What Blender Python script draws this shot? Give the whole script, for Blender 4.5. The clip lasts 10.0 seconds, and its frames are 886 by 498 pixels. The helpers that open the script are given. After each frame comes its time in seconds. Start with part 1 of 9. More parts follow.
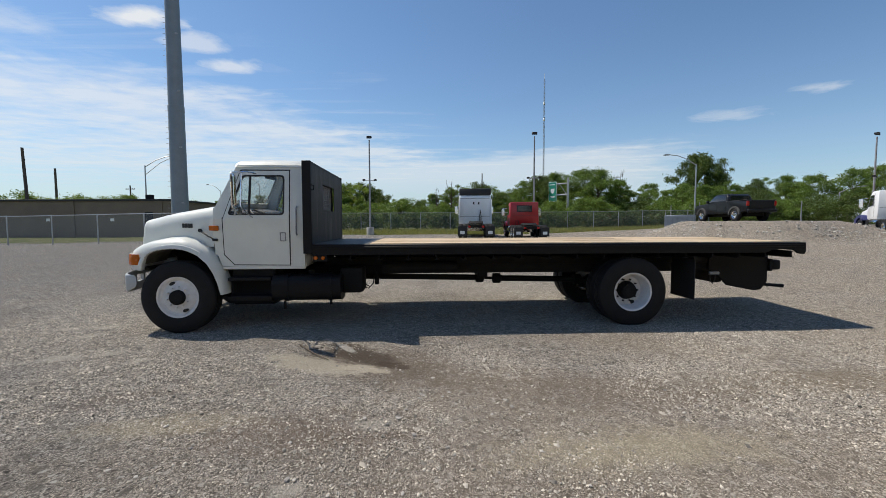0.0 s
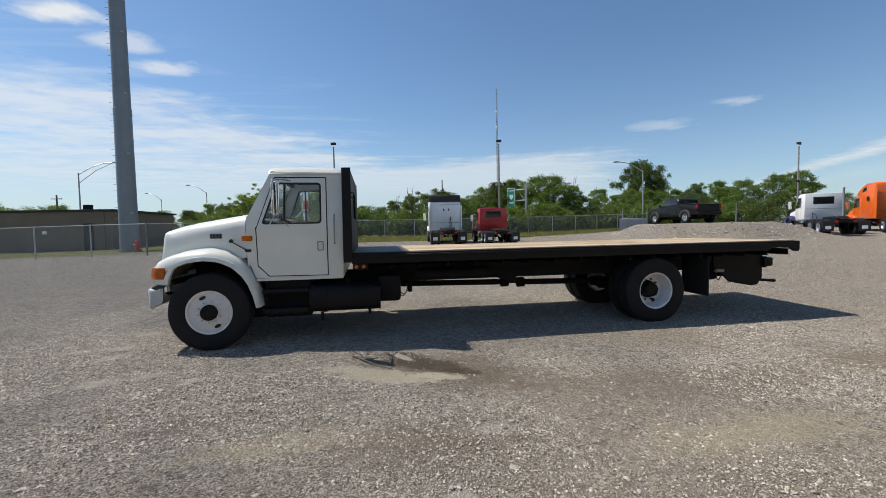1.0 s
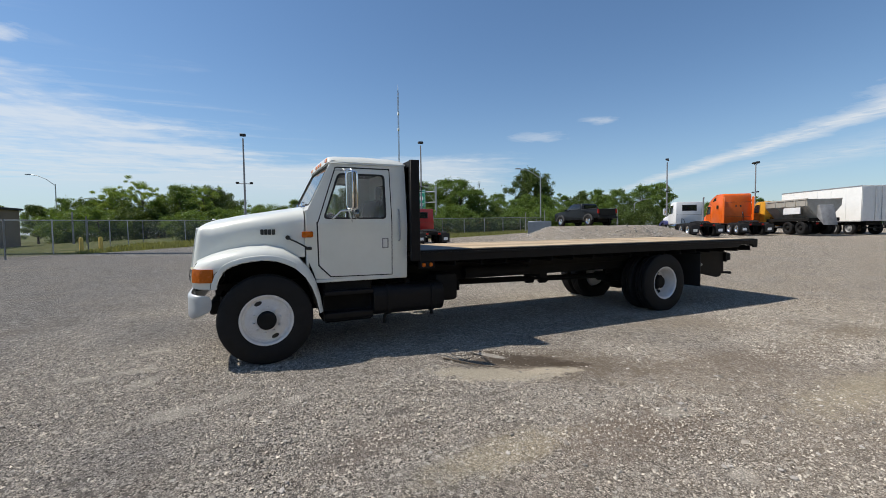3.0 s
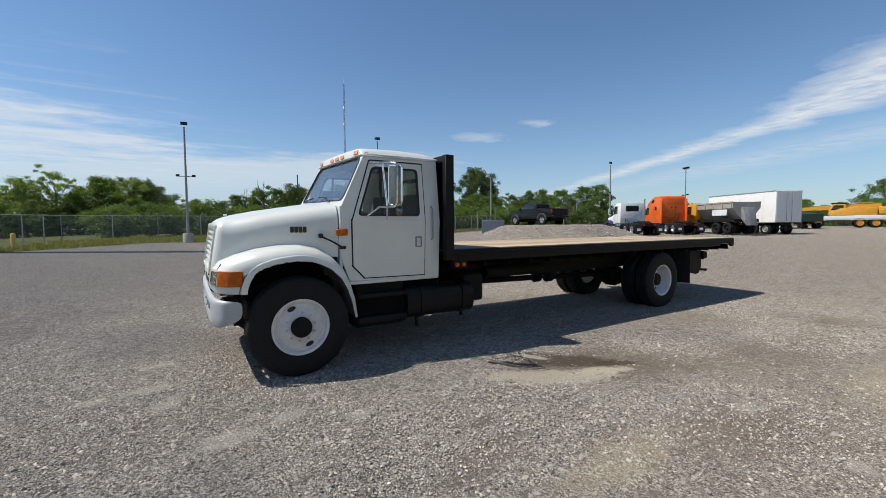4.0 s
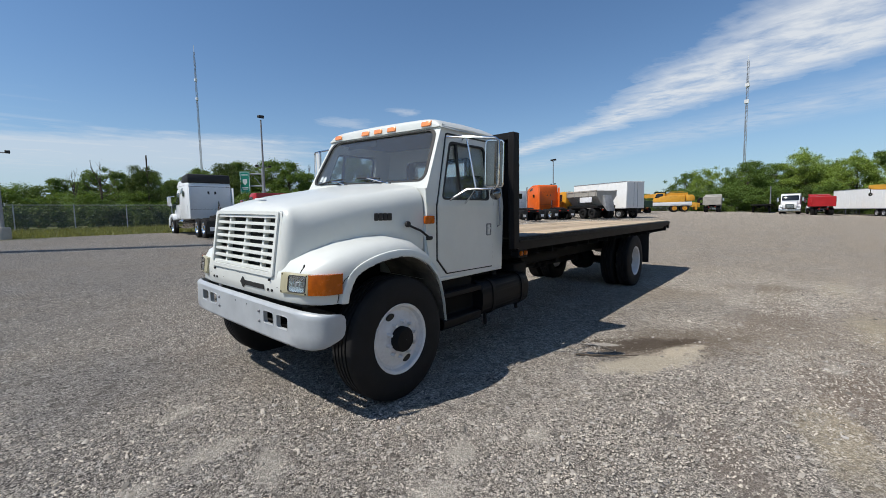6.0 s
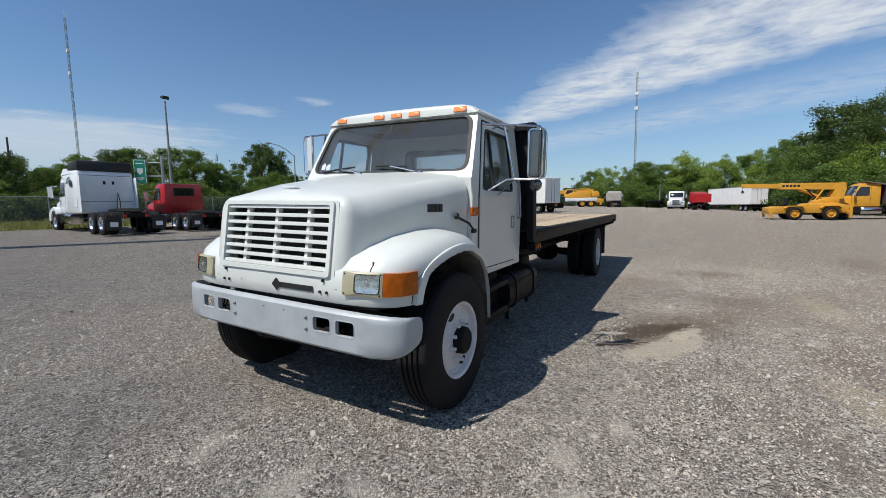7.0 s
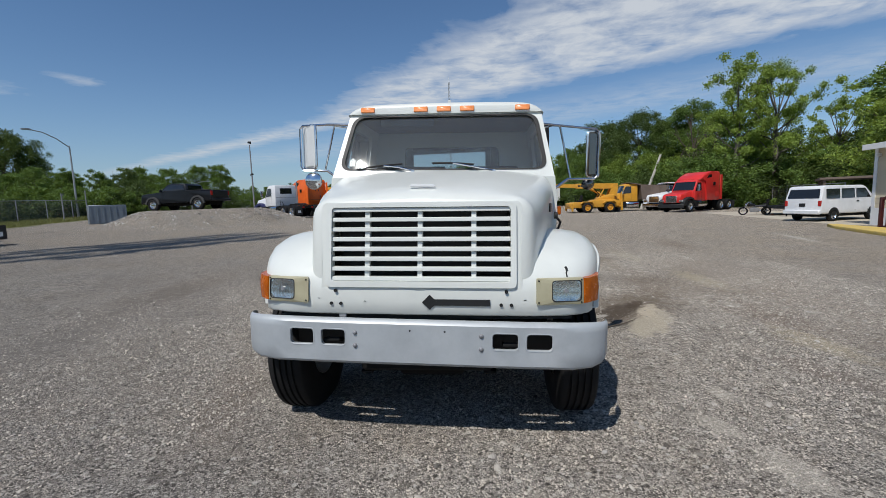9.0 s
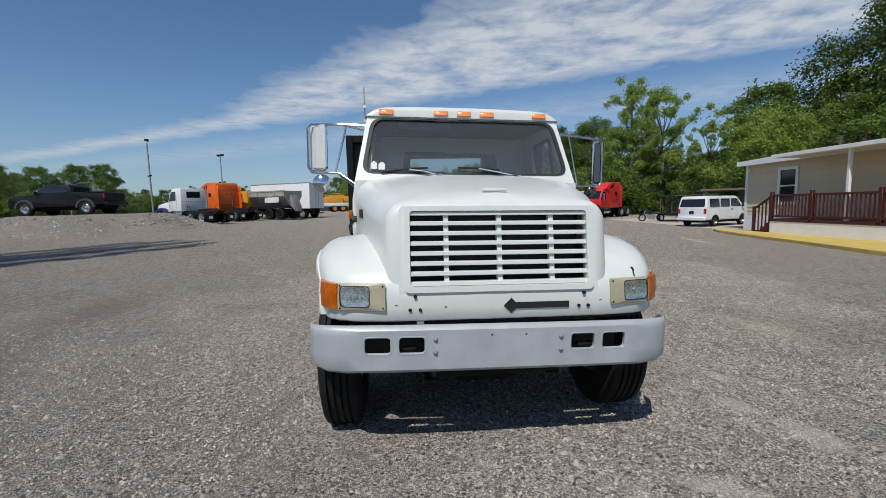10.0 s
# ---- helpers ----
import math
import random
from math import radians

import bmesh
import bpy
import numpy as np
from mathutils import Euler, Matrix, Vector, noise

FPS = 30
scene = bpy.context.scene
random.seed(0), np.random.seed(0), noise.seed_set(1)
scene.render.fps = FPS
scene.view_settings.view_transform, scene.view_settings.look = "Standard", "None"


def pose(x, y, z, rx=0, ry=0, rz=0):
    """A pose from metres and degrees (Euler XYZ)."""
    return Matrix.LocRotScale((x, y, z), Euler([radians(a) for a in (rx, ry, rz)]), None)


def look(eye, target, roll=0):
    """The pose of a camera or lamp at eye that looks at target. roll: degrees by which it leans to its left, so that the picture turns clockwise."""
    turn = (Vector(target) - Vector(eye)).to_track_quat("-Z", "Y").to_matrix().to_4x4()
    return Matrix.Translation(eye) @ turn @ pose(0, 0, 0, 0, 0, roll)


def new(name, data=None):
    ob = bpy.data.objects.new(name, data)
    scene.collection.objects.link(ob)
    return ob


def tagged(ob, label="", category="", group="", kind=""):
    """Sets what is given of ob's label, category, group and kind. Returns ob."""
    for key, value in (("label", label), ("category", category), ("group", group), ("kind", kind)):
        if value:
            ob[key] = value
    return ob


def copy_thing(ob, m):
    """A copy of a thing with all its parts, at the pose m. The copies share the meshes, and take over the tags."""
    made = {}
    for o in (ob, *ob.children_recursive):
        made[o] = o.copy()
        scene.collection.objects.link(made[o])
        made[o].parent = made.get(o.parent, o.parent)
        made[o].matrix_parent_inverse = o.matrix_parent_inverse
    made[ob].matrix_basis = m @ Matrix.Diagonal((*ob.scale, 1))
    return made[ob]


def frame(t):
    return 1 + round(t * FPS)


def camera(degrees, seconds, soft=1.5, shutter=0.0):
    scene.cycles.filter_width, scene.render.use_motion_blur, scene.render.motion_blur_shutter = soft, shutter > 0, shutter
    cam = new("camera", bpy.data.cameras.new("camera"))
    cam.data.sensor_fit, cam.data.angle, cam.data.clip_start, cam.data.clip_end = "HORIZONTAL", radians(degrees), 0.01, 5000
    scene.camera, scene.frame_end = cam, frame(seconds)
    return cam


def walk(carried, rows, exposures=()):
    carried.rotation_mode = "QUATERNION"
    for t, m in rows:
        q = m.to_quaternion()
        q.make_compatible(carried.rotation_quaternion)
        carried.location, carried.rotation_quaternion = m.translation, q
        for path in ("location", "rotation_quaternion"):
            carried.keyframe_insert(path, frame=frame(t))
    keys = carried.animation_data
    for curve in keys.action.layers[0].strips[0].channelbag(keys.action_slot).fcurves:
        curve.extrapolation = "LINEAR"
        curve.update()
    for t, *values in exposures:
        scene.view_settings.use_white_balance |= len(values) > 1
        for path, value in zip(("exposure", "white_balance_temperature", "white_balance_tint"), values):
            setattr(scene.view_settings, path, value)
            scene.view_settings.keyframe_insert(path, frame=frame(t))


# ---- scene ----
cam = camera(93.5, 10.0, soft=0.7)
METRES, EYE, TILT, LEAN, TURN = 11.277, 1.545, 0.0, 0.0, 1.0
ROWS = [
    (0.0, 0.0, 0.0, 0.0, -0.01, -3.51, 0.13),
    (0.5, -0.0567, -0.0047, 0.0003, -3.15, -3.08, 0.69),
    (1.0, -0.1091, 0.0013, 0.0006, -6.54, -2.67, 1.14),
    (1.5, -0.1606, 0.0083, -0.0001, -10.15, -2.44, 1.36),
    (2.0, -0.2109, 0.0227, -0.0011, -13.88, -2.43, 1.3),
    (2.5, -0.2607, 0.038, -0.0024, -17.48, -2.53, 1.08),
    (4.0, -0.3907, 0.1191, -0.0007, -28.92, -3.02, 0.42),
    (4.5, -0.4288, 0.1546, -0.0008, -32.99, -3.26, 0.57),
    (5.0, -0.467, 0.1921, -0.0005, -37.2, -3.74, 0.89),
    (5.5, -0.4922, 0.2357, -0.0008, -41.7, -4.36, 1.12),
    (6.8, -0.5494, 0.3507, 0.0005, -55.42, -5.62, 0.89),
    (7.0, -0.5575, 0.3694, -0.0012, -57.9, -5.82, 0.91),
    (7.5, -0.5747, 0.4177, -0.0006, -64.06, -6.08, 1.18),
    (8.0, -0.5863, 0.4645, 0.0019, -70.05, -6.28, 1.61),
    (8.5, -0.5989, 0.5091, 0.0037, -75.86, -6.45, 1.94),
    (9.0, -0.6035, 0.5531, 0.0038, -81.53, -6.42, 1.94),
    (9.5, -0.6094, 0.5951, 0.0051, -87.21, -6.23, 1.73),
    (10.0, -0.6065, 0.6376, 0.0049, -93.03, -5.9, 1.54),
]
walk(cam, [(t, pose(0, 0, EYE, TILT, LEAN, TURN) @ pose(METRES * x, METRES * y, METRES * z, 90 + pitch, roll, yaw)) for t, x, y, z, yaw, pitch, roll in ROWS],
     exposures=[(0.0, 0.08, 6850, 10), (2.5, 0.05, 6800, 10), (5.0, -0.04, 6560, 10), (7.5, -0.20, 6390, 10), (9.0, -0.38, 6330, 10), (10.0, -0.43, 6330, 10)])

# ---------------------------------------------------------------- world, sun
SUN_AZ, SUN_EL = radians(158.0), radians(55.0)     # the sun stands to the west, high
world = bpy.data.worlds.new("sky")
scene.world = world
world.use_nodes = True
wn, wl = world.node_tree.nodes, world.node_tree.links
wn.clear()


def wnode(kind, **kw):
    n = wn.new(kind)
    for k, v in kw.items():
        n.inputs[k].default_value = v
    return n


def wmath(op, a, b=None, clamp=False):
    n = wn.new("ShaderNodeMath")
    n.operation, n.use_clamp = op, clamp
    for i, v in enumerate((a, b)):
        if v is None:
            continue
        if isinstance(v, (int, float)):
            n.inputs[i].default_value = v
        else:
            wl.new(v, n.inputs[i])
    return n.outputs[0]


sky = wn.new("ShaderNodeTexSky")
sky.sky_type, sky.sun_disc = "NISHITA", False
sky.sun_elevation, sky.sun_rotation = SUN_EL, radians(90) - SUN_AZ
sky.air_density, sky.dust_density, sky.ozone_density, sky.altitude = 1.0, 0.25, 2.2, 200.0
coord = wn.new("ShaderNodeTexCoord")
sep = wn.new("ShaderNodeSeparateXYZ")
wl.new(coord.outputs["Generated"], sep.inputs[0])
dz = wmath("MAXIMUM", sep.outputs[2], 0.02)
px = wmath("DIVIDE", sep.outputs[0], dz)           # place on a flat cloud layer, in heights of the layer
py = wmath("DIVIDE", sep.outputs[1], dz)


def cloud_noise(sx, sy, rot, scale, detail, rough, dist):
    comb = wn.new("ShaderNodeCombineXYZ")
    wl.new(px, comb.inputs[0]); wl.new(py, comb.inputs[1])
    mp = wn.new("ShaderNodeMapping")
    mp.inputs["Scale"].default_value = (sx, sy, 1)
    mp.inputs["Rotation"].default_value = (0, 0, rot)
    wl.new(comb.outputs[0], mp.inputs[0])
    nz = wnode("ShaderNodeTexNoise", Scale=scale, Detail=detail, Roughness=rough, Distortion=dist)
    wl.new(mp.outputs[0], nz.inputs["Vector"])
    return nz.outputs["Fac"]


# cloud layer: a bank of thin streaks in the north-west, a straight rippled band across the east, a few puffs
streak = cloud_noise(0.55, 1.5, radians(-52), 1.1, 9, 0.62, 0.4)
fluff = cloud_noise(1.0, 1.0, 0.3, 3.2, 9, 0.6, 0.3)
ripple = cloud_noise(1.5, 0.8, radians(28), 5.0, 6, 0.55, 0.5)
wisp = cloud_noise(0.35, 2.2, radians(-60), 1.6, 8, 0.6, 0.6)


def ramp01(v, a, b):
    return wmath("DIVIDE", wmath("SUBTRACT", v, a), b - a, clamp=True)


across = wmath("ADD", wmath("MULTIPLY", px, 0.885), wmath("MULTIPLY", py, -0.466))
along = wmath("ADD", wmath("MULTIPLY", px, 0.466), wmath("MULTIPLY", py, 0.885))
stir = wmath("ADD", wmath("MULTIPLY", wmath("SUBTRACT", streak, 0.5), 1.5), wmath("MULTIPLY", wmath("SUBTRACT", fluff, 0.5), 0.9))
west = ramp01(wmath("SUBTRACT", stir, across), 2.75, 3.45)
north = wmath("MULTIPLY", ramp01(wmath("ADD", along, stir), 5.5, 6.3), ramp01(wmath("SUBTRACT", stir, across), -0.4, 0.8))
side = wmath("SUBTRACT", wmath("MULTIPLY", stir, 1.6), across)
bank = wmath("MULTIPLY", wmath("MAXIMUM", west, north), wmath("ADD", wmath("MULTIPLY", ramp01(wmath("ADD", streak, wmath("MULTIPLY", fluff, 0.6)), 0.56, 0.92), 0.54), 0.09))
bank = wmath("MAXIMUM", bank, wmath("MULTIPLY", north, 0.52))
veil = wmath("MULTIPLY", wmath("MULTIPLY", ramp01(side, 2.0, 3.4), ramp01(wisp, 0.48, 0.74)), 0.55)
wob = wmath("MULTIPLY", wmath("SUBTRACT", streak, 0.5), 0.5)


def line_band(outer, half, soft, amt, lo, hi, grow_=0.0):
    """A straight band of cloud; it widens to the south by grow_."""
    wide = wmath("MINIMUM", wmath("MAXIMUM", wmath("SUBTRACT", half, wmath("MULTIPLY", wmath("SUBTRACT", along, 1.0), grow_)), 0.22), 1.05)
    d = wmath("ADD", across, wob)
    d = wmath("ABSOLUTE", wmath("SUBTRACT", wmath("ADD", d, wide), outer))
    d = wmath("ADD", d, wmath("MULTIPLY", wmath("SUBTRACT", fluff, 0.5), 0.65))
    f = wmath("DIVIDE", wmath("SUBTRACT", wmath("ADD", wide, soft * 0.5), d), soft, clamp=True)
    return wmath("MULTIPLY", wmath("MULTIPLY", f, ramp01(wmath("ADD", wmath("MULTIPLY", ripple, 0.36), wmath("MULTIPLY", fluff, 0.74)), lo, hi)), amt)


east_band = line_band(3.57, 0.74, 0.34, 0.88, 0.31, 0.64, 0.16)
east_band2 = line_band(5.45, 0.60, 0.8, 0.46, 0.36, 0.74)


def puff(cx, cy, r, amt):
    dx, dy = wmath("SUBTRACT", px, cx), wmath("SUBTRACT", py, cy)
    d = wmath("SQRT", wmath("ADD", wmath("MULTIPLY", dx, dx), wmath("MULTIPLY", wmath("MULTIPLY", dy, dy), 1.6)))
    d = wmath("ADD", wmath("DIVIDE", d, r), wmath("MULTIPLY", wmath("SUBTRACT", fluff, 0.5), 2.2))
    return wmath("MULTIPLY", wmath("SUBTRACT", 1.0, ramp01(d, 0.35, 1.0)), amt)


fac = wmath("MAXIMUM", bank, veil)
for c in (east_band, east_band2, puff(-1.50, 2.05, 0.20, 0.85), puff(-1.36, 2.68, 0.22, 0.6), puff(-1.42, 2.36, 0.2, 0.5), puff(2.65, 4.0, 0.35, 0.3), puff(2.74, 3.2, 0.2, 0.35)):
    fac = wmath("MAXIMUM", fac, c)
fac = wmath("MULTIPLY", fac, ramp01(sep.outputs[2], 0.03, 0.11))
mixw = wn.new("ShaderNodeMixRGB")
tint = wn.new("ShaderNodeMixRGB")
tint.blend_type = "MULTIPLY"
tint.inputs[0].default_value, tint.inputs[2].default_value = 1.0, (0.80, 0.98, 1.11, 1)
wl.new(sky.outputs[0], tint.inputs[1])
wl.new(fac, mixw.inputs[0]); wl.new(tint.outputs[0], mixw.inputs[1])
mixw.inputs[2].default_value = (7.4, 7.7, 8.0, 1)
# pale haze above the horizon
hz = wn.new("ShaderNodeMixRGB")
wl.new(wmath("MULTIPLY", wmath("POWER", wmath("SUBTRACT", 1.0, wmath("MAXIMUM", sep.outputs[2], 0.0)), 9.0), 0.75), hz.inputs[0])
wl.new(mixw.outputs[0], hz.inputs[1])
hz.inputs[2].default_value = (3.9, 4.75, 5.6, 1)
bg = wn.new("ShaderNodeBackground")
bg.inputs["Strength"].default_value = 0.110
wl.new(hz.outputs[0], bg.inputs["Color"])
out = wn.new("ShaderNodeOutputWorld")
wl.new(bg.outputs[0], out.inputs["Surface"])

sun_data = bpy.data.lights.new("sun", "SUN")
sun_data.energy, sun_data.angle, sun_data.color = 4.9, radians(0.55), (1.0, 0.95, 0.87)
sun = new("sun", sun_data)
to_sun = Vector((math.cos(SUN_AZ) * math.cos(SUN_EL), math.sin(SUN_AZ) * math.cos(SUN_EL), math.sin(SUN_EL)))
sun.matrix_world = look(to_sun * 100, (0, 0, 0))

# ---------------------------------------------------------------- materials


def mat(name, col, col2=None, scale=6.0, rough=0.5, metal=0.0, bump=0.0, bscale=40.0, spec=0.5, coat=0.0, rvar=0.1, island=False,
        obj_rand=0.0, stretch=(1, 1, 1), dirt=None, dirt_amt=0.0):
    """A surface with variation at two scales: col to col2 by broad noise, fine grain by bump, optional dirt spots."""
    m = bpy.data.materials.new(name)
    m.use_nodes = True
    n, l = m.node_tree.nodes, m.node_tree.links
    b = n["Principled BSDF"]
    b.inputs["Metallic"].default_value = metal
    b.inputs["Specular IOR Level"].default_value = spec
    b.inputs["Coat Weight"].default_value = coat
    b.inputs["Coat Roughness"].default_value = 0.08
    tc = n.new("ShaderNodeTexCoord")
    mp = n.new("ShaderNodeMapping")
    mp.inputs["Scale"].default_value = stretch
    l.new(tc.outputs["Object"], mp.inputs[0])
    vec = mp.outputs[0]
    n1 = n.new("ShaderNodeTexNoise")
    n1.inputs["Scale"].default_value, n1.inputs["Detail"].default_value, n1.inputs["Roughness"].default_value = scale, 6, 0.62
    l.new(vec, n1.inputs["Vector"])
    ramp = n.new("ShaderNodeValToRGB")
    c2 = col2 or tuple(c * 0.8 for c in col)
    ramp.color_ramp.elements[0].position, ramp.color_ramp.elements[1].position = 0.34, 0.66
    ramp.color_ramp.elements[0].color, ramp.color_ramp.elements[1].color = (*c2, 1), (*col, 1)
    l.new(n1.outputs["Fac"], ramp.inputs[0])
    colour = ramp.outputs[0]
    if dirt:
        n3 = n.new("ShaderNodeTexNoise")
        n3.inputs["Scale"].default_value, n3.inputs["Detail"].default_value, n3.inputs["Roughness"].default_value = scale * 0.45, 10, 0.75
        l.new(vec, n3.inputs["Vector"])
        r3 = n.new("ShaderNodeMapRange")
        r3.inputs["From Min"].default_value, r3.inputs["From Max"].default_value = 0.5, 0.78
        r3.inputs["To Max"].default_value = dirt_amt
        l.new(n3.outputs["Fac"], r3.inputs["Value"])
        mx = n.new("ShaderNodeMixRGB")
        mx.inputs[2].default_value = (*dirt, 1)
        l.new(r3.outputs[0], mx.inputs[0]); l.new(colour, mx.inputs[1])
        colour = mx.outputs[0]
    if island or obj_rand:
        src = n.new("ShaderNodeNewGeometry").outputs["Random Per Island"] if island else n.new("ShaderNodeObjectInfo").outputs["Random"]
        mr = n.new("ShaderNodeMapRange")
        a = obj_rand or 0.3
        mr.inputs["To Min"].default_value, mr.inputs["To Max"].default_value = 1 - a, 1 + a
        l.new(src, mr.inputs["Value"])
        hv = n.new("ShaderNodeHueSaturation")
        l.new(mr.outputs[0], hv.inputs["Value"]); l.new(colour, hv.inputs["Color"])
        colour = hv.outputs[0]
    l.new(colour, b.inputs["Base Color"])
    mr2 = n.new("ShaderNodeMapRange")
    mr2.inputs["To Min"].default_value, mr2.inputs["To Max"].default_value = max(0.02, rough - rvar), min(1, rough + rvar)
    l.new(n1.outputs["Fac"], mr2.inputs["Value"]); l.new(mr2.outputs[0], b.inputs["Roughness"])
    if bump:
        n2 = n.new("ShaderNodeTexNoise")
        n2.inputs["Scale"].default_value, n2.inputs["Detail"].default_value = bscale, 5
        l.new(vec, n2.inputs["Vector"])
        bp = n.new("ShaderNodeBump")
        bp.inputs["Strength"].default_value, bp.inputs["Distance"].default_value = bump, 0.01
        l.new(n2.outputs["Fac"], bp.inputs["Height"]); l.new(bp.outputs[0], b.inputs["Normal"])
    return m


def glass(name, tint, gloss=1.0, haze_mix=0.0):
    m = bpy.data.materials.new(name)
    m.use_nodes = True
    n, l = m.node_tree.nodes, m.node_tree.links
    n.remove(n["Principled BSDF"])
    tr, gl = n.new("ShaderNodeBsdfTransparent"), n.new("ShaderNodeBsdfGlossy")
    tr.inputs[0].default_value = (*tint, 1)
    gl.inputs["Roughness"].default_value = 0.02
    lw = n.new("ShaderNodeLayerWeight")
    lw.inputs["Blend"].default_value = 0.5
    pw, mul = n.new("ShaderNodeMath"), n.new("ShaderNodeMath")
    pw.operation, pw.inputs[1].default_value = "POWER", 4.0
    mul.operation = "MULTIPLY_ADD"
    mul.inputs[1].default_value, mul.inputs[2].default_value = 0.8 * gloss, 0.045 * gloss
    l.new(lw.outputs["Facing"], pw.inputs[0]); l.new(pw.outputs[0], mul.inputs[0])
    mx = n.new("ShaderNodeMixShader")
    l.new(mul.outputs[0], mx.inputs[0]); l.new(tr.outputs[0], mx.inputs[1]); l.new(gl.outputs[0], mx.inputs[2])
    # pale diffuse film: haze of reflected sky put in as flat colour
    df, md = n.new("ShaderNodeBsdfDiffuse"), n.new("ShaderNodeMixShader")
    df.inputs[0].default_value = (0.62, 0.61, 0.58, 1)
    md.inputs[0].default_value = haze_mix
    l.new(mx.outputs[0], md.inputs[1]); l.new(df.outputs[0], md.inputs[2])
    l.new(md.outputs[0], n["Material Output"].inputs["Surface"])
    return m


def leaf_mat(name, col, col2):
    m = mat(name, col, col2, scale=0.6, rough=0.55, spec=0.25, island=True, obj_rand=0.35)
    b = m.node_tree.nodes["Principled BSDF"]
    n, l = m.node_tree.nodes, m.node_tree.links
    tl, mx = n.new("ShaderNodeBsdfTranslucent"), n.new("ShaderNodeMixShader")
    tl.inputs[0].default_value = (col[0] * 1.6, col[1] * 1.5, col[2] * 0.8, 1)
    mx.inputs[0].default_value = 0.24
    l.new(b.outputs[0], mx.inputs[1]); l.new(tl.outputs[0], mx.inputs[2])
    l.new(mx.outputs[0], n["Material Output"].inputs["Surface"])
    return m


M_WHITE = mat("white_paint", (0.70, 0.72, 0.680), (0.64, 0.66, 0.622), scale=2.2, rough=0.34, coat=0.25, dirt=(0.42, 0.38, 0.32), dirt_amt=0.14, bump=0.02, bscale=120)
M_WHITE2 = mat("white_paint_plain", (0.78, 0.79, 0.80), (0.66, 0.67, 0.68), scale=1.2, rough=0.4, coat=0.15, dirt=(0.4, 0.37, 0.33), dirt_amt=0.25)
M_BUMPER = mat("silver_bumper_paint", (0.445, 0.475, 0.495), (0.38, 0.405, 0.425), scale=5, rough=0.42, metal=0.15, dirt=(0.62, 0.62, 0.62), dirt_amt=0.35, bump=0.05, bscale=60)
M_BLACK = mat("black_steel_paint", (0.007, 0.007, 0.008), (0.004, 0.004, 0.005), scale=5, rough=0.55, spec=0.22, dirt=(0.04, 0.034, 0.028), dirt_amt=0.12, bump=0.12, bscale=50)
M_CHASSIS = mat("chassis_grime", (0.009, 0.009, 0.009), (0.005, 0.005, 0.005), scale=7, rough=0.75, spec=0.25, dirt=(0.05, 0.038, 0.028), dirt_amt=0.15, bump=0.2, bscale=60)
M_RUBBER = mat("tyre_rubber", (0.011, 0.011, 0.012), (0.007, 0.007, 0.007), scale=9, rough=0.75, spec=0.3, dirt=(0.05, 0.045, 0.04), dirt_amt=0.15, bump=0.15, bscale=80)
M_HEADBOARD = mat("scuffed_black_plate", (0.022, 0.021, 0.021), (0.010, 0.010, 0.010), scale=2.4, rough=0.55, spec=0.3, stretch=(1, 3.2, 0.5), dirt=(0.20, 0.195, 0.19), dirt_amt=0.7, bump=0.1, bscale=40)
M_SEAL = mat("black_rubber_seal", (0.012, 0.012, 0.012), rough=0.6)
M_PLASTIC = mat("dark_plastic", (0.016, 0.016, 0.017), (0.011, 0.011, 0.011), scale=12, rough=0.6, bump=0.1, bscale=150)
M_RIM = mat("white_rim_paint", (0.74, 0.74, 0.74), (0.62, 0.61, 0.6), scale=8, rough=0.45, dirt=(0.25, 0.18, 0.12), dirt_amt=0.45, bump=0.05)
M_CHROME = mat("chrome", (0.82, 0.82, 0.83), (0.7, 0.7, 0.7), scale=10, rough=0.12, metal=1.0, rvar=0.06)
M_STEEL = mat("galvanised_steel", (0.42, 0.43, 0.44), (0.32, 0.33, 0.34), scale=6, rough=0.5, metal=0.6, bump=0.05)
M_DULLSTEEL = mat("weathered_metal_pole", (0.30, 0.31, 0.32), (0.2, 0.2, 0.21), scale=3, rough=0.6, metal=0.2, bump=0.06)
M_AMBER = mat("amber_lens", (0.52, 0.118, 0.003), (0.34, 0.070, 0.002), scale=14, rough=0.26, spec=0.3, coat=0.1, bump=0.08, bscale=160)
M_AMBER2 = mat("pale_amber_lens", (0.90, 0.32, 0.10), (0.8, 0.25, 0.07), scale=30, rough=0.22, coat=0.4)
M_HEADLAMP = mat("headlamp_reflector", (0.86, 0.86, 0.84), (0.62, 0.62, 0.60), scale=12, rough=0.24, metal=1.0, rvar=0.06)
M_BEZEL = mat("yellowed_bezel", (0.42, 0.39, 0.26), (0.35, 0.32, 0.21), scale=7, rough=0.4, bump=0.05)
M_INTERIOR = mat("grey_cab_interior", (0.085, 0.087, 0.09), (0.06, 0.061, 0.063), scale=6, rough=0.8, bump=0.15)
M_SEAT = mat("dark_grey_seat_cloth", (0.07, 0.07, 0.075), (0.045, 0.045, 0.05), scale=14, rough=0.92, bump=0.3, bscale=120)
M_MIRROR = mat("mirror_glass", (0.72, 0.73, 0.74), rough=0.03, metal=1.0, rvar=0.0)
# the pale film in these panes stands in for reflected sky
M_GLASS = glass("clear_glass", (0.95, 0.965, 0.96), 0.9, 0.03)
M_HAZEGLASS = glass("dusty_windscreen_glass", (0.90, 0.93, 0.93), 1.2, 0.032)
M_CLEARLENS = glass("clear_lamp_lens", (0.97, 0.98, 0.98), 1.2, 0.015)
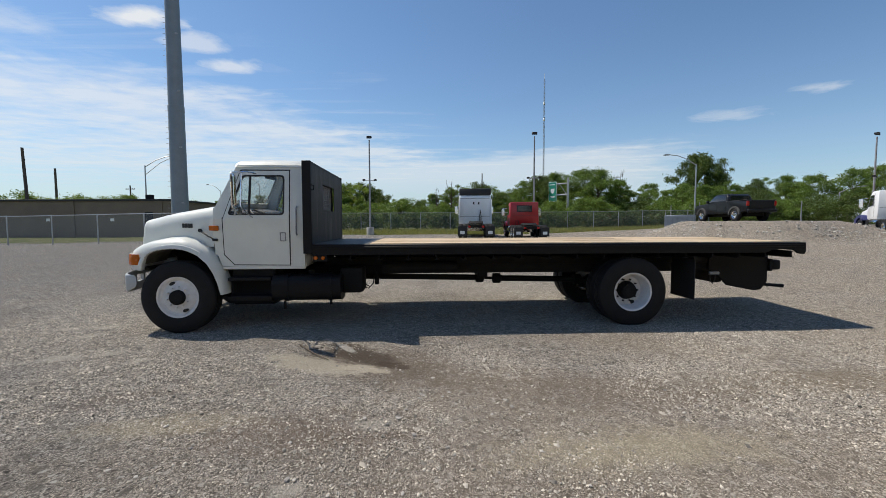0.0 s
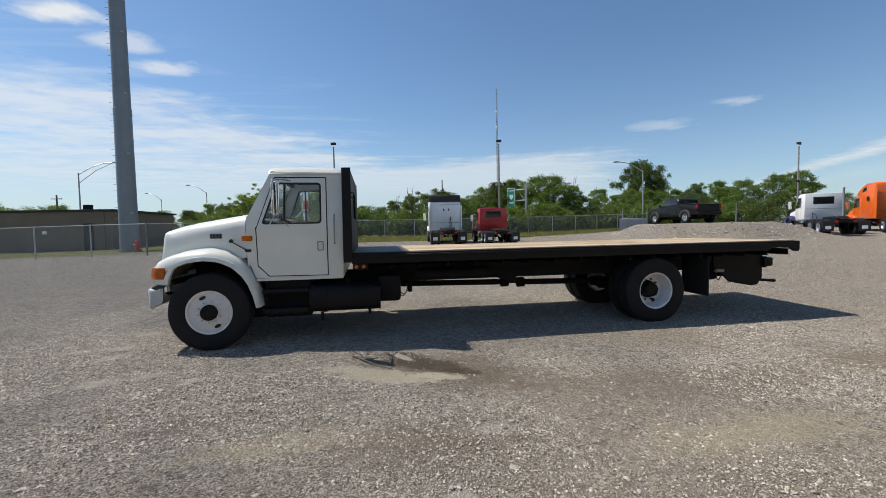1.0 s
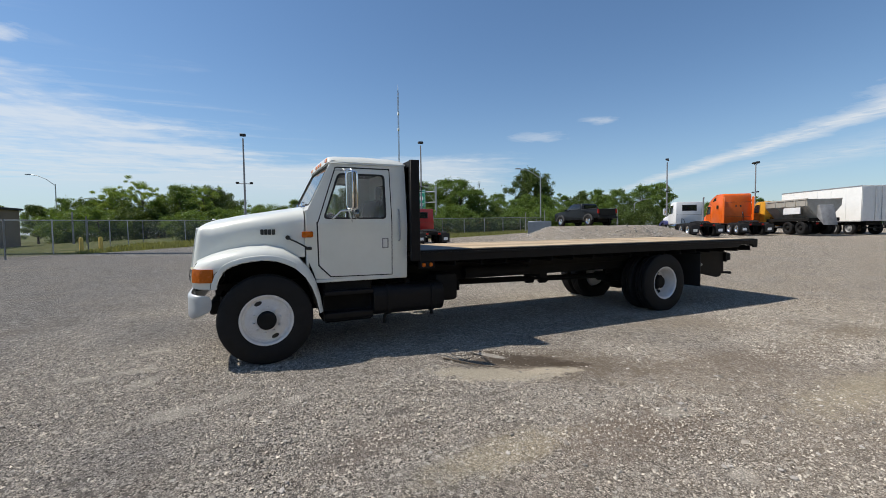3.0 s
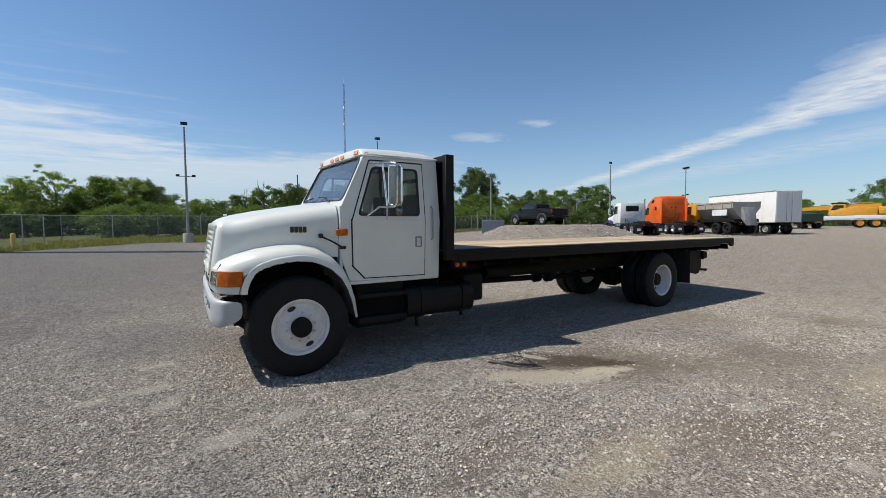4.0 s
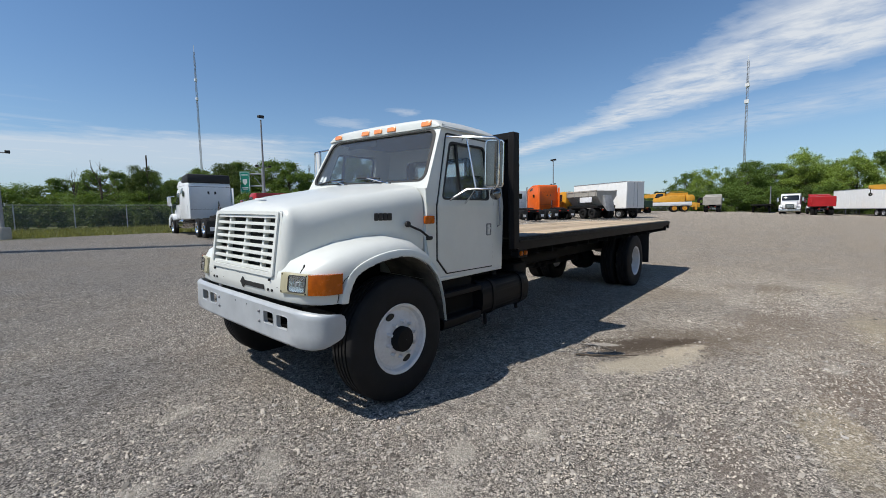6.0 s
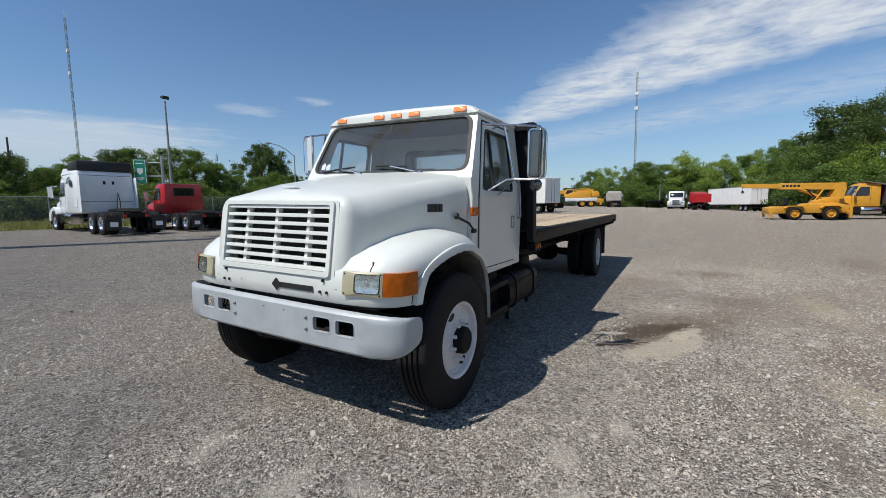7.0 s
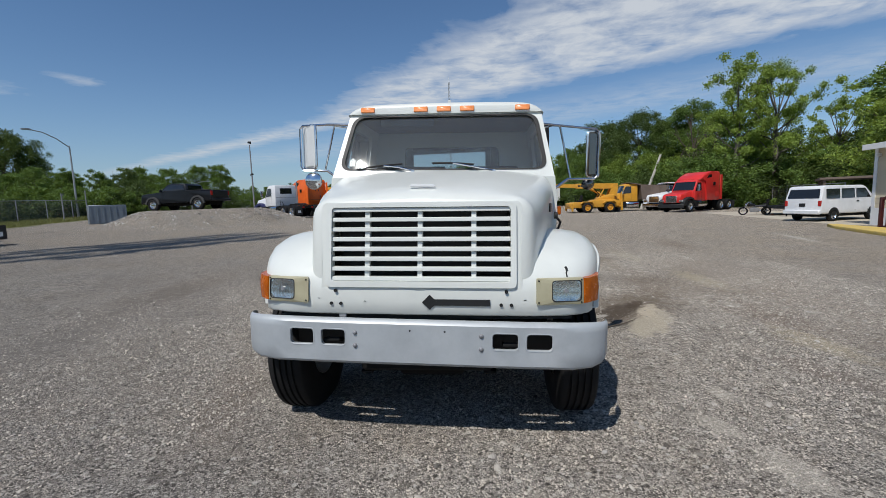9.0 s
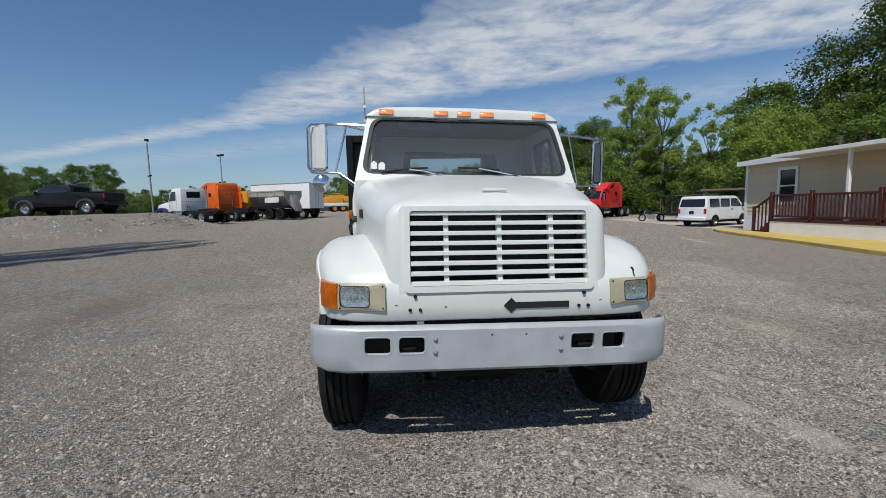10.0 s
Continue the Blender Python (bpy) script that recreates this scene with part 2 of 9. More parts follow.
M_TINT = mat("dark_tinted_glass", (0.015, 0.017, 0.02), rough=0.06, rvar=0.02, coat=0.5)
M_WOOD = mat("bare_deck_wood", (0.56, 0.44, 0.30), (0.41, 0.305, 0.195), scale=5, rough=0.8, obj_rand=0.18, stretch=(0.35, 3.5, 3), bump=0.35, bscale=30,
             dirt=(0.15, 0.10, 0.06), dirt_amt=0.65)
M_DECKPLATE = mat("worn_dark_deck_plate", (0.10, 0.095, 0.085), (0.06, 0.058, 0.055), scale=5, rough=0.6, metal=0.3, dirt=(0.25, 0.2, 0.13), dirt_amt=0.4, bump=0.3)
M_REDLENS = mat("red_lens", (0.45, 0.02, 0.015), rough=0.2, coat=0.5)
M_ORANGE = mat("orange_truck_paint", (0.80, 0.14, 0.012), (0.70, 0.11, 0.01), scale=1.5, rough=0.35, coat=0.3)
M_RED = mat("red_truck_paint", (0.45, 0.013, 0.017), (0.36, 0.011, 0.014), scale=1.5, rough=0.35, coat=0.3, dirt=(0.2, 0.06, 0.05), dirt_amt=0.3)
M_RED2 = mat("bright_red_paint", (0.68, 0.035, 0.03), (0.6, 0.03, 0.025), scale=1.5, rough=0.35, coat=0.3)
M_YELLOW = mat("construction_yellow_paint", (0.68, 0.34, 0.03), (0.56, 0.27, 0.025), scale=2, rough=0.45, dirt=(0.25, 0.17, 0.08), dirt_amt=0.4)
M_GREY = mat("grey_hopper_paint", (0.42, 0.395, 0.35), (0.32, 0.30, 0.265), scale=1.6, rough=0.6, dirt=(0.2, 0.15, 0.10), dirt_amt=0.45)
M_BROWN = mat("brown_tarp_bed", (0.16, 0.12, 0.095), (0.11, 0.085, 0.07), scale=1.6, rough=0.7)
M_GREEN = mat("dark_green_paint", (0.012, 0.035, 0.022), (0.01, 0.028, 0.018), scale=2, rough=0.5)
M_CHARCOAL = mat("charcoal_car_paint", (0.010, 0.011, 0.014), (0.008, 0.009, 0.011), scale=1, rough=0.3, metal=0.0, spec=0.3, coat=0.08, rvar=0.04)
M_BLUE = mat("dark_blue_paint", (0.03, 0.035, 0.12), rough=0.4)
M_PALEGREY = mat("pale_grey_sleeper_paint", (0.80, 0.83, 0.85), (0.72, 0.75, 0.77), scale=1.2, rough=0.4, coat=0.2, dirt=(0.25, 0.24, 0.22), dirt_amt=0.3)
M_SIGN = mat("green_road_sign", (0.01, 0.30, 0.20), (0.01, 0.26, 0.17), scale=3, rough=0.45)
M_SIDING = mat("beige_siding", (0.68, 0.59, 0.42), (0.62, 0.535, 0.38), scale=1.2, rough=0.75, obj_rand=0.04)
M_TRIM = mat("white_trim_paint", (0.86, 0.86, 0.84), (0.80, 0.80, 0.78), scale=3, rough=0.5)
M_RAIL = mat("dark_red_stained_wood", (0.075, 0.010, 0.010), (0.05, 0.008, 0.008), scale=6, rough=0.55)
M_KERB = mat("yellow_painted_concrete", (0.66, 0.47, 0.10), (0.52, 0.38, 0.12), scale=3, rough=0.75, dirt=(0.3, 0.27, 0.2), dirt_amt=0.5, bump=0.3)
M_CONC = mat("concrete", (0.40, 0.38, 0.34), (0.31, 0.30, 0.27), scale=2, rough=0.85, bump=0.3)
M_PAD = mat("packed_pale_earth", (0.52, 0.465, 0.37), (0.40, 0.35, 0.275), scale=1.1, rough=0.9, bump=0.4, bscale=14, dirt=(0.27, 0.235, 0.19), dirt_amt=0.5)
M_BRICKWALL = mat("brown_rendered_wall", (0.19, 0.152, 0.12), (0.155, 0.125, 0.10), scale=0.7, rough=0.85, bump=0.25, bscale=12, dirt=(0.14, 0.115, 0.095), dirt_amt=0.5)
M_MONOPOLE = mat("blue_grey_steel_pole", (0.20, 0.235, 0.27), (0.165, 0.195, 0.225), scale=1.2, rough=0.5, metal=0.25, bump=0.05)
M_UTILITY = mat("weathered_timber_pole", (0.11, 0.085, 0.065), (0.075, 0.06, 0.045), scale=4, rough=0.9, bump=0.4, stretch=(4, 4, 0.5))
M_BARK = mat("bark", (0.11, 0.085, 0.06), (0.06, 0.048, 0.036), scale=5, rough=0.95, bump=0.5, bscale=25)
M_GREYBARK = mat("grey_bark", (0.17, 0.15, 0.125), (0.10, 0.09, 0.075), scale=5, rough=0.95, bump=0.5, bscale=25)
M_PALEBARK = mat("pale_bark", (0.56, 0.53, 0.47), (0.42, 0.39, 0.34), scale=5, rough=0.95, bump=0.5, bscale=25)
M_LEAF = [leaf_mat("leaf_mid_green", (0.135, 0.205, 0.045), (0.092, 0.155, 0.034)),
          leaf_mat("leaf_bright_green", (0.25, 0.335, 0.070), (0.18, 0.26, 0.052)),
          leaf_mat("leaf_dark_green", (0.088, 0.128, 0.034), (0.058, 0.095, 0.026))]
M_GRASS = leaf_mat("grass_blade", (0.215, 0.225, 0.085), (0.15, 0.155, 0.06))
M_BLACKPAINT = mat("black_decal", (0.02, 0.02, 0.02), rough=0.5)
M_FLARE = mat("dull_grey_plastic", (0.055, 0.055, 0.055), (0.04, 0.04, 0.04), rough=0.7)
# pale base paints in the sky that the far mirror's back reflects
M_PALEMIRROR = mat("pale_painted_steel", (0.72, 0.73, 0.72), (0.62, 0.63, 0.62), scale=4, rough=0.4, metal=0.1, bump=0.02)
# same steel darkened, for the dark surroundings reflected in the near mirror
M_MIRRORBACK = mat("polished_stainless", (0.24, 0.235, 0.22), (0.19, 0.185, 0.175), scale=4, rough=0.2, metal=1.0, bump=0.02, bscale=12)
M_LINER = mat("dusty_grey_liner", (0.17, 0.152, 0.125), (0.05, 0.045, 0.038), scale=4, rough=0.9)
M_RUBBLE = mat("pale_rubble", (0.50, 0.48, 0.44), (0.30, 0.28, 0.26), scale=4, rough=0.9, island=True, obj_rand=0.4)
M_HYDRANT = mat("hydrant_red", (0.5, 0.03, 0.02), rough=0.5)
M_STONE = mat("crushed_limestone", (0.50, 0.455, 0.39), (0.34, 0.308, 0.264), scale=9, rough=0.9, island=True, obj_rand=0.45, bump=0.3)
M_FARSTONE = mat("dusty_loose_stone", (0.36, 0.33, 0.29), (0.20, 0.183, 0.16), scale=9, rough=0.9, island=True, obj_rand=0.6, bump=0.3)
M_STONE2 = mat("loose_stone", (0.46, 0.43, 0.39), (0.30, 0.28, 0.26), scale=14, rough=0.9, obj_rand=0.4, bump=0.3)

# ---------------------------------------------------------------- mesh tools


def link_mesh(name, bm, material, smooth=False):
    me = bpy.data.meshes.new(name)
    bmesh.ops.recalc_face_normals(bm, faces=bm.faces)
    bm.to_mesh(me)
    bm.free()
    if smooth:
        for p in me.polygons:
            p.use_smooth = True
        me.set_sharp_from_angle(angle=radians(smooth if smooth is not True else 40))
    me.materials.append(material)
    return new(name, me)


def part(name, bm, material, parent, label="", smooth=True):
    """One mesh object under a thing or under a part."""
    ob = link_mesh(name, bm, material, smooth)
    ob.parent = parent
    if label:
        ob["label"] = label
    return ob


def share(ob, parent, m=None):
    """Another object on the same mesh."""
    o = new(ob.name.split(".")[0], ob.data)
    o.parent = parent
    if m is not None:
        o.matrix_basis = m
    return o


def thing(name, label, category, m=None, group="", kind=""):
    ob = new(name)
    ob.empty_display_size = 0.2
    if m is not None:
        ob.matrix_basis = m
    return tagged(ob, label, category, group, kind)


def solo(name, bm, material, label, category, m=None, group="", kind="", smooth=True):
    ob = link_mesh(name, bm, material, smooth)
    if m is not None:
        ob.matrix_basis = m
    return tagged(ob, label, category, group, kind)


def B():
    return bmesh.new()


def box(bm, lo, hi, bev=0.0, seg=1):
    v = [bm.verts.new((x, y, z)) for x in (lo[0], hi[0]) for y in (lo[1], hi[1]) for z in (lo[2], hi[2])]
    f = [bm.faces.new([v[i] for i in q]) for q in ((0, 1, 3, 2), (4, 6, 7, 5), (0, 4, 5, 1), (2, 3, 7, 6), (0, 2, 6, 4), (1, 5, 7, 3))]
    if bev:
        bmesh.ops.bevel(bm, geom=list({e for q in f for e in q.edges}), offset=bev, segments=seg, affect="EDGES", profile=0.5)
    return bm


def prism(bm, pts, a, b, put, bev=0.0, seg=1):
    """Polygon pts in a plane, drawn out from a to b; put(p, q, depth) gives the place."""
    lo = [bm.verts.new(put(p, q, a)) for p, q in pts]
    hi = [bm.verts.new(put(p, q, b)) for p, q in pts]
    f = [bm.faces.new(lo), bm.faces.new(hi[::-1])]
    for i in range(len(pts)):
        j = (i + 1) % len(pts)
        f.append(bm.faces.new((lo[i], hi[i], hi[j], lo[j])))
    if bev:
        bmesh.ops.bevel(bm, geom=list({e for q in f for e in q.edges}), offset=bev, segments=seg, affect="EDGES", profile=0.5)
    return bm


def XZ(p, q, d):
    return (p, d, q)


def YZ(p, q, d):
    return (d, p, q)


def XY(p, q, d):
    return (p, q, d)


def tube(bm, pts, r, seg=8, r1=None):
    """A round bar along a polyline, tapering from r to r1."""
    pts = [Vector(p) for p in pts]
    r1 = r if r1 is None else r1
    rings, side = [], None
    for i, p in enumerate(pts):
        d = (pts[min(i + 1, len(pts) - 1)] - pts[max(i - 1, 0)]).normalized()
        if side is None:
            side = d.orthogonal().normalized()
        side = (side - d * side.dot(d)).normalized()
        up = d.cross(side)
        rr = r + (r1 - r) * i / max(1, len(pts) - 1)
        rings.append([bm.verts.new(p + (side * math.cos(a) + up * math.sin(a)) * rr) for a in (2 * math.pi * k / seg for k in range(seg))])
    for a, b in zip(rings, rings[1:]):
        for k in range(seg):
            bm.faces.new((a[k], a[(k + 1) % seg], b[(k + 1) % seg], b[k]))
    bm.faces.new(rings[0][::-1]); bm.faces.new(rings[-1])
    return bm


def loft(bm, rings, closed=True, caps=True):
    vs = [[bm.verts.new(p) for p in ring] for ring in rings]
    n = len(vs[0])
    for a, b in zip(vs, vs[1:]):
        for k in range(n if closed else n - 1):
            bm.faces.new((a[k], a[(k + 1) % n], b[(k + 1) % n], b[k]))
    if caps and closed:
        bm.faces.new(vs[0][::-1]); bm.faces.new(vs[-1])
    return bm


def lathe(bm, prof, seg=32, centre=(0, 0, 0), axis="y", cap=False):
    """Profile of (along axis, radius) turned round an axis through centre."""
    rings = []
    for a, r in prof:
        ring = []
        for k in range(seg):
            t = 2 * math.pi * k / seg
            p = {"y": (r * math.cos(t), a, r * math.sin(t)), "x": (a, r * math.cos(t), r * math.sin(t)), "z": (r * math.cos(t), r * math.sin(t), a)}[axis]
            ring.append((p[0] + centre[0], p[1] + centre[1], p[2] + centre[2]))
        rings.append(ring)
    return loft(bm, rings, True, cap)


def holed(bm, outer, inner, put, a, b):
    """A plate with a hole: outlines outer and inner, drawn out from a to b."""
    for d in (a, b):
        loops = []
        for pts in (outer, inner):
            vs = [bm.verts.new(put(p, q, d)) for p, q in pts]
            loops.append([bm.edges.new((vs[i], vs[(i + 1) % len(vs)])) for i in range(len(vs))])
        bmesh.ops.triangle_fill(bm, use_beauty=True, use_dissolve=False, edges=loops[0] + loops[1])
    for pts in (outer, inner):
        n = len(pts)
        for i in range(n):
            j = (i + 1) % n
            q = [bm.verts.new(put(*pts[i], a)), bm.verts.new(put(*pts[j], a)), bm.verts.new(put(*pts[j], b)), bm.verts.new(put(*pts[i], b))]
            bm.faces.new(q)
    bmesh.ops.remove_doubles(bm, verts=bm.verts, dist=0.0002)
    return bm


def rounded(pts, r, n=4):
    """The polygon with its corners rounded."""
    res = []
    m = len(pts)
    for i in range(m):
        p0, p, p1 = Vector(pts[i - 1]), Vector(pts[i]), Vector(pts[(i + 1) % m])
        a, b = (p0 - p), (p1 - p)
        d = min(r, a.length * 0.45, b.length * 0.45)
        a, b = p + a.normalized() * d, p + b.normalized() * d
        for k in range(n + 1):
            t = k / n
            res.append(tuple((1 - t) ** 2 * a + 2 * t * (1 - t) * p + t * t * b))
    return res


def grow(pts, d):
    """Polygon moved outwards by about d from its middle."""
    c = sum((Vector(p) for p in pts), Vector((0, 0))) / len(pts)
    return [tuple(Vector(p) + (Vector(p) - c).normalized() * d) for p in pts]


def quick_mesh(name, verts, faces, material):
    me = bpy.data.meshes.new(name)
    nv, nf, k = len(verts), len(faces), faces.shape[1]
    me.vertices.add(nv)
    me.vertices.foreach_set("co", np.asarray(verts, np.float32).ravel())
    me.loops.add(nf * k)
    me.loops.foreach_set("vertex_index", np.asarray(faces, np.int32).ravel())
    me.polygons.add(nf)
    me.polygons.foreach_set("loop_start", np.arange(0, nf * k, k, dtype=np.int32))
    me.polygons.foreach_set("loop_total", np.full(nf, k, np.int32))
    me.update(calc_edges=True)
    me.materials.append(material)
    return me


def smooth01(a, b, x):
    t = np.clip((x - a) / (b - a), 0, 1)
    return t * t * (3 - 2 * t)


def soft(u, w):
    return w * np.logaddexp(0, u / w)


def ground_h(x, y):
    """Height of the lot: level near the truck, rising gently to the far side, with the spoil mound."""
    x, y = np.asarray(x, float), np.asarray(y, float)
    yy = np.minimum(y, 48.0)
    h = 0.015 + 0.023 * soft(yy - 5.5, 1.0) + 0.011 * soft(np.minimum(x, 60) - 6, 4.0) * smooth01(-6, 18, y)
    ex, ey = (x - 20.4) / 7.8, (y - 28.0) / 6.6
    r = np.sqrt(ex ** 2 + ey ** 2) + 0.06 * np.sin(x * 0.9) * np.cos(y * 0.8)
    top = 1.64
    m = 1 - smooth01(0.52, 1.0, r)
    h = h + (top - h) * m
    h = h * (0.55 + 0.45 * smooth01(-30, -14, x))
    px_, py_ = x + 1.2, y - 4.65
    h = h - 0.035 * np.exp(-(px_ / 0.75) ** 2 - (py_ / 0.35) ** 2)
    return h


def gz(x, y):
    return float(ground_h(x, y))

# ---------------------------------------------------------------- ground


def ground_material():
    m = bpy.data.materials.new("gravel_ground")
    m.use_nodes = True
    n, l = m.node_tree.nodes, m.node_tree.links
    b = n["Principled BSDF"]
    b.inputs["Specular IOR Level"].default_value = 0.15
    b.inputs["Diffuse Roughness"].default_value = 0.6
    tc = n.new("ShaderNodeTexCoord")
    vec = tc.outputs["Object"]

    def noise_(scale, detail=6, rough=0.6, v=vec):
        q = n.new("ShaderNodeTexNoise")
        q.inputs["Scale"].default_value, q.inputs["Detail"].default_value, q.inputs["Roughness"].default_value = scale, detail, rough
        l.new(v, q.inputs["Vector"])
        return q.outputs["Fac"]

    def rng(v, a, b_, lo=0.0, hi=1.0):
        q = n.new("ShaderNodeMapRange")
        for k, x in zip(("From Min", "From Max", "To Min", "To Max"), (a, b_, lo, hi)):
            q.inputs[k].default_value = x
        l.new(v, q.inputs["Value"])
        return q.outputs[0]

    def mixc(f, a, c):
        q = n.new("ShaderNodeMixRGB")
        for i, x in ((0, f), (1, a), (2, c)):
            if isinstance(x, tuple):
                q.inputs[i].default_value = (*x, 1)
            elif isinstance(x, float):
                q.inputs[i].default_value = x
            else:
                l.new(x, q.inputs[i])
        return q.outputs[0]

    def mth(op, a, c=None, clamp=False):
        q = n.new("ShaderNodeMath")
        q.operation, q.use_clamp = op, clamp
        for i, x in enumerate((a, c)):
            if x is None:
                continue
            if isinstance(x, (int, float)):
                q.inputs[i].default_value = x
            else:
                l.new(x, q.inputs[i])
        return q.outputs[0]

    def vor(scale, feature="F1", out="Color"):
        q = n.new("ShaderNodeTexVoronoi")
        q.inputs["Scale"].default_value = scale
        q.feature = feature
        l.new(vec, q.inputs["Vector"])
        return q.outputs[out]

    sx = n.new("ShaderNodeSeparateXYZ")
    l.new(vec, sx.inputs[0])
    X, Y = sx.outputs[0], sx.outputs[1]
    # broad tones first: grey stone, brown earth, damp, pale dust
    stone = mixc(rng(noise_(3.0), 0.40, 0.60), (0.372, 0.338, 0.292), (0.401, 0.363, 0.315))
    stone = mixc(rng(noise_(0.35, 8, 0.65), 0.46, 0.64, 0, 0.42), stone, (0.365, 0.302, 0.233))
    stone = mixc(rng(noise_(0.9, 9, 0.75), 0.47, 0.62, 0, 0.38), stone, (0.284, 0.267, 0.249))
    stone = mixc(rng(noise_(1.7, 9, 0.72), 0.58, 0.74, 0, 0.5), stone, (0.592, 0.548, 0.485))
    # ruts and clods: dark brown mottling at the size of a foot, drawn out along the lot
    mpg = n.new("ShaderNodeMapping")
    mpg.inputs["Scale"].default_value = (0.55, 1.0, 1.0)
    mpg.inputs["Rotation"].default_value = (0, 0, 0.35)
    l.new(vec, mpg.inputs[0])
    stone = mixc(rng(noise_(4.2, 10, 0.82, mpg.outputs[0]), 0.50, 0.60, 0, 0.58), stone, (0.233, 0.195, 0.158))
    stone = mixc(rng(noise_(2.1, 10, 0.8, mpg.outputs[0]), 0.53, 0.63, 0, 0.50), stone, (0.554, 0.498, 0.422))
    # cooler grey stone on the side past the truck's nose
    stone = mixc(mth("MULTIPLY", rng(X, -1.5, -8.0, 0, 0.6), rng(noise_(0.8), 0.3, 0.55)), stone, (0.300, 0.288, 0.272))
    # the side behind the truck's tail is browner
    stone = mixc(mth("MULTIPLY", rng(X, 0.5, 5.0, 0, 0.55), rng(noise_(0.6), 0.3, 0.6)), stone, (0.441, 0.372, 0.287))

    # crushed stone of two sizes: each cell has its own tone, with shade painted into the joints
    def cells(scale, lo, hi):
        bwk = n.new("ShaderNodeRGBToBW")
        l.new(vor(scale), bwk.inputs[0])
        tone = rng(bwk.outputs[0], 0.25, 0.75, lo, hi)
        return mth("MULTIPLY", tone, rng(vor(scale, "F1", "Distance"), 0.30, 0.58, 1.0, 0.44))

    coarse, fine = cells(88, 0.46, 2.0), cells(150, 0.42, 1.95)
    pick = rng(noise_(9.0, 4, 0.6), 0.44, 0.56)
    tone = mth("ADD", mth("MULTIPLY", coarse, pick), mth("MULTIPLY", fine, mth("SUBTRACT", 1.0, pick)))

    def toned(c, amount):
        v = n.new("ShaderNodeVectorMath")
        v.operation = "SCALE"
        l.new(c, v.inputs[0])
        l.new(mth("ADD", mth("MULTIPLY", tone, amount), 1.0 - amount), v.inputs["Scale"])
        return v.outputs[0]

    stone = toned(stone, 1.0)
    # single pale and dark stones of a larger size, scattered
    for sc, thr, tint_ in ((30.0, 0.66, (0.50, 0.465, 0.41)), (18.0, 0.76, (0.54, 0.51, 0.46)), (26.0, 0.66, (0.045, 0.041, 0.038)), (11.0, 0.66, (0.11, 0.098, 0.086)), (6.5, 0.68, (0.13, 0.115, 0.10))):
        bwk = n.new("ShaderNodeRGBToBW")
        l.new(vor(sc), bwk.inputs[0])
        hit = mth("MULTIPLY", rng(bwk.outputs[0], thr, thr + 0.02), rng(vor(sc, "F1", "Distance"), 0.36, 0.28))
        stone = mixc(mth("MULTIPLY", hit, 0.8 if sc > 12 else 0.55), stone, tint_)

    def spot(cx, cy, rx, ry, col, amt, wob=0.45, edge=0.35, turn=0.0):
        c, s = math.cos(turn), math.sin(turn)
        ox, oy = mth("SUBTRACT", X, cx), mth("SUBTRACT", Y, cy)
        ax = mth("DIVIDE", mth("ADD", mth("MULTIPLY", ox, c), mth("MULTIPLY", oy, s)), rx)
        ay = mth("DIVIDE", mth("SUBTRACT", mth("MULTIPLY", oy, c), mth("MULTIPLY", ox, s)), ry)
        d = mth("SQRT", mth("ADD", mth("MULTIPLY", ax, ax), mth("MULTIPLY", ay, ay)))
        d = mth("ADD", d, mth("MULTIPLY", mth("SUBTRACT", noise_(5.0, 9, 0.75), 0.5), wob * 3))
        own = n.new("ShaderNodeRGB")
        own.outputs[0].default_value = (*col, 1)
        return mixc(rng(d, 1.0, 1.0 - edge, 0, amt), stone, toned(own.outputs[0], 0.28))

    # dried silt round a shallow hole, its wet middle, and smaller pale patches
    stone = spot(-0.75, 4.45, 1.45, 0.62, (0.15, 0.115, 0.082), 0.7, 0.5, 0.6, -0.5)
    stone = spot(-1.48, 4.44, 0.74, 0.27, (0.50, 0.445, 0.35), 0.84, 0.75, 0.3, -0.45)
    stone = spot(-0.92, 4.32, 0.36, 0.16, (0.52, 0.455, 0.355), 0.9, 0.8, 0.3, -0.45)
    stone = spot(-1.02, 4.77, 0.72, 0.22, (0.085, 0.066, 0.049), 0.82, 0.5, 0.3, -0.75)
    stone = spot(-0.62, 4.40, 0.32, 0.10, (0.085, 0.064, 0.046), 0.8, 0.6, 0.3, -0.6)
    stone = spot(-1.28, 5.02, 0.22, 0.06, (0.48, 0.45, 0.40), 0.8, 0.6, 0.3, -0.8)
    # broad earth stains: bare brown soil, tan fines
    stone = spot(1.2, 2.2, 4.2, 1.5, (0.27, 0.222, 0.175), 0.5, 0.7, 0.8, -0.1)
    stone = spot(-2.0, 11.5, 6.0, 2.6, (0.25, 0.225, 0.195), 0.5, 0.7, 0.8, 0.2)
    stone = spot(0.4, 3.6, 1.5, 0.9, (0.30, 0.245, 0.18), 0.28, 0.6, 0.8, -0.4)
    stone = spot(2.4, 5.2, 2.2, 0.7, (0.29, 0.235, 0.17), 0.32, 0.6, 0.8, -0.3)
    stone = spot(-1.15, 2.96, 1.0, 0.40, (0.20, 0.155, 0.12), 0.62, 0.6, 0.7, 0.1)
    stone = spot(-2.95, 3.50, 0.75, 0.22, (0.19, 0.158, 0.135), 0.6, 0.7, 0.6, 0.5)
    stone = spot(1.5, 3.75, 1.7, 0.55, (0.19, 0.15, 0.115), 0.6, 0.6, 0.7, -0.1)
    stone = spot(3.6, 4.0, 1.5, 0.45, (0.21, 0.165, 0.11), 0.55, 0.6, 0.7, 0.05)
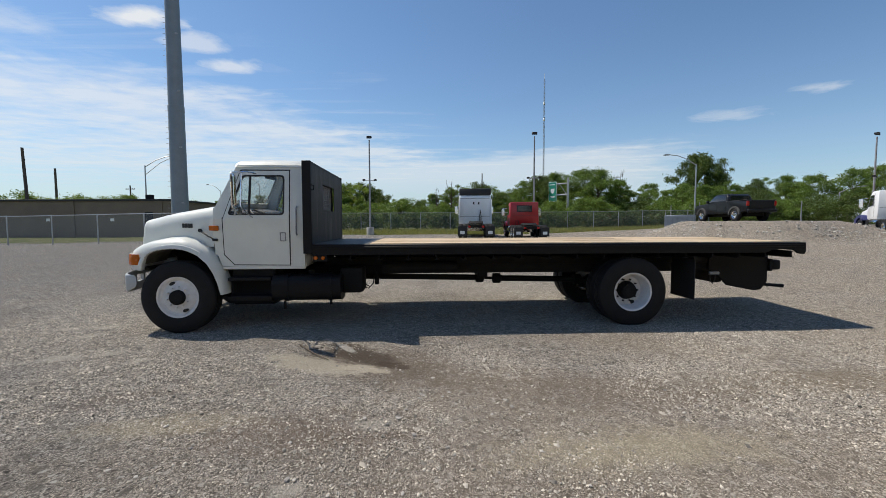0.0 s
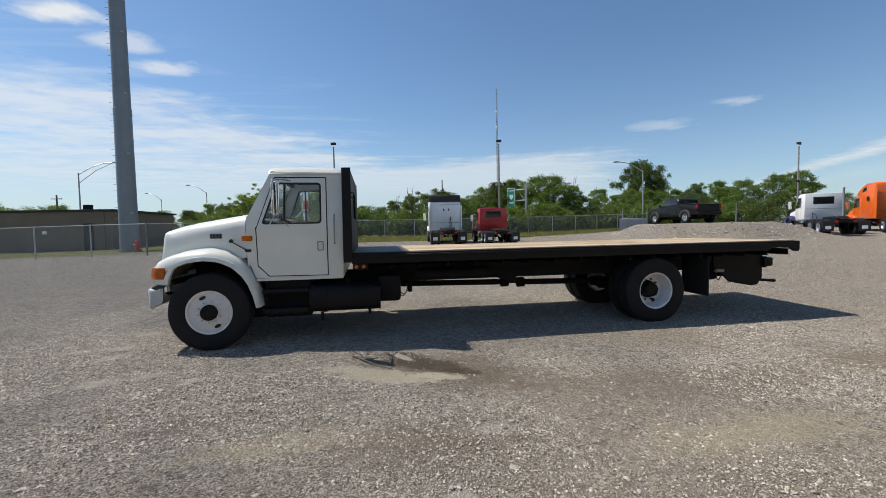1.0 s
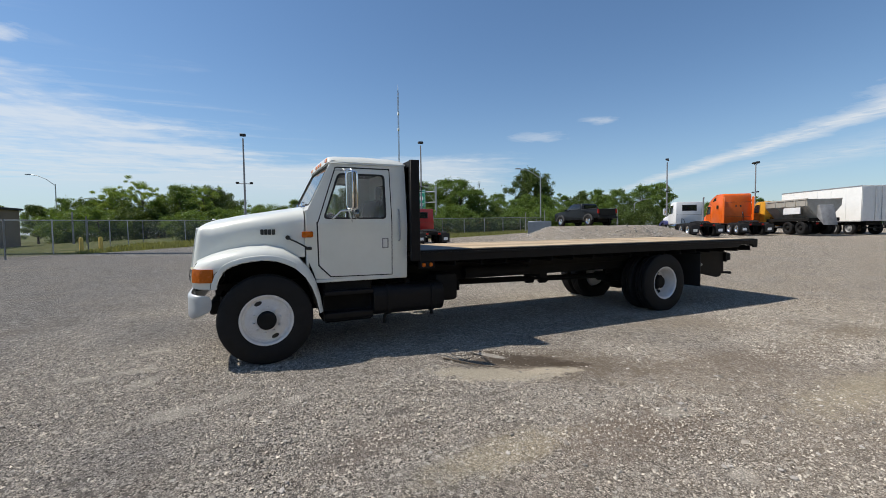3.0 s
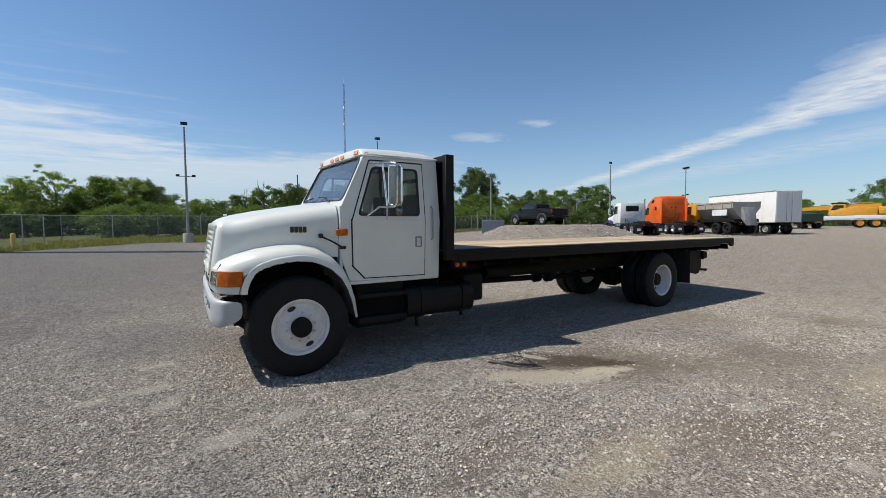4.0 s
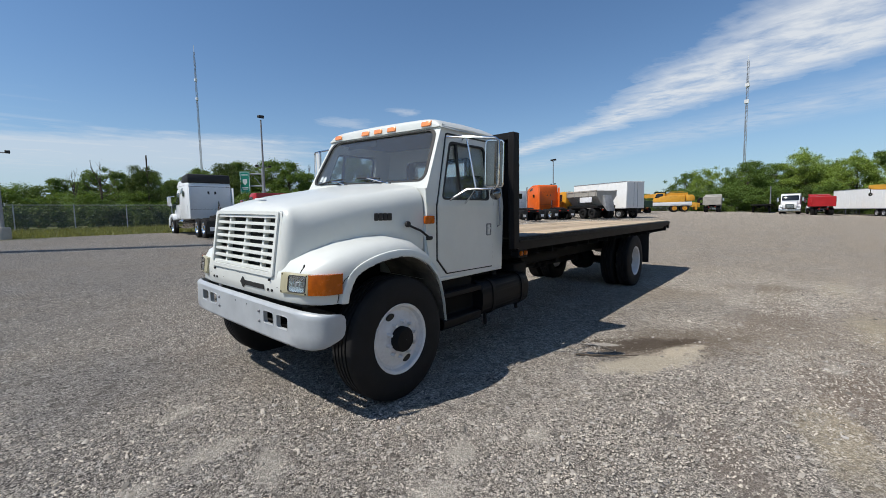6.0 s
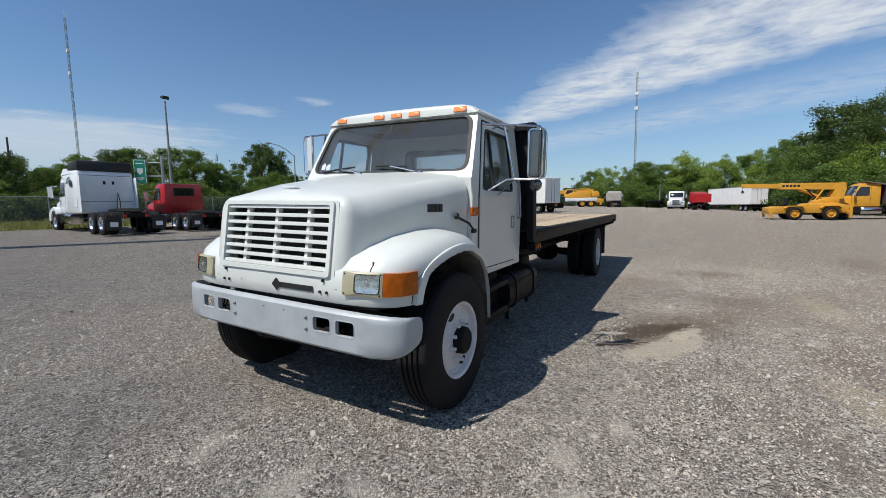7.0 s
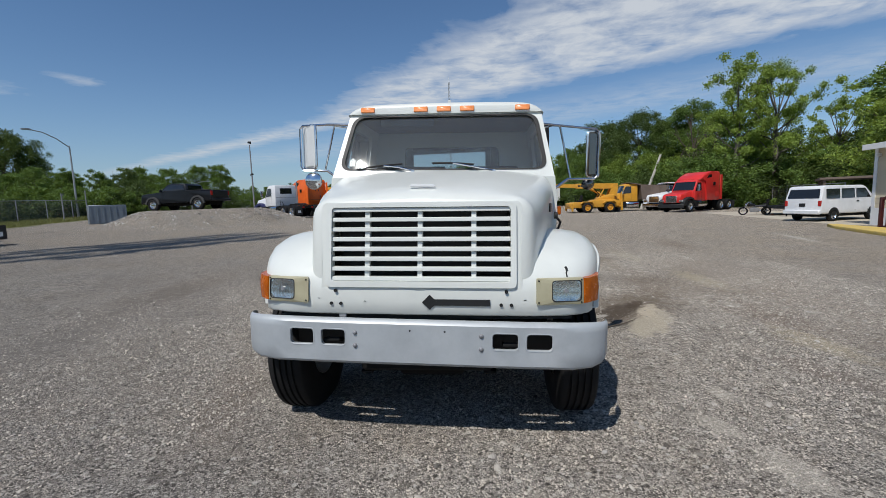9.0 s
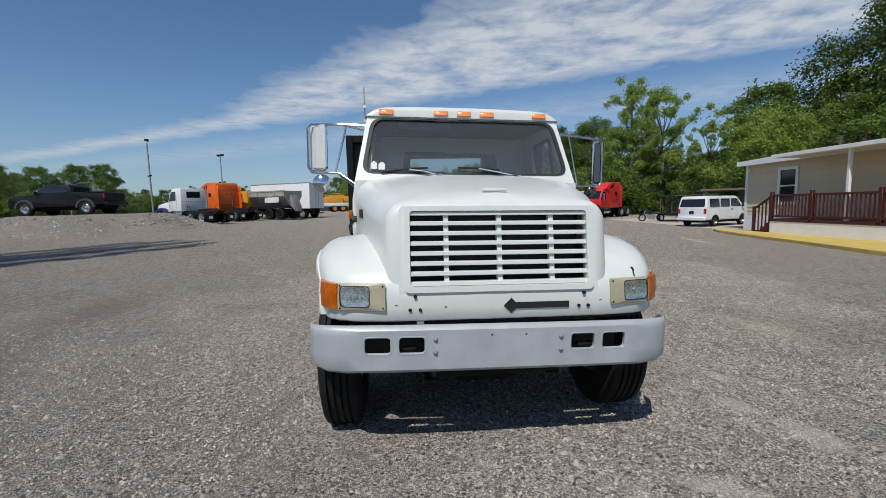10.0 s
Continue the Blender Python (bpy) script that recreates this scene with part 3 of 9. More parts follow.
    stone = spot(-2.15, 3.05, 0.75, 0.24, (0.46, 0.395, 0.27), 0.45, 0.7, 0.6, 0.2)
    stone = spot(1.3, 2.75, 1.3, 0.35, (0.46, 0.40, 0.28), 0.5, 0.6, 0.7, 0.1)
    stone = spot(4.6, 3.2, 1.4, 0.4, (0.47, 0.41, 0.30), 0.45, 0.6, 0.7, 0.0)
    stone = spot(-0.3, 12.1, 2.6, 0.7, (0.21, 0.175, 0.14), 0.6, 0.6, 0.7, 0.2)
    stone = spot(-2.3, 11.6, 2.2, 0.5, (0.20, 0.18, 0.16), 0.55, 0.6, 0.7, 0.3)
    stone = spot(-4.0, 8.4, 1.1, 0.35, (0.24, 0.20, 0.165), 0.5, 0.7, 0.6, 0.4)
    stone = spot(-7.6, 8.2, 1.6, 0.4, (0.22, 0.195, 0.17), 0.5, 0.7, 0.6, 0.9)
    stone = spot(6.5, 1.2, 3.0, 0.6, (0.22, 0.18, 0.145), 0.5, 0.6, 0.7, -0.15)
    stone = spot(8.7, -3.2, 2.4, 0.22, (0.56, 0.525, 0.46), 0.45, 0.8, 0.6, -0.2)
    # pale trodden patches, each a hand or two wide
    for cx, cy, rx, ry, turn in ((-3.97, 4.77, 0.20, 0.11, 0.5), (-3.46, 4.53, 0.16, 0.09, 0.2), (-4.46, 4.60, 0.26, 0.15, 0.4), (-5.10, 5.95, 0.34, 0.12, 0.3),
                                 (-5.48, 5.84, 0.16, 0.10, 0.0), (-5.07, 6.68, 0.20, 0.10, 0.7), (-0.57, 3.09, 0.23, 0.13, 0.1), (-4.90, 5.5, 0.3, 0.1, 1.2),
                                 (-0.95, 2.3, 0.14, 0.09, 0.4)):
        stone = spot(cx, cy, rx, ry, (0.52, 0.48, 0.415), 0.58, 0.85, 0.5, turn)
    stone = spot(-2.66, 3.94, 0.22, 0.08, (0.17, 0.15, 0.135), 0.75, 0.6, 0.4, 0.1)
    # grass and bare earth past the lot's edge
    edge = mth("ADD", mth("ADD", mth("SUBTRACT", Y, mth("MAXIMUM", mth("MULTIPLY", mth("SUBTRACT", X, 6.0), 0.55), 0.0)), rng(X, -8.5, -13.5, 0.0, 6.0)), mth("MULTIPLY", noise_(0.25, 6), 5.0))
    far = rng(edge, 35.0, 36.2)
    green = mixc(rng(noise_(0.8, 8, 0.7), 0.4, 0.6), (0.10, 0.125, 0.035), (0.19, 0.185, 0.075))
    col = mixc(far, stone, green)
    east = rng(X, 84.0, 88.0)
    col = mixc(east, col, green)
    south = rng(Y, -22.0, -26.0)
    col = mixc(south, col, green)
    west = rng(X, -62.0, -66.0)
    col = mixc(west, col, green)
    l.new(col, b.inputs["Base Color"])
    b.inputs["Roughness"].default_value = 0.92
    # relief
    d1 = vor(88, "F1", "Distance")
    d2 = vor(150, "F1", "Distance")
    hgt = mth("ADD", mth("MULTIPLY", d1, -0.7), mth("MULTIPLY", d2, -0.4))
    hgt = mth("ADD", hgt, mth("MULTIPLY", noise_(6, 10, 0.8), 2.2))
    bp = n.new("ShaderNodeBump")
    bp.inputs["Strength"].default_value, bp.inputs["Distance"].default_value = 0.9, 0.02
    l.new(hgt, bp.inputs["Height"]); l.new(bp.outputs[0], b.inputs["Normal"])
    return m


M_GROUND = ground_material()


def build_ground():
    def lines(lo, hi, c, fine, grow_):
        pts, s, x = [c], fine, c
        while x < hi:
            s = fine if abs(x - c) < 9 else s * grow_
            x += s
            pts.append(min(x, hi))
        s, x = fine, c
        while x > lo:
            s = fine if abs(x - c) < 9 else s * grow_
            x -= s
            pts.insert(0, max(x, lo))
        return np.array(pts)
    xs, ys = lines(-2500, 2500, 0, 0.14, 1.06), lines(-2500, 2500, 5, 0.14, 1.06)
    X, Y = np.meshgrid(xs, ys)
    Z = ground_h(X, Y)
    near = np.exp(-((X / 14) ** 2 + ((Y - 5) / 12) ** 2))
    rnd = np.random.RandomState(4)
    rough = np.zeros_like(Z)
    for k in range(22):
        f, a, p = rnd.uniform(0.5, 4.5), rnd.uniform(0, 6.28), rnd.uniform(0, 6.28)
        rough += np.sin((X * math.cos(a) + Y * math.sin(a)) * f + p) / (1 + f)
    Z = Z + rough * 0.0055 * near
    mound = np.exp(-(((X - 21) / 9) ** 2 + ((Y - 28) / 8) ** 2) * 1.2)
    Z = Z + rough * 0.02 * mound
    nx, ny = len(xs), len(ys)
    idx = np.arange(nx * ny).reshape(ny, nx)
    faces = np.stack([idx[:-1, :-1], idx[:-1, 1:], idx[1:, 1:], idx[1:, :-1]], -1).reshape(-1, 4)
    me = quick_mesh("ground", np.stack([X, Y, Z], -1).reshape(-1, 3), faces, M_GROUND)
    me.polygons.foreach_set("use_smooth", np.ones(len(me.polygons), bool))
    return tagged(new("ground", me), "grey crushed gravel truck lot with brown earth stains and grass beyond", "ground", kind="structure")


ground = build_ground()

# ---------------------------------------------------------------- the flatbed truck
HEAD = 4.0                                    # the truck's axis against x
TRUCK = Matrix.Translation((-3.826, 6.718, 0.03)) @ pose(0, 0, 0, 0, 0, HEAD)
TYRE_R = 0.507


def tyre_mesh(r=TYRE_R, w=0.27, rim=0.276, grooves=4, seg=48):
    """Tyre turned round y, middle at 0."""
    h = w / 2
    prof = [(-h * 0.80, rim - 0.012), (-h * 0.97, rim + 0.02), (-h, rim + 0.09), (-h * 0.97, r - 0.07), (-h * 0.86, r - 0.018), (-h * 0.78, r - 0.006)]
    gx = np.linspace(-h * 0.78, h * 0.78, grooves + 2)[1:-1]
    for g in gx:
        prof += [(g - 0.009, r), (g - 0.006, r - 0.016), (g + 0.006, r - 0.016), (g + 0.009, r)]
    prof += [(h * 0.78, r - 0.006), (h * 0.86, r - 0.018), (h * 0.97, r - 0.07), (h, rim + 0.09), (h * 0.97, rim + 0.02), (h * 0.80, rim - 0.012)]
    return lathe(B(), prof, seg)


def ring_of(bm, n, r, y, rad, depth, phase=0.0, seg=8):
    for k in range(n):
        a = 2 * math.pi * k / n + phase
        lathe(bm, [(y, 0.001), (y, rad), (y + depth, rad * 0.9), (y + depth, 0.001)], seg, (r * math.cos(a), 0, r * math.sin(a)))
    return bm


def oval(bm, cx, cz, rx, rz, y0, y1, rot):
    pts = [(cx + math.cos(rot) * rx * math.cos(t) - math.sin(rot) * rz * math.sin(t), cz + math.sin(rot) * rx * math.cos(t) + math.cos(rot) * rz * math.sin(t))
           for t in (2 * math.pi * k / 14 for k in range(14))]
    return prism(bm, pts, y0, y1, XZ)


def front_wheel(parent, v, side):
    """side -1: outer face towards -y."""
    w = thing("wheel", "", "")
    w.parent = parent
    w.matrix_basis = Matrix.Translation((0, v, TYRE_R)) @ (Matrix.Identity(4) if side < 0 else pose(0, 0, 0, 0, 0, 180))
    part("tyre", tyre_mesh(), M_RUBBER, w)
    # shallow dished disc, flange at the outside
    part("rim", lathe(B(), [(0.10, 0.270), (-0.112, 0.276), (-0.126, 0.287), (-0.130, 0.283), (-0.120, 0.264), (-0.085, 0.250), (-0.075, 0.228),
                            (-0.096, 0.18), (-0.112, 0.14), (-0.112, 0.10), (-0.05, 0.095)], 40), M_RIM, w, "white painted steel disc rim")
    hub = lathe(B(), [(-0.09, 0.104), (-0.160, 0.10), (-0.176, 0.085), (-0.180, 0.001)], 24)
    part("hub", hub, M_CHASSIS, w, "black greasy hub cap")
    for k in range(10):
        a = 0.2 + k * math.pi / 5
        part("lug_nut", ring_of(B(), 1, 0.142, -0.105, 0.015, -0.050, a, 6), M_RIM, w)
    for a in (2.0, 2.0 + math.pi):
        holes = B()
        oval(holes, 0.205 * math.cos(a), 0.205 * math.sin(a), 0.042, 0.022, -0.098, -0.080, a + math.pi / 2)
        part("hand_hole", holes, M_SEAL, w)
    return w


def rear_wheel(parent, v, side, outer=True):
    w = thing("wheel", "", "")
    w.parent = parent
    w.matrix_basis = Matrix.Translation((6.44, v, TYRE_R)) @ (Matrix.Identity(4) if side < 0 else pose(0, 0, 0, 0, 0, 180))
    part("tyre", tyre_mesh(w=0.25, grooves=3), M_RUBBER, w)
    part("rim", lathe(B(), [(-0.110, 0.287), (-0.116, 0.281), (-0.105, 0.262), (-0.03, 0.255), (0.05, 0.242), (0.09, 0.22), (0.10, 0.14), (0.10, 0.05)], 40), M_RIM, w,
         "white deep dished dual rim")
    if outer:
        part("hub", lathe(B(), [(0.10, 0.14), (0.05, 0.13), (0.02, 0.11), (-0.02, 0.105), (-0.028, 0.085), (-0.03, 0.001)], 24), M_CHASSIS, w, "black axle hub")
        for k in range(10):
            part("lug_nut", ring_of(B(), 1, 0.165, 0.098, 0.014, -0.03, k * math.pi / 5), M_CHASSIS, w)
        for k in range(2):
            holes = B()
            a = -1.1 + k * math.pi
            oval(holes, 0.205 * math.cos(a), 0.205 * math.sin(a), 0.034, 0.030, 0.080, 0.096, a)
            part("hand_hole", holes, M_SEAL, w)
    return w


def cab_v(z):
    """Half width of the cab at height z."""
    return 0.975 if z <= 1.60 else 0.975 - (z - 1.60) * 0.145


def build_truck():
    t = thing("flatbed_truck", "white conventional cab flatbed truck with black headboard and bare wooden deck", "truck", TRUCK)

    # --- chassis
    for s in (-1, 1):
        rail = prism(B(), [(s * 0.43, 0.735), (s * 0.43, 0.872), (s * 0.35, 0.872), (s * 0.35, 0.86), (s * 0.42, 0.86), (s * 0.42, 0.747), (s * 0.35, 0.747), (s * 0.35, 0.735)], -0.55, 8.95, YZ)
        part("frame_rail", rail, M_CHASSIS, t)
        sill = B()
        box(sill, (1.85, s * 0.40 - 0.05, 0.87), (8.95, s * 0.40 + 0.05, 1.00), 0.01)
        part("deck_sill", sill, M_CHASSIS, t)
        spring = B()
        for k in range(4):
            L = 0.62 - k * 0.12
            box(spring, (6.44 - L, s * 0.47 - 0.04, 0.50 + k * -0.018), (6.44 + L, s * 0.47 + 0.04, 0.514 + k * -0.018))
        part("leaf_spring", spring, M_CHASSIS, t)
        spring = B()
        for k in range(3):
            L = 0.55 - k * 0.14
            box(spring, (-L, s * 0.40 - 0.04, 0.46 - k * 0.016), (L, s * 0.40 + 0.04, 0.473 - k * 0.016))
        part("leaf_spring", spring, M_CHASSIS, t)
    cross = None
    u = 1.95
    while u < 8.95:
        if cross is None:
            bm = B()
            prism(bm, [(-0.03, 1.0), (0.03, 1.0), (0.03, 1.012), (0.006, 1.012), (0.006, 1.088), (0.03, 1.088), (0.03, 1.10), (-0.03, 1.10), (-0.03, 1.088), (-0.006, 1.088), (-0.006, 1.012), (-0.03, 1.012)],
                  -1.085, 1.085, XZ)
            cross = part("cross_member", bm, M_CHASSIS, t)
            cross.matrix_basis = Matrix.Translation((u, 0, 0))
        else:
            share(cross, t, Matrix.Translation((u, 0, 0)))
        u += 0.405
    bm = B()
    tube(bm, [(6.44, -1.0, TYRE_R), (6.44, 1.0, TYRE_R)], 0.07, 14)
    lathe(bm, [(-0.24, 0.08), (-0.19, 0.16), (-0.08, 0.215), (0.08, 0.215), (0.19, 0.16), (0.24, 0.08)], 20, (6.44, 0, TYRE_R))
    tube(bm, [(6.24, 0, TYRE_R), (6.02, 0, TYRE_R + 0.02)], 0.11, 14, 0.06)
    part("rear_axle", bm, M_CHASSIS, t)
    bm = B()
    box(bm, (-0.05, -0.95, 0.38), (0.05, 0.95, 0.47), 0.015)
    part("front_axle", bm, M_CHASSIS, t)
    bm = B()
    tube(bm, [(1.2, 0, 0.67), (4.3, 0, 0.605)], 0.048, 12)
    tube(bm, [(4.35, 0, 0.60), (4.62, 0, 0.59)], 0.022, 10)
    tube(bm, [(4.65, 0, 0.59), (6.03, 0, 0.56)], 0.05, 12)
    for c in ((4.33, 0.605), (6.00, 0.56), (4.62, 0.59)):
        lathe(bm, [(-0.08, 0.03), (-0.06, 0.085), (0.06, 0.085), (0.08, 0.03)], 14, (c[0], 0, c[1]), "x")
    part("drive_shaft", bm, M_CHASSIS, t)
    bm = B()
    box(bm, (-0.45, -0.34, 0.45), (0.75, 0.34, 1.15), 0.06)
    box(bm, (0.75, -0.22, 0.48), (1.5, 0.22, 0.85), 0.06)
    part("engine_block", bm, M_CHASSIS, t)
    bm = B()
    tube(bm, [(2.75, -0.54, 0.84), (3.9, -0.54, 0.84)], 0.085, 14)
    part("air_tank", bm, M_CHASSIS, t)
    bm = B()
    box(bm, (4.25, -0.42, 0.66), (4.40, 0.42, 0.76), 0.01)
    box(bm, (4.30, -0.05, 0.58), (4.36, 0.05, 0.68), 0.01)
    part("shaft_hanger", bm, M_CHASSIS, t)
    bm = B()
    box(bm, (2.16, -0.86, 0.50), (2.50, -0.48, 0.88), 0.05, 2)
    part("air_dryer", bm, M_CHASSIS, t)
    bm = B()
    lathe(bm, [(0.575, 0.02), (0.58, 0.036), (0.70, 0.036), (0.72, 0.02), (0.80, 0.018)], 12, (2.66, -0.50, 0), "z")
    part("drain_canister", bm, M_CHASSIS, t)
    bm = B()
    tube(bm, [(2.50, -0.6, 0.60), (2.56, -0.58, 0.55), (2.61, -0.54, 0.60), (2.62, -0.5, 0.72)], 0.009, 6)
    tube(bm, [(2.48, -0.62, 0.56), (2.54, -0.6, 0.53), (2.57, -0.58, 0.56)], 0.008, 6)
    part("brake_hose", bm, M_SEAL, t)
    bm = B()
    tube(bm, [(1.6, 0.62, 0.72), (2.6, 0.62, 0.74), (3.3, 0.6, 0.79), (4.6, 0.55, 0.81), (5.9, 0.52, 0.82)], 0.045, 10)
    lathe(bm, [(2.0, 0.05), (2.05, 0.11), (2.95, 0.11), (3.0, 0.05)], 18, (0, 0.62, 0.80), "x")
    part("exhaust_pipe", bm, M_CHASSIS, t)

    # --- wheels
    front_wheel(t, -0.98, -1)
    front_wheel(t, 1.0, 1)
    for s in (-1, 1):
        rear_wheel(t, s * 0.965, s, True)
        rear_wheel(t, s * 0.665, s, False)
        bm = B()
        box(bm, (7.36, min(s * 0.50, s * 1.08), 0.38), (7.372, max(s * 0.50, s * 1.08), 0.98), 0.003)
        part("mud_flap", bm, M_PLASTIC, t, "black rubber mud flap")
        bm = B()
        box(bm, (7.34, min(s * 0.45, s * 1.09), 0.98), (7.39, max(s * 0.45, s * 1.09), 1.02))
        part("flap_bracket", bm, M_CHASSIS, t)

    # --- deck
    for s in (-1, 1):
        rail = B()
        y0, y1 = s * 1.075, s * 1.115
        prism(rail, [(1.83, 1.075), (8.42, 1.075), (8.50, 1.125), (8.84, 1.135), (8.91, 1.06), (9.01, 1.05), (9.03, 1.09), (9.03, 1.225), (1.83, 1.225)], min(y0, y1), max(y0, y1), XZ, 0.006)
        part("deck_rail", rail, M_BLACK, t)
        rub = B()
        y0, y1 = s * 1.1155, s * 1.13
        box(rub, (1.85, min(y0, y1), 1.165), (9.0, max(y0, y1), 1.20), 0.003)
        part("rub_strip", rub, M_BLACK, t)
    bm = B()
    box(bm, (8.99, -1.07, 1.10), (9.03, 1.07, 1.222), 0.005)
    part("deck_tail_rail", bm, M_BLACK, t)
    bm = B()
    box(bm, (1.84, -1.07, 1.20), (2.62, 1.07, 1.232), 0.003)
    part("deck_plate", bm, M_DECKPLATE, t, "dark worn steel deck plate")
    n, y = 12, -1.07
    wid = 2.14 / n
    rnd = random.Random(5)
    meshes = {}
    for i in range(n):
        cuts = [2.625, 2.625 + rnd.choice((1.8, 2.4, 3.0)), 2.625 + rnd.choice((4.2, 4.8)), 8.985]
        for a, b in zip(cuts, cuts[1:]):
            key = round(b - a, 3)
            if key not in meshes:
                bm = B()
                box(bm, (0, 0.002, -0.038), (b - a - 0.004, wid - 0.003, 0), 0.004)
                meshes[key] = part("plank", bm, M_WOOD, t)
                o = meshes[key]
            else:
                o = share(meshes[key], t)
            o.matrix_basis = Matrix.Translation((a, y + i * wid, 1.238 + rnd.uniform(-0.004, 0.003)))
    # headboard with a mesh window
    hz0, hz1 = 1.10, 2.38
    bm = B()
    hole = [(-0.42, 1.72), (0.42, 1.72), (0.42, 2.12), (-0.42, 2.12)]
    holed(bm, [(-1.06, 1.22), (1.06, 1.22), (1.06, 2.34), (-1.06, 2.34)], hole, YZ, 1.828, 1.837)
    hb = part("headboard", bm, M_HEADBOARD, t, "black steel headboard with expanded mesh window", smooth=False)
    for s in (-1, 1):
        bm = B()
        prism(bm, [(1.72, hz0), (1.84, hz0), (1.84, hz1), (1.72, hz1)], min(s * 1.055, s * 1.13), max(s * 1.055, s * 1.13), XZ, 0.006)
        part("post", bm, M_BLACK, hb)
    bm = B()
    box(bm, (1.73, -1.06, 2.30), (1.83, 1.06, 2.38), 0.006)
    part("top_rail", bm, M_BLACK, hb)
    bm = B()
    for y in (-0.45, 0.45):
        box(bm, (1.755, y - 0.03, 1.22), (1.80, y + 0.03, 2.30), 0.004)
    box(bm, (1.755, -0.45, 1.67), (1.80, 0.45, 1.72), 0.004)
    box(bm, (1.755, -0.45, 2.12), (1.80, 0.45, 2.17), 0.004)
    part("window_frame", bm, M_BLACK, hb)
    bm = B()
    step = 0.036
    for k in range(-16, 40):
        for sg in (1, -1):
            y0 = -0.42 + k * step if sg > 0 else 0.42 - k * step
            a, b = Vector((y0, 1.72)), Vector((y0 + sg * 0.24, 2.12))
            lo, hi = 0.0, 1.0
            d = (b - a).x
            t0, t1 = sorted(((-0.42 - a.x) / d, (0.42 - a.x) / d))
            lo, hi = max(lo, t0), min(hi, t1)
            if hi - lo > 0.02:
                p, q = a.lerp(b, lo), a.lerp(b, hi)
                tube(bm, [(1.779, p.x, p.y), (1.779, q.x, q.y)], 0.003, 4)
    part("mesh", bm, M_STEEL, hb, "grey expanded metal mesh")
    bm = B()
    tube(bm, [(1.838, -1.10, 1.98), (1.87, -1.10, 1.985), (1.875, -1.10, 2.04), (1.838, -1.10, 2.05)], 0.008, 6)
    part("chain_loop", bm, M_BLACK, hb)

    # --- tail: tool plate, pintle, step
    for s in (-1, 1):
        bm = B()
        prism(bm, [(8.0, 1.06), (9.0, 1.06), (9.0, 0.55), (8.90, 0.425), (8.78, 0.41), (8.32, 0.50), (8.10, 0.73), (8.0, 0.77)], min(s * 0.44, s * 0.475), max(s * 0.44, s * 0.475), XZ, 0.004)
        part("tail_plate", bm, M_BLACK, t)
    bm = B()
    box(bm, (8.955, -0.435, 0.50), (8.995, 0.435, 1.05), 0.006)
    part("tail_cross_plate", bm, M_BLACK, t)
    for y in (-0.42, 0.42):
        bm = B()
        box(bm, (9.0, y - 0.10, 0.73), (9.05, y + 0.10, 0.93), 0.006)
        box(bm, (9.05, y - 0.09, 0.75), (9.20, y + 0.09, 0.91), 0.03, 2)
        part("dock_bumper", bm, M_RUBBER, t, "worn black rubber dock bumper")
        bm = B()
        tube(bm, [(8.90, y, 0.51), (9.30, y, 0.475)], 0.026, 8)
        tube(bm, [(9.27, y, 0.478), (9.32, y, 0.473)], 0.031, 8)
        part("tow_pin", bm, M_CHASSIS, t)
    bm = B()
    tube(bm, [(8.99, 0, 0.80), (9.12, 0, 0.80)], 0.045, 12)
    lathe(bm, [(9.08, 0.05), (9.10, 0.085), (9.18, 0.085), (9.20, 0.06), (9.20, 0.001)], 18, (0, 0, 0.82), "x")
    part("pintle_hitch", bm, M_BLACK, t)
    bm = B()
    lathe(bm, [(7.90, 0.012), (7.91, 0.03), (8.06, 0.03), (8.07, 0.012)], 10, (0, -0.62, 0.72), "x")
    part("glad_hand", bm, M_STEEL, t, "pale metal air coupling")
    bm = B()
    tube(bm, [(7.92, -0.62, 0.71), (7.93, -0.62, 0.60), (7.97, -0.62, 0.555), (8.0, -0.62, 0.60), (8.02, -0.62, 0.70)], 0.009, 6)
    part("air_hose", bm, M_SEAL, t)
    for y in (-0.78, 0.78):
        bm = B()
        lathe(bm, [(9.031, 0.001), (9.031, 0.045), (9.045, 0.043), (9.048, 0.001)], 16, (0, y, 1.16), "x")
        part("tail_lamp", bm, M_REDLENS, t, "red round tail lamp")

    # --- tank and steps
    bm = B()
    prism(bm, rounded([(-0.60, 0.42), (-1.04, 0.42), (-1.04, 0.79), (-0.60, 0.79)], 0.13, 5), 1.24, 2.20, YZ, 0.012)
    for u in (1.42, 2.02):
        prism(bm, rounded([(-0.59, 0.41), (-1.052, 0.41), (-1.052, 0.80), (-0.59, 0.80)], 0.135, 5), u, u + 0.05, YZ)
    tk = part("fuel_tank", bm, M_BLACK, t)
    bm = B()
    tube(bm, [(1.75, -0.82, 0.78), (1.75, -0.82, 0.84)], 0.045, 14)
    part("tank_cap", bm, M_CHASSIS, tk)
    bm = B()
    prism(bm, [(-0.58, 0.40), (-0.985, 0.40), (-1.02, 0.43), (-1.02, 0.50), (-0.90, 0.515), (-0.90, 0.70), (-1.03, 0.715), (-1.03, 0.765), (-0.58, 0.765)], 0.64, 1.235, YZ, 0.008)
    part("cab_step", bm, M_BLACK, t)
    bm = B()
    box(bm, (0.64, -0.90, 0.36), (1.26, -0.45, 0.90), 0.03)
    part("step_box", bm, M_CHASSIS, t)
    bm = B()
    box(bm, (-0.62, -0.42, 0.50), (-0.42, 0.42, 0.66), 0.02)
    box(bm, (-0.40, -0.26, 0.36), (0.45, 0.26, 0.50), 0.06)
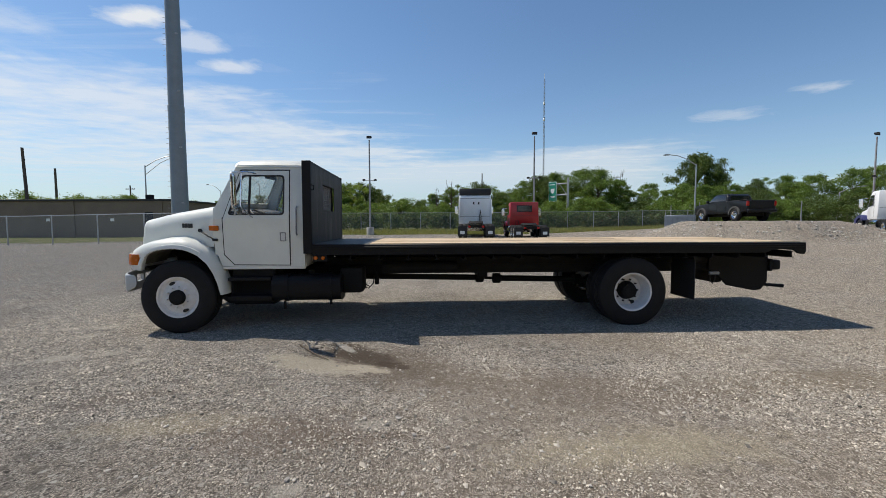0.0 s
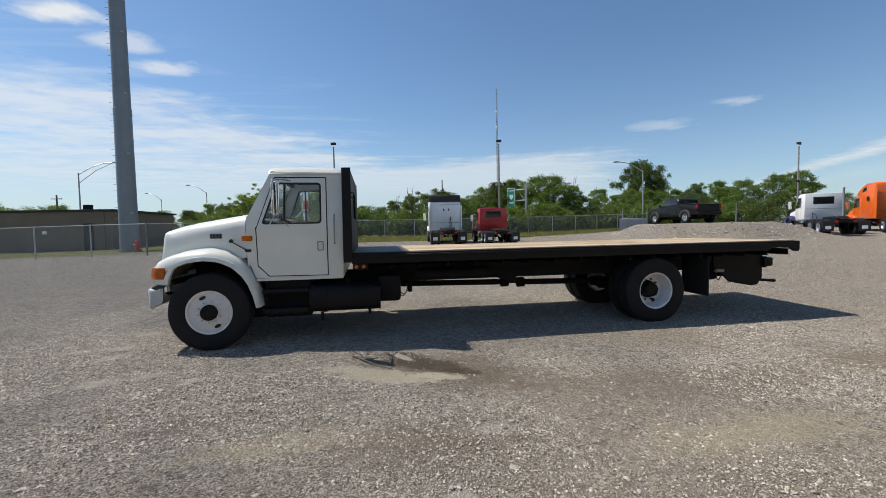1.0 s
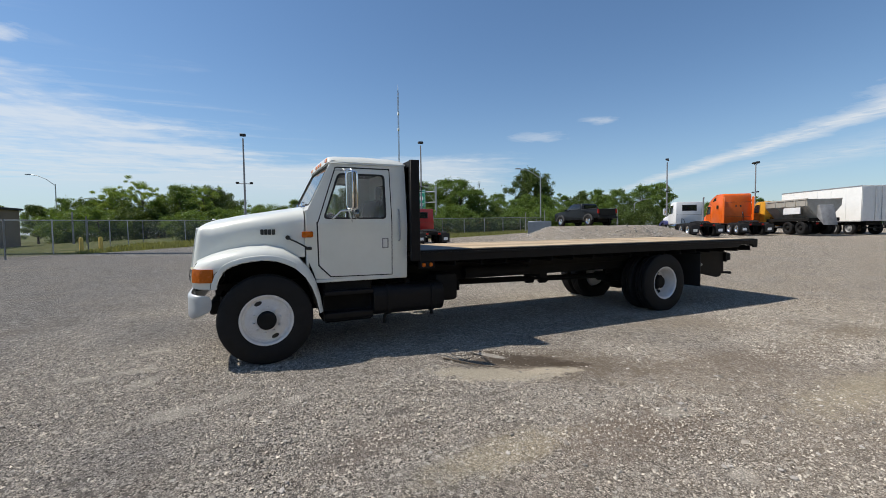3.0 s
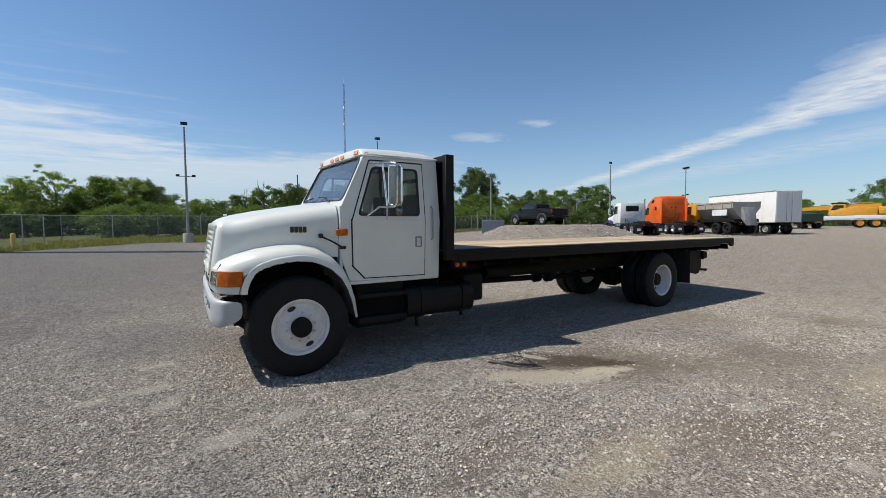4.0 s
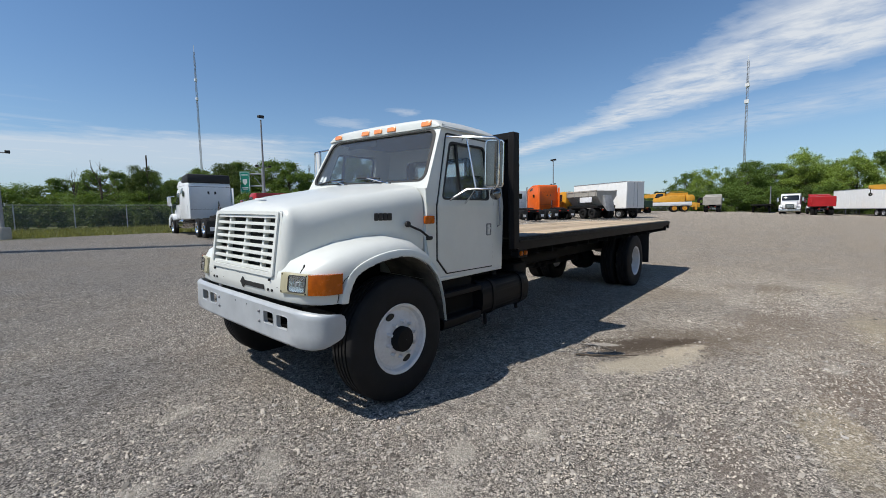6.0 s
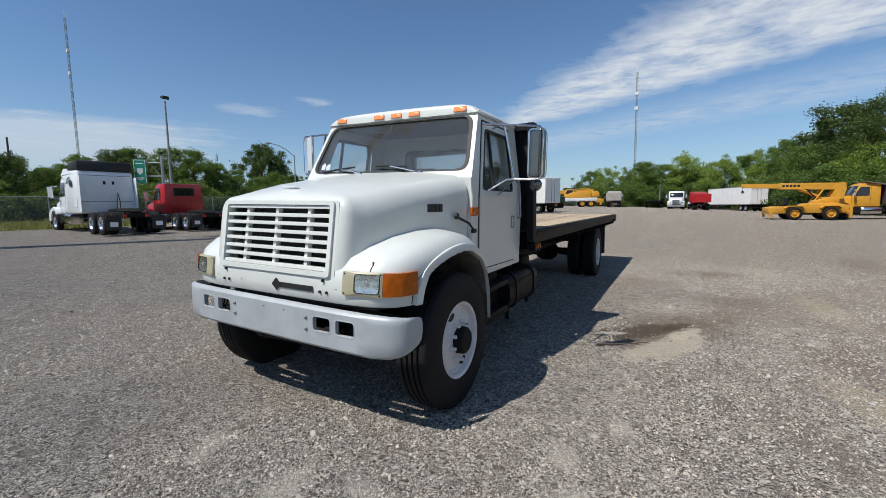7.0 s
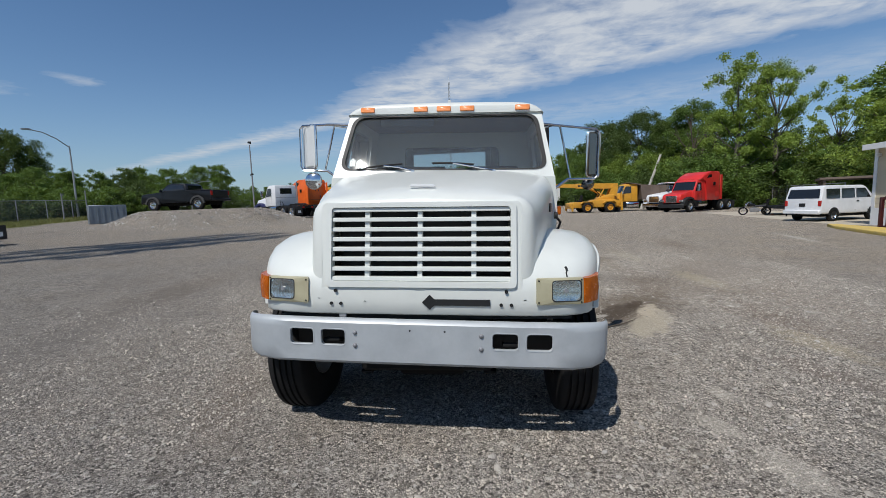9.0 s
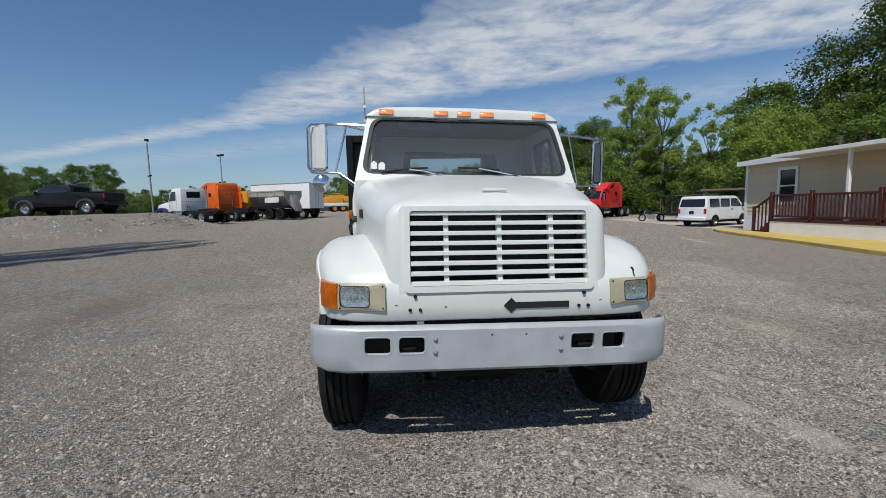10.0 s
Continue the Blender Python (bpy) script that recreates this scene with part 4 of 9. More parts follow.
    part("oil_pan", bm, M_CHASSIS, t)
    bm = B()
    box(bm, (0.66, 0.60, 0.44), (1.9, 1.02, 0.80), 0.05)
    part("battery_box", bm, M_BLACK, t)
    bm = B()
    tube(bm, [(1.4, -0.95, 0.42), (1.4, -0.95, 0.30)], 0.02, 6)
    part("tank_drain", bm, M_CHASSIS, tk)
    bm = B()
    tube(bm, [(2.05, -0.95, 0.42), (2.05, -0.95, 0.36)], 0.02, 6)
    part("tank_drain", bm, M_CHASSIS, tk)

    build_cab(t)
    build_nose(t)
    return t


def leaning(deg, lift=0.0):
    """The springs have sunk on the driver's side: the body leans about its sill line."""
    return Matrix.Translation((0, 0, 0.9 + lift)) @ pose(0, 0, 0, deg, 0, 0) @ Matrix.Translation((0, 0, -0.9))


def build_cab(t):
    cab = part("cab", B(), M_WHITE, t)
    cab.data.clear_geometry()
    bm = B()
    # lower side walls, each a plate behind the door
    for s in (-1, 1):
        side = lambda p, q, d, s=s: (p, s * (cab_v(q) - d), q)
        low = [(0.46, 1.60), (0.44, 1.36), (0.48, 1.16), (0.56, 0.94), (1.70, 0.92), (1.71, 1.60)]
        prism(bm, low, 0.0, 0.04, side)
        up = [(0.46, 1.60), (0.47, 1.745), (0.775, 2.355), (1.71, 2.355), (1.71, 1.60)]
        win = rounded([(0.64, 1.655), (0.845, 2.225), (1.44, 2.225), (1.44, 1.655)], 0.06)
        holed(bm, up, win, side, 0.0, 0.04)
    # windscreen frame: a tilted plate
    wpt = lambda p, q, d: (0.475 + (q - 1.76) * 0.50 + d, p, q)
    outer = [(-0.955, 1.755), (0.955, 1.755), (0.864, 2.375), (-0.864, 2.375)]
    ws = rounded([(-0.885, 1.83), (0.885, 1.83), (0.81, 2.325), (-0.81, 2.325)], 0.10)
    holed(bm, outer, ws, wpt, 0.0, 0.04)
    # rear wall
    back = lambda p, q, d: (1.71 - d, p, q)
    outer = [(-0.93, 0.92), (0.93, 0.92), (0.935, 1.60), (0.865, 2.33), (-0.865, 2.33), (-0.935, 1.60)]
    rw = rounded([(-0.55, 1.72), (0.55, 1.72), (0.53, 2.16), (-0.53, 2.16)], 0.06)
    holed(bm, outer, rw, back, 0.0, 0.03)
    # cowl and firewall
    prism(bm, [(-0.95, 0.94), (0.95, 0.94), (0.97, 1.60), (0.955, 1.76), (-0.955, 1.76), (-0.97, 1.60)], 0.455, 0.485, YZ)
    bm.to_mesh(cab.data)
    bm.free()
    # roof: a crowned shell
    rings = []
    for u, top, wz in ((0.742, 2.352, 0.868), (0.744, 2.40, 0.878), (0.752, 2.428, 0.884), (0.775, 2.444, 0.888), (0.83, 2.452, 0.890), (1.2, 2.464, 0.892), (1.55, 2.455, 0.89), (1.68, 2.438, 0.885), (1.725, 2.39, 0.875), (1.73, 2.345, 0.862)):
        ring = []
        for k in range(25):
            a = math.copysign(1 - (1 - abs(k / 12 - 1)) ** 1.5, k - 12) if k != 12 else 0.0
            e = abs(a)
            z = top - (top - 2.352) * (e ** 14) - 0.018 * e * e * (top - 2.352) / 0.10
            ring.append((u, wz * math.copysign(min(1, e * 1.0), a), z))
        ring += [(u, wz - 0.01, 2.345), (u, -wz + 0.01, 2.345)]
        rings.append(ring)
    part("roof", loft(B(), rings), M_WHITE, cab, smooth=50)
    for s in (-1, 1):
        bm = B()
        tube(bm, [(0.765, s * 0.866, 2.352), (1.2, s * 0.878, 2.354), (1.72, s * 0.866, 2.352)], 0.011, 6)
        part("drip_rail", bm, M_WHITE, cab)
    for v in (-0.70, -0.21, 0.0, 0.21, 0.70):
        bm = B()
        prism(bm, [(0.728, 2.360), (0.736, 2.398), (0.748, 2.410), (0.79, 2.412), (0.79, 2.358)], v - 0.064, v + 0.064, XZ, 0.005)
        part("clearance_lamp", bm, M_AMBER2, cab, "orange roof clearance lamp")
    # seal and panes
    def pane(name, pts, put, d, mtl=M_GLASS):
        g = part(name, prism(B(), pts, d, d + 0.006, put), mtl, cab, smooth=False)
        g.visible_shadow = False
        return g
    def seal(pts, put, d0, d1, w=0.022):
        part("window_seal", holed(B(), grow(pts, w), grow(pts, -0.012), put, d0, d1), M_SEAL, cab, smooth=False)
    pane("windscreen", ws, wpt, 0.012, M_HAZEGLASS)
    for y, z, w_, h_ in ((0.80, 1.862, 0.05, 0.075), (0.735, 1.858, 0.055, 0.07)):
        bm = B()
        prism(bm, [(y - w_ / 2, z), (y + w_ / 2, z), (y + w_ / 2, z + h_ * 0.7), (y, z + h_), (y - w_ / 2, z + h_ * 0.7)], 0.019, 0.020, wpt)
        part("windscreen_sticker", bm, M_TRIM, cab, "pale paper sticker", smooth=False)
    seal(ws, wpt, -0.006, 0.010)
    pane("rear_window", rw, back, 0.012)
    seal(rw, back, -0.004, 0.008)
    # doors
    for s in (-1, 1):
        side = lambda p, q, d, s=s: (p, s * (cab_v(q) - d), q)
        bm = B()
        seam = [(0.575, 1.62), (0.585, 1.10), (0.725, 0.955), (1.505, 0.945), (1.51, 1.62)]
        prism(bm, seam, -0.004, 0.0, side)
        prism(bm, [(0.575, 1.6005), (0.60, 1.66), (0.815, 2.285), (0.84, 2.295), (1.505, 2.295), (1.51, 1.6005), (1.495, 1.6005), (1.49, 2.28), (0.84, 2.28), (0.62, 1.66), (0.595, 1.6005)], -0.004, 0.0, side)
        part("door_seam", bm, M_SEAL, cab, smooth=False)
        bm = B()
        prism(bm, [(0.592, 1.602), (0.60, 1.108), (0.735, 0.968), (1.492, 0.958), (1.495, 1.602)], -0.012, -0.003, side)
        win = rounded([(0.655, 1.66), (0.85, 2.215), (1.43, 2.215), (1.43, 1.66)], 0.055)
        holed(bm, [(0.592, 1.602), (0.615, 1.665), (0.825, 2.272), (1.492, 2.272), (1.495, 1.602)], win, side, -0.012, -0.003)
        door = part("door", bm, M_WHITE, cab, smooth=False)
        g = part("window_pane", prism(B(), win, 0.008, 0.013, side), M_GLASS, cab, smooth=False)
        g.visible_shadow = False
        part("window_seal", holed(B(), grow(win, 0.004), grow(win, -0.024), side, -0.014, 0.006), M_SEAL, cab, smooth=False)
        bm = B()
        prism(bm, [(0.93, 1.66), (0.955, 1.66), (0.97, 2.215), (0.945, 2.215)], -0.010, 0.012, side)
        part("vent_bar", bm, M_SEAL, cab, smooth=False)
        bm = B()
        holed(bm, rounded([(1.368, 1.290), (1.452, 1.290), (1.452, 1.418), (1.368, 1.418)], 0.012), rounded([(1.381, 1.302), (1.439, 1.302), (1.439, 1.405), (1.381, 1.405)], 0.01), side, -0.020, -0.011)
        part("door_handle", bm, M_DULLSTEEL, cab, "grey metal surround of the door handle", smooth=False)
        bm = B()
        prism(bm, [(1.383, 1.304), (1.437, 1.304), (1.437, 1.403), (1.383, 1.403)], -0.014, -0.011, side)
        prism(bm, [(1.389, 1.355), (1.431, 1.355), (1.431, 1.380), (1.389, 1.380)], -0.026, -0.014, side, 0.003)
        prism(bm, [(1.389, 1.312), (1.431, 1.312), (1.431, 1.340), (1.389, 1.340)], -0.020, -0.014, side, 0.003)
        part("handle_paddle", bm, M_PALEMIRROR, cab, "pale metal handle paddle", smooth=False)
        bm = B()
        y = s * 1.01
        tube(bm, [(1.60, s * 0.972, 1.38), (1.60, y, 1.40), (1.60, s * 0.985, 1.75), (1.60, s * 0.95, 1.78)], 0.011, 8)
        part("grab_handle", bm, M_STEEL, cab, "grey grab handle behind the door")
        bm = B()
        prism(bm, rounded([(0.405, 1.443), (0.532, 1.443), (0.532, 1.513), (0.405, 1.513)], 0.01, 2), -0.028, -0.002, side, 0.005)
        part("side_marker", bm, M_AMBER, cab, "orange side turn lamp")
        # hood latch strap
        bm = B()
        tube(bm, [(0.265, s * 0.940, 1.433), (0.36, s * 0.992, 1.385), (0.47, s * 0.992, 1.318)], 0.010, 6)
        lathe(bm, [(-0.012, 0.001), (-0.012, 0.026), (0.012, 0.026), (0.012, 0.001)], 12, (0.255, s * 0.935, 1.443))
        box(bm, (0.44, s * 0.985 - 0.012, 1.297), (0.515, s * 0.985 + 0.012, 1.330), 0.006)
        part("hood_latch", bm, M_SEAL, cab, "black rubber hood latch")
        # mirror bracket, head and spot mirror
        near = s < 0
        yo, um, zt = (s * 1.377, 0.91, 2.255) if near else (s * 1.325, 0.86, 2.275)
        hz0, hz1 = (1.785, 2.180) if near else (1.875, 2.272)
        zo, turned, reach = (2.210, 33.0, 0.010) if near else (zt, -30.0, 0.055)
        hw, spot = (0.070, 0.057) if near else (0.084, 0.085)

        def swing(bm, um=um, yo=yo, turned=turned):
            bmesh.ops.rotate(bm, cent=(um, yo, 0), matrix=Matrix.Rotation(radians(turned), 3, "Z"), verts=bm.verts)
            return bm

        bm = B()
        tube(bm, [(0.82, s * 0.885, zt - 0.005), (um, s * 1.10, (zt + zo) / 2 + 0.01), (um, yo + s * reach, zo), (um + 0.01, yo + s * (reach + 0.03), zo - 0.030), (um + 0.01, yo + s * (reach + 0.03), hz0 + 0.02), (um, yo + s * reach, hz0 - 0.025), (0.84, s * 1.13, hz0 - 0.03), (0.76, s * 0.985, hz0 - 0.13)], 0.011, 8)
        tube(bm, [(um, s * 1.06, (zt + zo) / 2 + 0.012), (um + 0.01, s * 1.17, hz0 - 0.02), (1.0, s * 0.985, hz0 - 0.16)], 0.010, 8)
        tube(bm, [(1.04, s * 0.895, zt - 0.015), (0.95, s * 1.0, zt), (um, s * 1.12, (zt + zo) / 2 + 0.008)], 0.009, 8)
        arm = part("mirror_bracket", bm, M_CHROME, cab, "chrome tube mirror bracket")
        bm = B()
        prism(bm, rounded([(yo - hw, hz0), (yo + hw, hz0), (yo + hw, hz1), (yo - hw, hz1)], 0.03, 4), um + 0.005, um + 0.035, YZ)
        prism(bm, [(yo - hw + 0.011, um + 0.007), (yo, um - 0.020), (yo + hw - 0.011, um + 0.007)], hz0 + 0.015, hz1 - 0.015, lambda p, q, d: (q, p, d))
        part("mirror_head", swing(bm), M_MIRRORBACK if near else M_PALEMIRROR, cab, "tall stainless side mirror", smooth=30)
        bm = B()
        loop = rounded([(yo - hw - 0.008, hz0 - 0.008), (yo + hw + 0.008, hz0 - 0.008), (yo + hw + 0.008, hz1 + 0.008), (yo - hw - 0.008, hz1 + 0.008)], 0.035, 5)
        tube(bm, [(um + 0.012, p, q) for p, q in loop + loop[:1]], 0.010, 7)
        part("mirror_frame", swing(bm), M_CHROME, cab, "bright tube frame round the mirror")
        bm = B()
        box(bm, (um + 0.035, yo - hw + 0.009, hz0 + 0.012), (um + 0.039, yo + hw - 0.009, hz1 - 0.012), 0.001)
        part("mirror_glass", swing(bm), M_MIRROR, cab)
        bm = B()
        us, zs_ = (um + 0.055, hz0 - 0.012 - spot) if near else (um, hz0 - 0.037 - spot)
        lathe(bm, [(us - 0.02, 0.001), (us - 0.015, spot * 0.56), (us + 0.01, spot * 0.97), (us + 0.025, spot), (us + 0.027, spot * 0.91), (us + 0.037, spot * 0.5), (us + 0.04, 0.001)], 26, (0, yo - s * 0.03, zs_), "x")
        tube(bm, [(us, yo - s * 0.03, zs_ + spot - 0.01), (um, yo - s * 0.03, hz0 + 0.02)], 0.010, 6)
        part("spot_mirror", bm, M_MIRRORBACK if near else M_CHROME, cab, "round convex spot mirror")
    # wipers
    wu = lambda y, z, o: (0.475 + (z - 1.76) * 0.50 - o, y, z)
    for (y0, zz0), (y1, zz1), ya, yb in (((0.74, 1.832), (0.34, 1.878), 0.50, 0.24), ((0.08, 1.882), (-0.28, 1.868), -0.10, -0.45)):
        bm = B()
        tube(bm, [wu(y0, zz0, 0.018), wu((y0 + y1) / 2, (zz0 + zz1) / 2 + 0.006, 0.020), wu(y1, zz1, 0.018)], 0.009, 6)
        wiper = part("wiper", bm, M_SEAL, cab, "black wiper blade")
        bm = B()
        tube(bm, [wu(ya, (zz0 + zz1) / 2 + 0.004, 0.032), wu((ya + yb) / 2, 1.846, 0.036), wu(yb, 1.812, 0.03)], 0.0075, 6)
        tube(bm, [wu(yb, 1.812, 0.045), wu(yb, 1.808, -0.02)], 0.014, 8)
        part("wiper_arm", bm, M_CHROME, wiper, "bright wiper arm")
    # sill and rear cab corner lip
    for s in (-1, 1):
        bm = B()
        box(bm, (0.56, s * 0.95 - 0.03, 0.895), (1.70, s * 0.95 + 0.028, 0.935), 0.008)
        part("cab_sill", bm, M_WHITE, cab)
    # interior
    bm = B()
    box(bm, (0.50, -0.92, 0.93), (1.68, 0.92, 0.96))
    part("cab_floor", bm, M_INTERIOR, cab)
    bm = B()
    prism(bm, [(0.50, 1.30), (0.88, 1.34), (0.90, 1.55), (0.80, 1.70), (0.50, 1.755)], -0.90, 0.90, XZ, 0.02, 2)
    part("dashboard", bm, M_INTERIOR, cab, "grey dashboard")
    bm = B()
    box(bm, (0.86, -0.84, 2.315), (1.68, 0.84, 2.34), 0.008)
    part("headliner", bm, M_INTERIOR, cab)
    for y, wd in ((-0.48, 0.27), (0.45, 0.40)):
        bm = B()
        box(bm, (1.05, y - wd, 1.12), (1.52, y + wd, 1.28), 0.04, 2)
        prism(bm, [(1.45, 1.25), (1.60, 1.25), (1.67, 1.92), (1.58, 1.95)], y - wd, y + wd, XZ, 0.035, 2)
        box(bm, (1.1, y - wd + 0.05, 0.955), (1.5, y + wd - 0.05, 1.12))
        part("seat", bm, M_SEAT, cab)
    bm = B()
    ring = []
    c, ax = Vector((1.00, -0.48, 1.60)), Vector((0.55, 0, 0.83)).normalized()
    e1, e2 = Vector((0, 1, 0)), ax.cross(Vector((0, 1, 0)))
    pts = [c + (e1 * math.cos(a) + e2 * math.sin(a)) * 0.235 for a in (2 * math.pi * k / 28 for k in range(29))]
    tube(bm, pts, 0.015, 8)
    for a in (0.4, 2.74, 4.71):
        tube(bm, [c, c + (e1 * math.cos(a) + e2 * math.sin(a)) * 0.23], 0.012, 6)
    tube(bm, [c, c - ax * 0.4], 0.03, 10)
    part("steering_wheel", bm, M_SEAL, cab)
    bm = B()
    box(bm, (0.80, 0.10, 2.24), (0.82, 0.60, 2.31), 0.008)
    part("sun_visor", bm, M_INTERIOR, cab)
    cab.matrix_basis = leaning(1.9, 0.012)
    return cab


HOOD_W = ((-0.76, 0.61), (-0.70, 0.668), (-0.60, 0.706), (-0.40, 0.758), (-0.20, 0.805), (0.05, 0.862), (0.25, 0.903), (0.44, 0.945))


def hood_w(u):
    return float(np.interp(u, [a for a, _ in HOOD_W], [b for _, b in HOOD_W]))


def build_nose(t):
    # hood: crowned loft from the rounded nose corners to the cowl; the front leans back
    rings = []
    front = ((-0.764, 0.584, 1.545), (-0.762, 0.604, 1.562), (-0.752, 0.630, 1.583), (-0.735, 0.652, 1.602), (-0.71, 0.668, 1.618), (-0.67, 0.684, 1.636), (-0.60, 0.706, 1.656))
    for u, w, top in front + tuple((u, hood_w(u), 1.682 + (u + 0.42) / 0.86 * 0.138) for u in (-0.42, -0.30, -0.10, 0.12, 0.30, 0.44)):
        low = 1.03 if u < -0.56 else 1.215
        rr = min(0.13, 0.055 + (u + 0.764) * 0.7)
        lean = 0.15 * min(1.0, max(0.0, (-0.30 - u) / 0.30))
        ring = [(-w, low), (-w, low + 0.11), (-w, top - rr * 1.6)]
        for k in range(1, 7):
            a = math.pi / 2 * k / 6
            ring.append((-w + rr * 1.25 * (1 - math.cos(a)), top - 0.035 * rr / 0.13 - rr * 1.35 + rr * 1.35 * math.sin(a)))
        ring += [(-w * 0.55, top - 0.006), (0.0, top + 0.006)]
        ring = ring + [(-y, z) for y, z in ring[-2::-1]]
        rings.append([(u + lean * (z - 1.09) + (0.028 if z == low and u < -0.56 else 0.0), y, z) for y, z in ring])
    bm = loft(B(), rings, closed=False, caps=False)
    hood = part("hood", bm, M_WHITE, t, smooth=60)
    # nose panel with the grille opening
    nose = lambda p, q, d: (-0.765 + max(0, q - 1.09) * 0.15 + d, p, q)
    outer = rounded([(-0.589, 1.03), (0.589, 1.03), (0.589, 1.565), (-0.589, 1.565)], 0.04)
    # the front skin below the grille, level across and turned back at the corners
    face_u = lambda z: float(np.interp(z, [0.905, 0.915, 0.985, 1.05, 1.125], [-0.758, -0.768, -0.772, -0.771, -0.757]))
    bow = lambda y: 0.052 * min(1.3, max(0.0, abs(y) - 0.52) / 0.45) ** 1.6
    hole = rounded([(-0.525, 1.105), (0.525, 1.105), (0.525, 1.535), (-0.525, 1.535)], 0.02, 2)
    part("nose_panel", holed(B(), outer, hole, nose, 0.0, 0.05), M_WHITE, hood, smooth=30)
    part("grille_surround", holed(B(), rounded([(-0.557, 1.072), (0.557, 1.072), (0.557, 1.562), (-0.557, 1.562)], 0.03, 3), hole, nose, -0.016, 0.001), M_WHITE, hood, smooth=30)
    g = part("grille", box(B(), (-0.665, -0.53, 1.085), (-0.655, 0.53, 1.10)), M_WHITE, hood)
    for y in (-0.315, 0.0, 0.315):
        bm = B()
        prism(bm, [(y - 0.014, 1.105), (y + 0.014, 1.105), (y + 0.014, 1.535), (y - 0.014, 1.535)], 0.012, 0.05, nose)
        part("grille_post", bm, M_WHITE, g, smooth=False)
    n = 8
    for k in range(n):
        z = 1.119 + k * (1.520 - 1.119) / (n - 1)
        bm = B()
        prism(bm, [(-0.525, z - 0.012), (0.525, z - 0.012), (0.525, z + 0.012), (-0.525, z + 0.012)], -0.004, 0.035, nose, 0.003)
        part("grille_bar", bm, M_WHITE, g, smooth=False)
    bm = B()
    box(bm, (-0.60, -0.52, 1.0), (-0.57, 0.52, 1.55))
    part("radiator", bm, M_SEAL, hood, "dark radiator behind the grille")
    bm = B()
    nz = lambda p, q, d: (face_u(q) + bow(p) - d - 0.002, p, q)
    prism(bm, [(-0.105, 0.985), (-0.06, 0.94), (-0.015, 0.985), (-0.06, 1.03)], 0.0, 0.006, nz)
    prism(bm, [(-0.408, 0.966), (-0.08, 0.966), (-0.08, 1.003), (-0.408, 1.003)], 0.0, 0.005, nz)
    part("nose_emblem", bm, M_BLACKPAINT, hood, "black diamond and bar emblem", smooth=False)
    for y in (-0.50, 0.50):
        for dy, z in ((0, 1.05), (-0.029, 0.972), (0.029, 0.972)):
            bm = B()
            f0 = face_u(z) + bow(y) - (0.004 if z > 1.03 else 0.0)
            lathe(bm, [(f0 - 0.004, 0.001), (f0 - 0.006, 0.010), (f0 + 0.006, 0.010)], 10, (0, y + dy, z), "x")
            part("nose_bolt", bm, M_SEAL, hood)
    bm = B()
    prism(bm, [(-0.08, 1.655), (0.08, 1.655), (0.07, 1.669), (-0.07, 1.669)], -0.585, -0.555, YZ, 0.003)
    part("hood_ornament", bm, M_WHITE2, hood)
    for s in (-1, 1):
        w = hood_w(0.03)
        sl = (hood_w(0.12) - hood_w(-0.06)) / 0.18
        put = lambda p, q, d, s=s: (p, s * (w + (p - 0.03) * sl + d), q)
        for k in range(4):
            bm = B()
            u0 = -0.035 + k * 0.041
            prism(bm, rounded([(u0, 1.480), (u0 + 0.035, 1.480), (u0 + 0.035, 1.542), (u0, 1.542)], 0.008, 2), -0.01, 0.007, put)
            part("badge_bar", bm, M_BLACKPAINT, hood, "black bar of the model badge", smooth=False)
        # fender: swept over the wheel between the top line and the lip
        top = [(-0.758, 0.905), (-0.768, 0.915), (-0.772, 0.985), (-0.771, 1.05), (-0.757, 1.118), (-0.70, 1.185), (-0.56, 1.25), (-0.38, 1.305), (-0.18, 1.34), (0.02, 1.35), (0.20, 1.315), (0.36, 1.22), (0.48, 1.085), (0.55, 0.94), (0.60, 0.775), (0.635, 0.56)]
        lip = [(-0.485, 0.905), (-0.485, 0.915), (-0.482, 0.94), (-0.475, 0.97), (-0.463, 1.003), (-0.443, 1.045), (-0.395, 1.11), (-0.31, 1.158), (-0.16, 1.196), (0.02, 1.205), (0.17, 1.175), (0.31, 1.105), (0.42, 0.995), (0.49, 0.87), (0.54, 0.725), (0.575, 0.56)]
        outs = [1.040, 1.040, 1.040, 1.042, 1.046, 1.062, 1.090, 1.118, 1.134, 1.138, 1.134, 1.134, 1.13, 1.12, 1.11, 1.10]
        rings = []
        for i, (a, b) in enumerate(zip(top, lip)):
            a, b = Vector(a), Vector(b)
            k = max(0, i - 2) / (len(top) - 3)
            vo = outs[i]
            inner = 0.0 if i < 4 else 0.56 if i == 4 else max(0.50, hood_w(a.x) - 0.10)
            bend = 1.0 if i < 5 else 0.7 if i == 5 else 0.25 if i == 6 else 0.0
            up = Vector((0, 0.02)) if 0.2 < k < 0.75 else Vector((0, 0))
            cols = [0.0, 0.60, 0.69, 0.775, vo - 0.19] if i < 4 else [0.56, 0.62, 0.70, 0.78, vo - 0.19] if i == 4 else [inner + (vo - 0.19 - inner) * f for f in (0, 0.25, 0.5, 0.75, 1)]
            sec = [(y, a + up * (1 - k_ / 4)) for k_, y in enumerate(cols)]
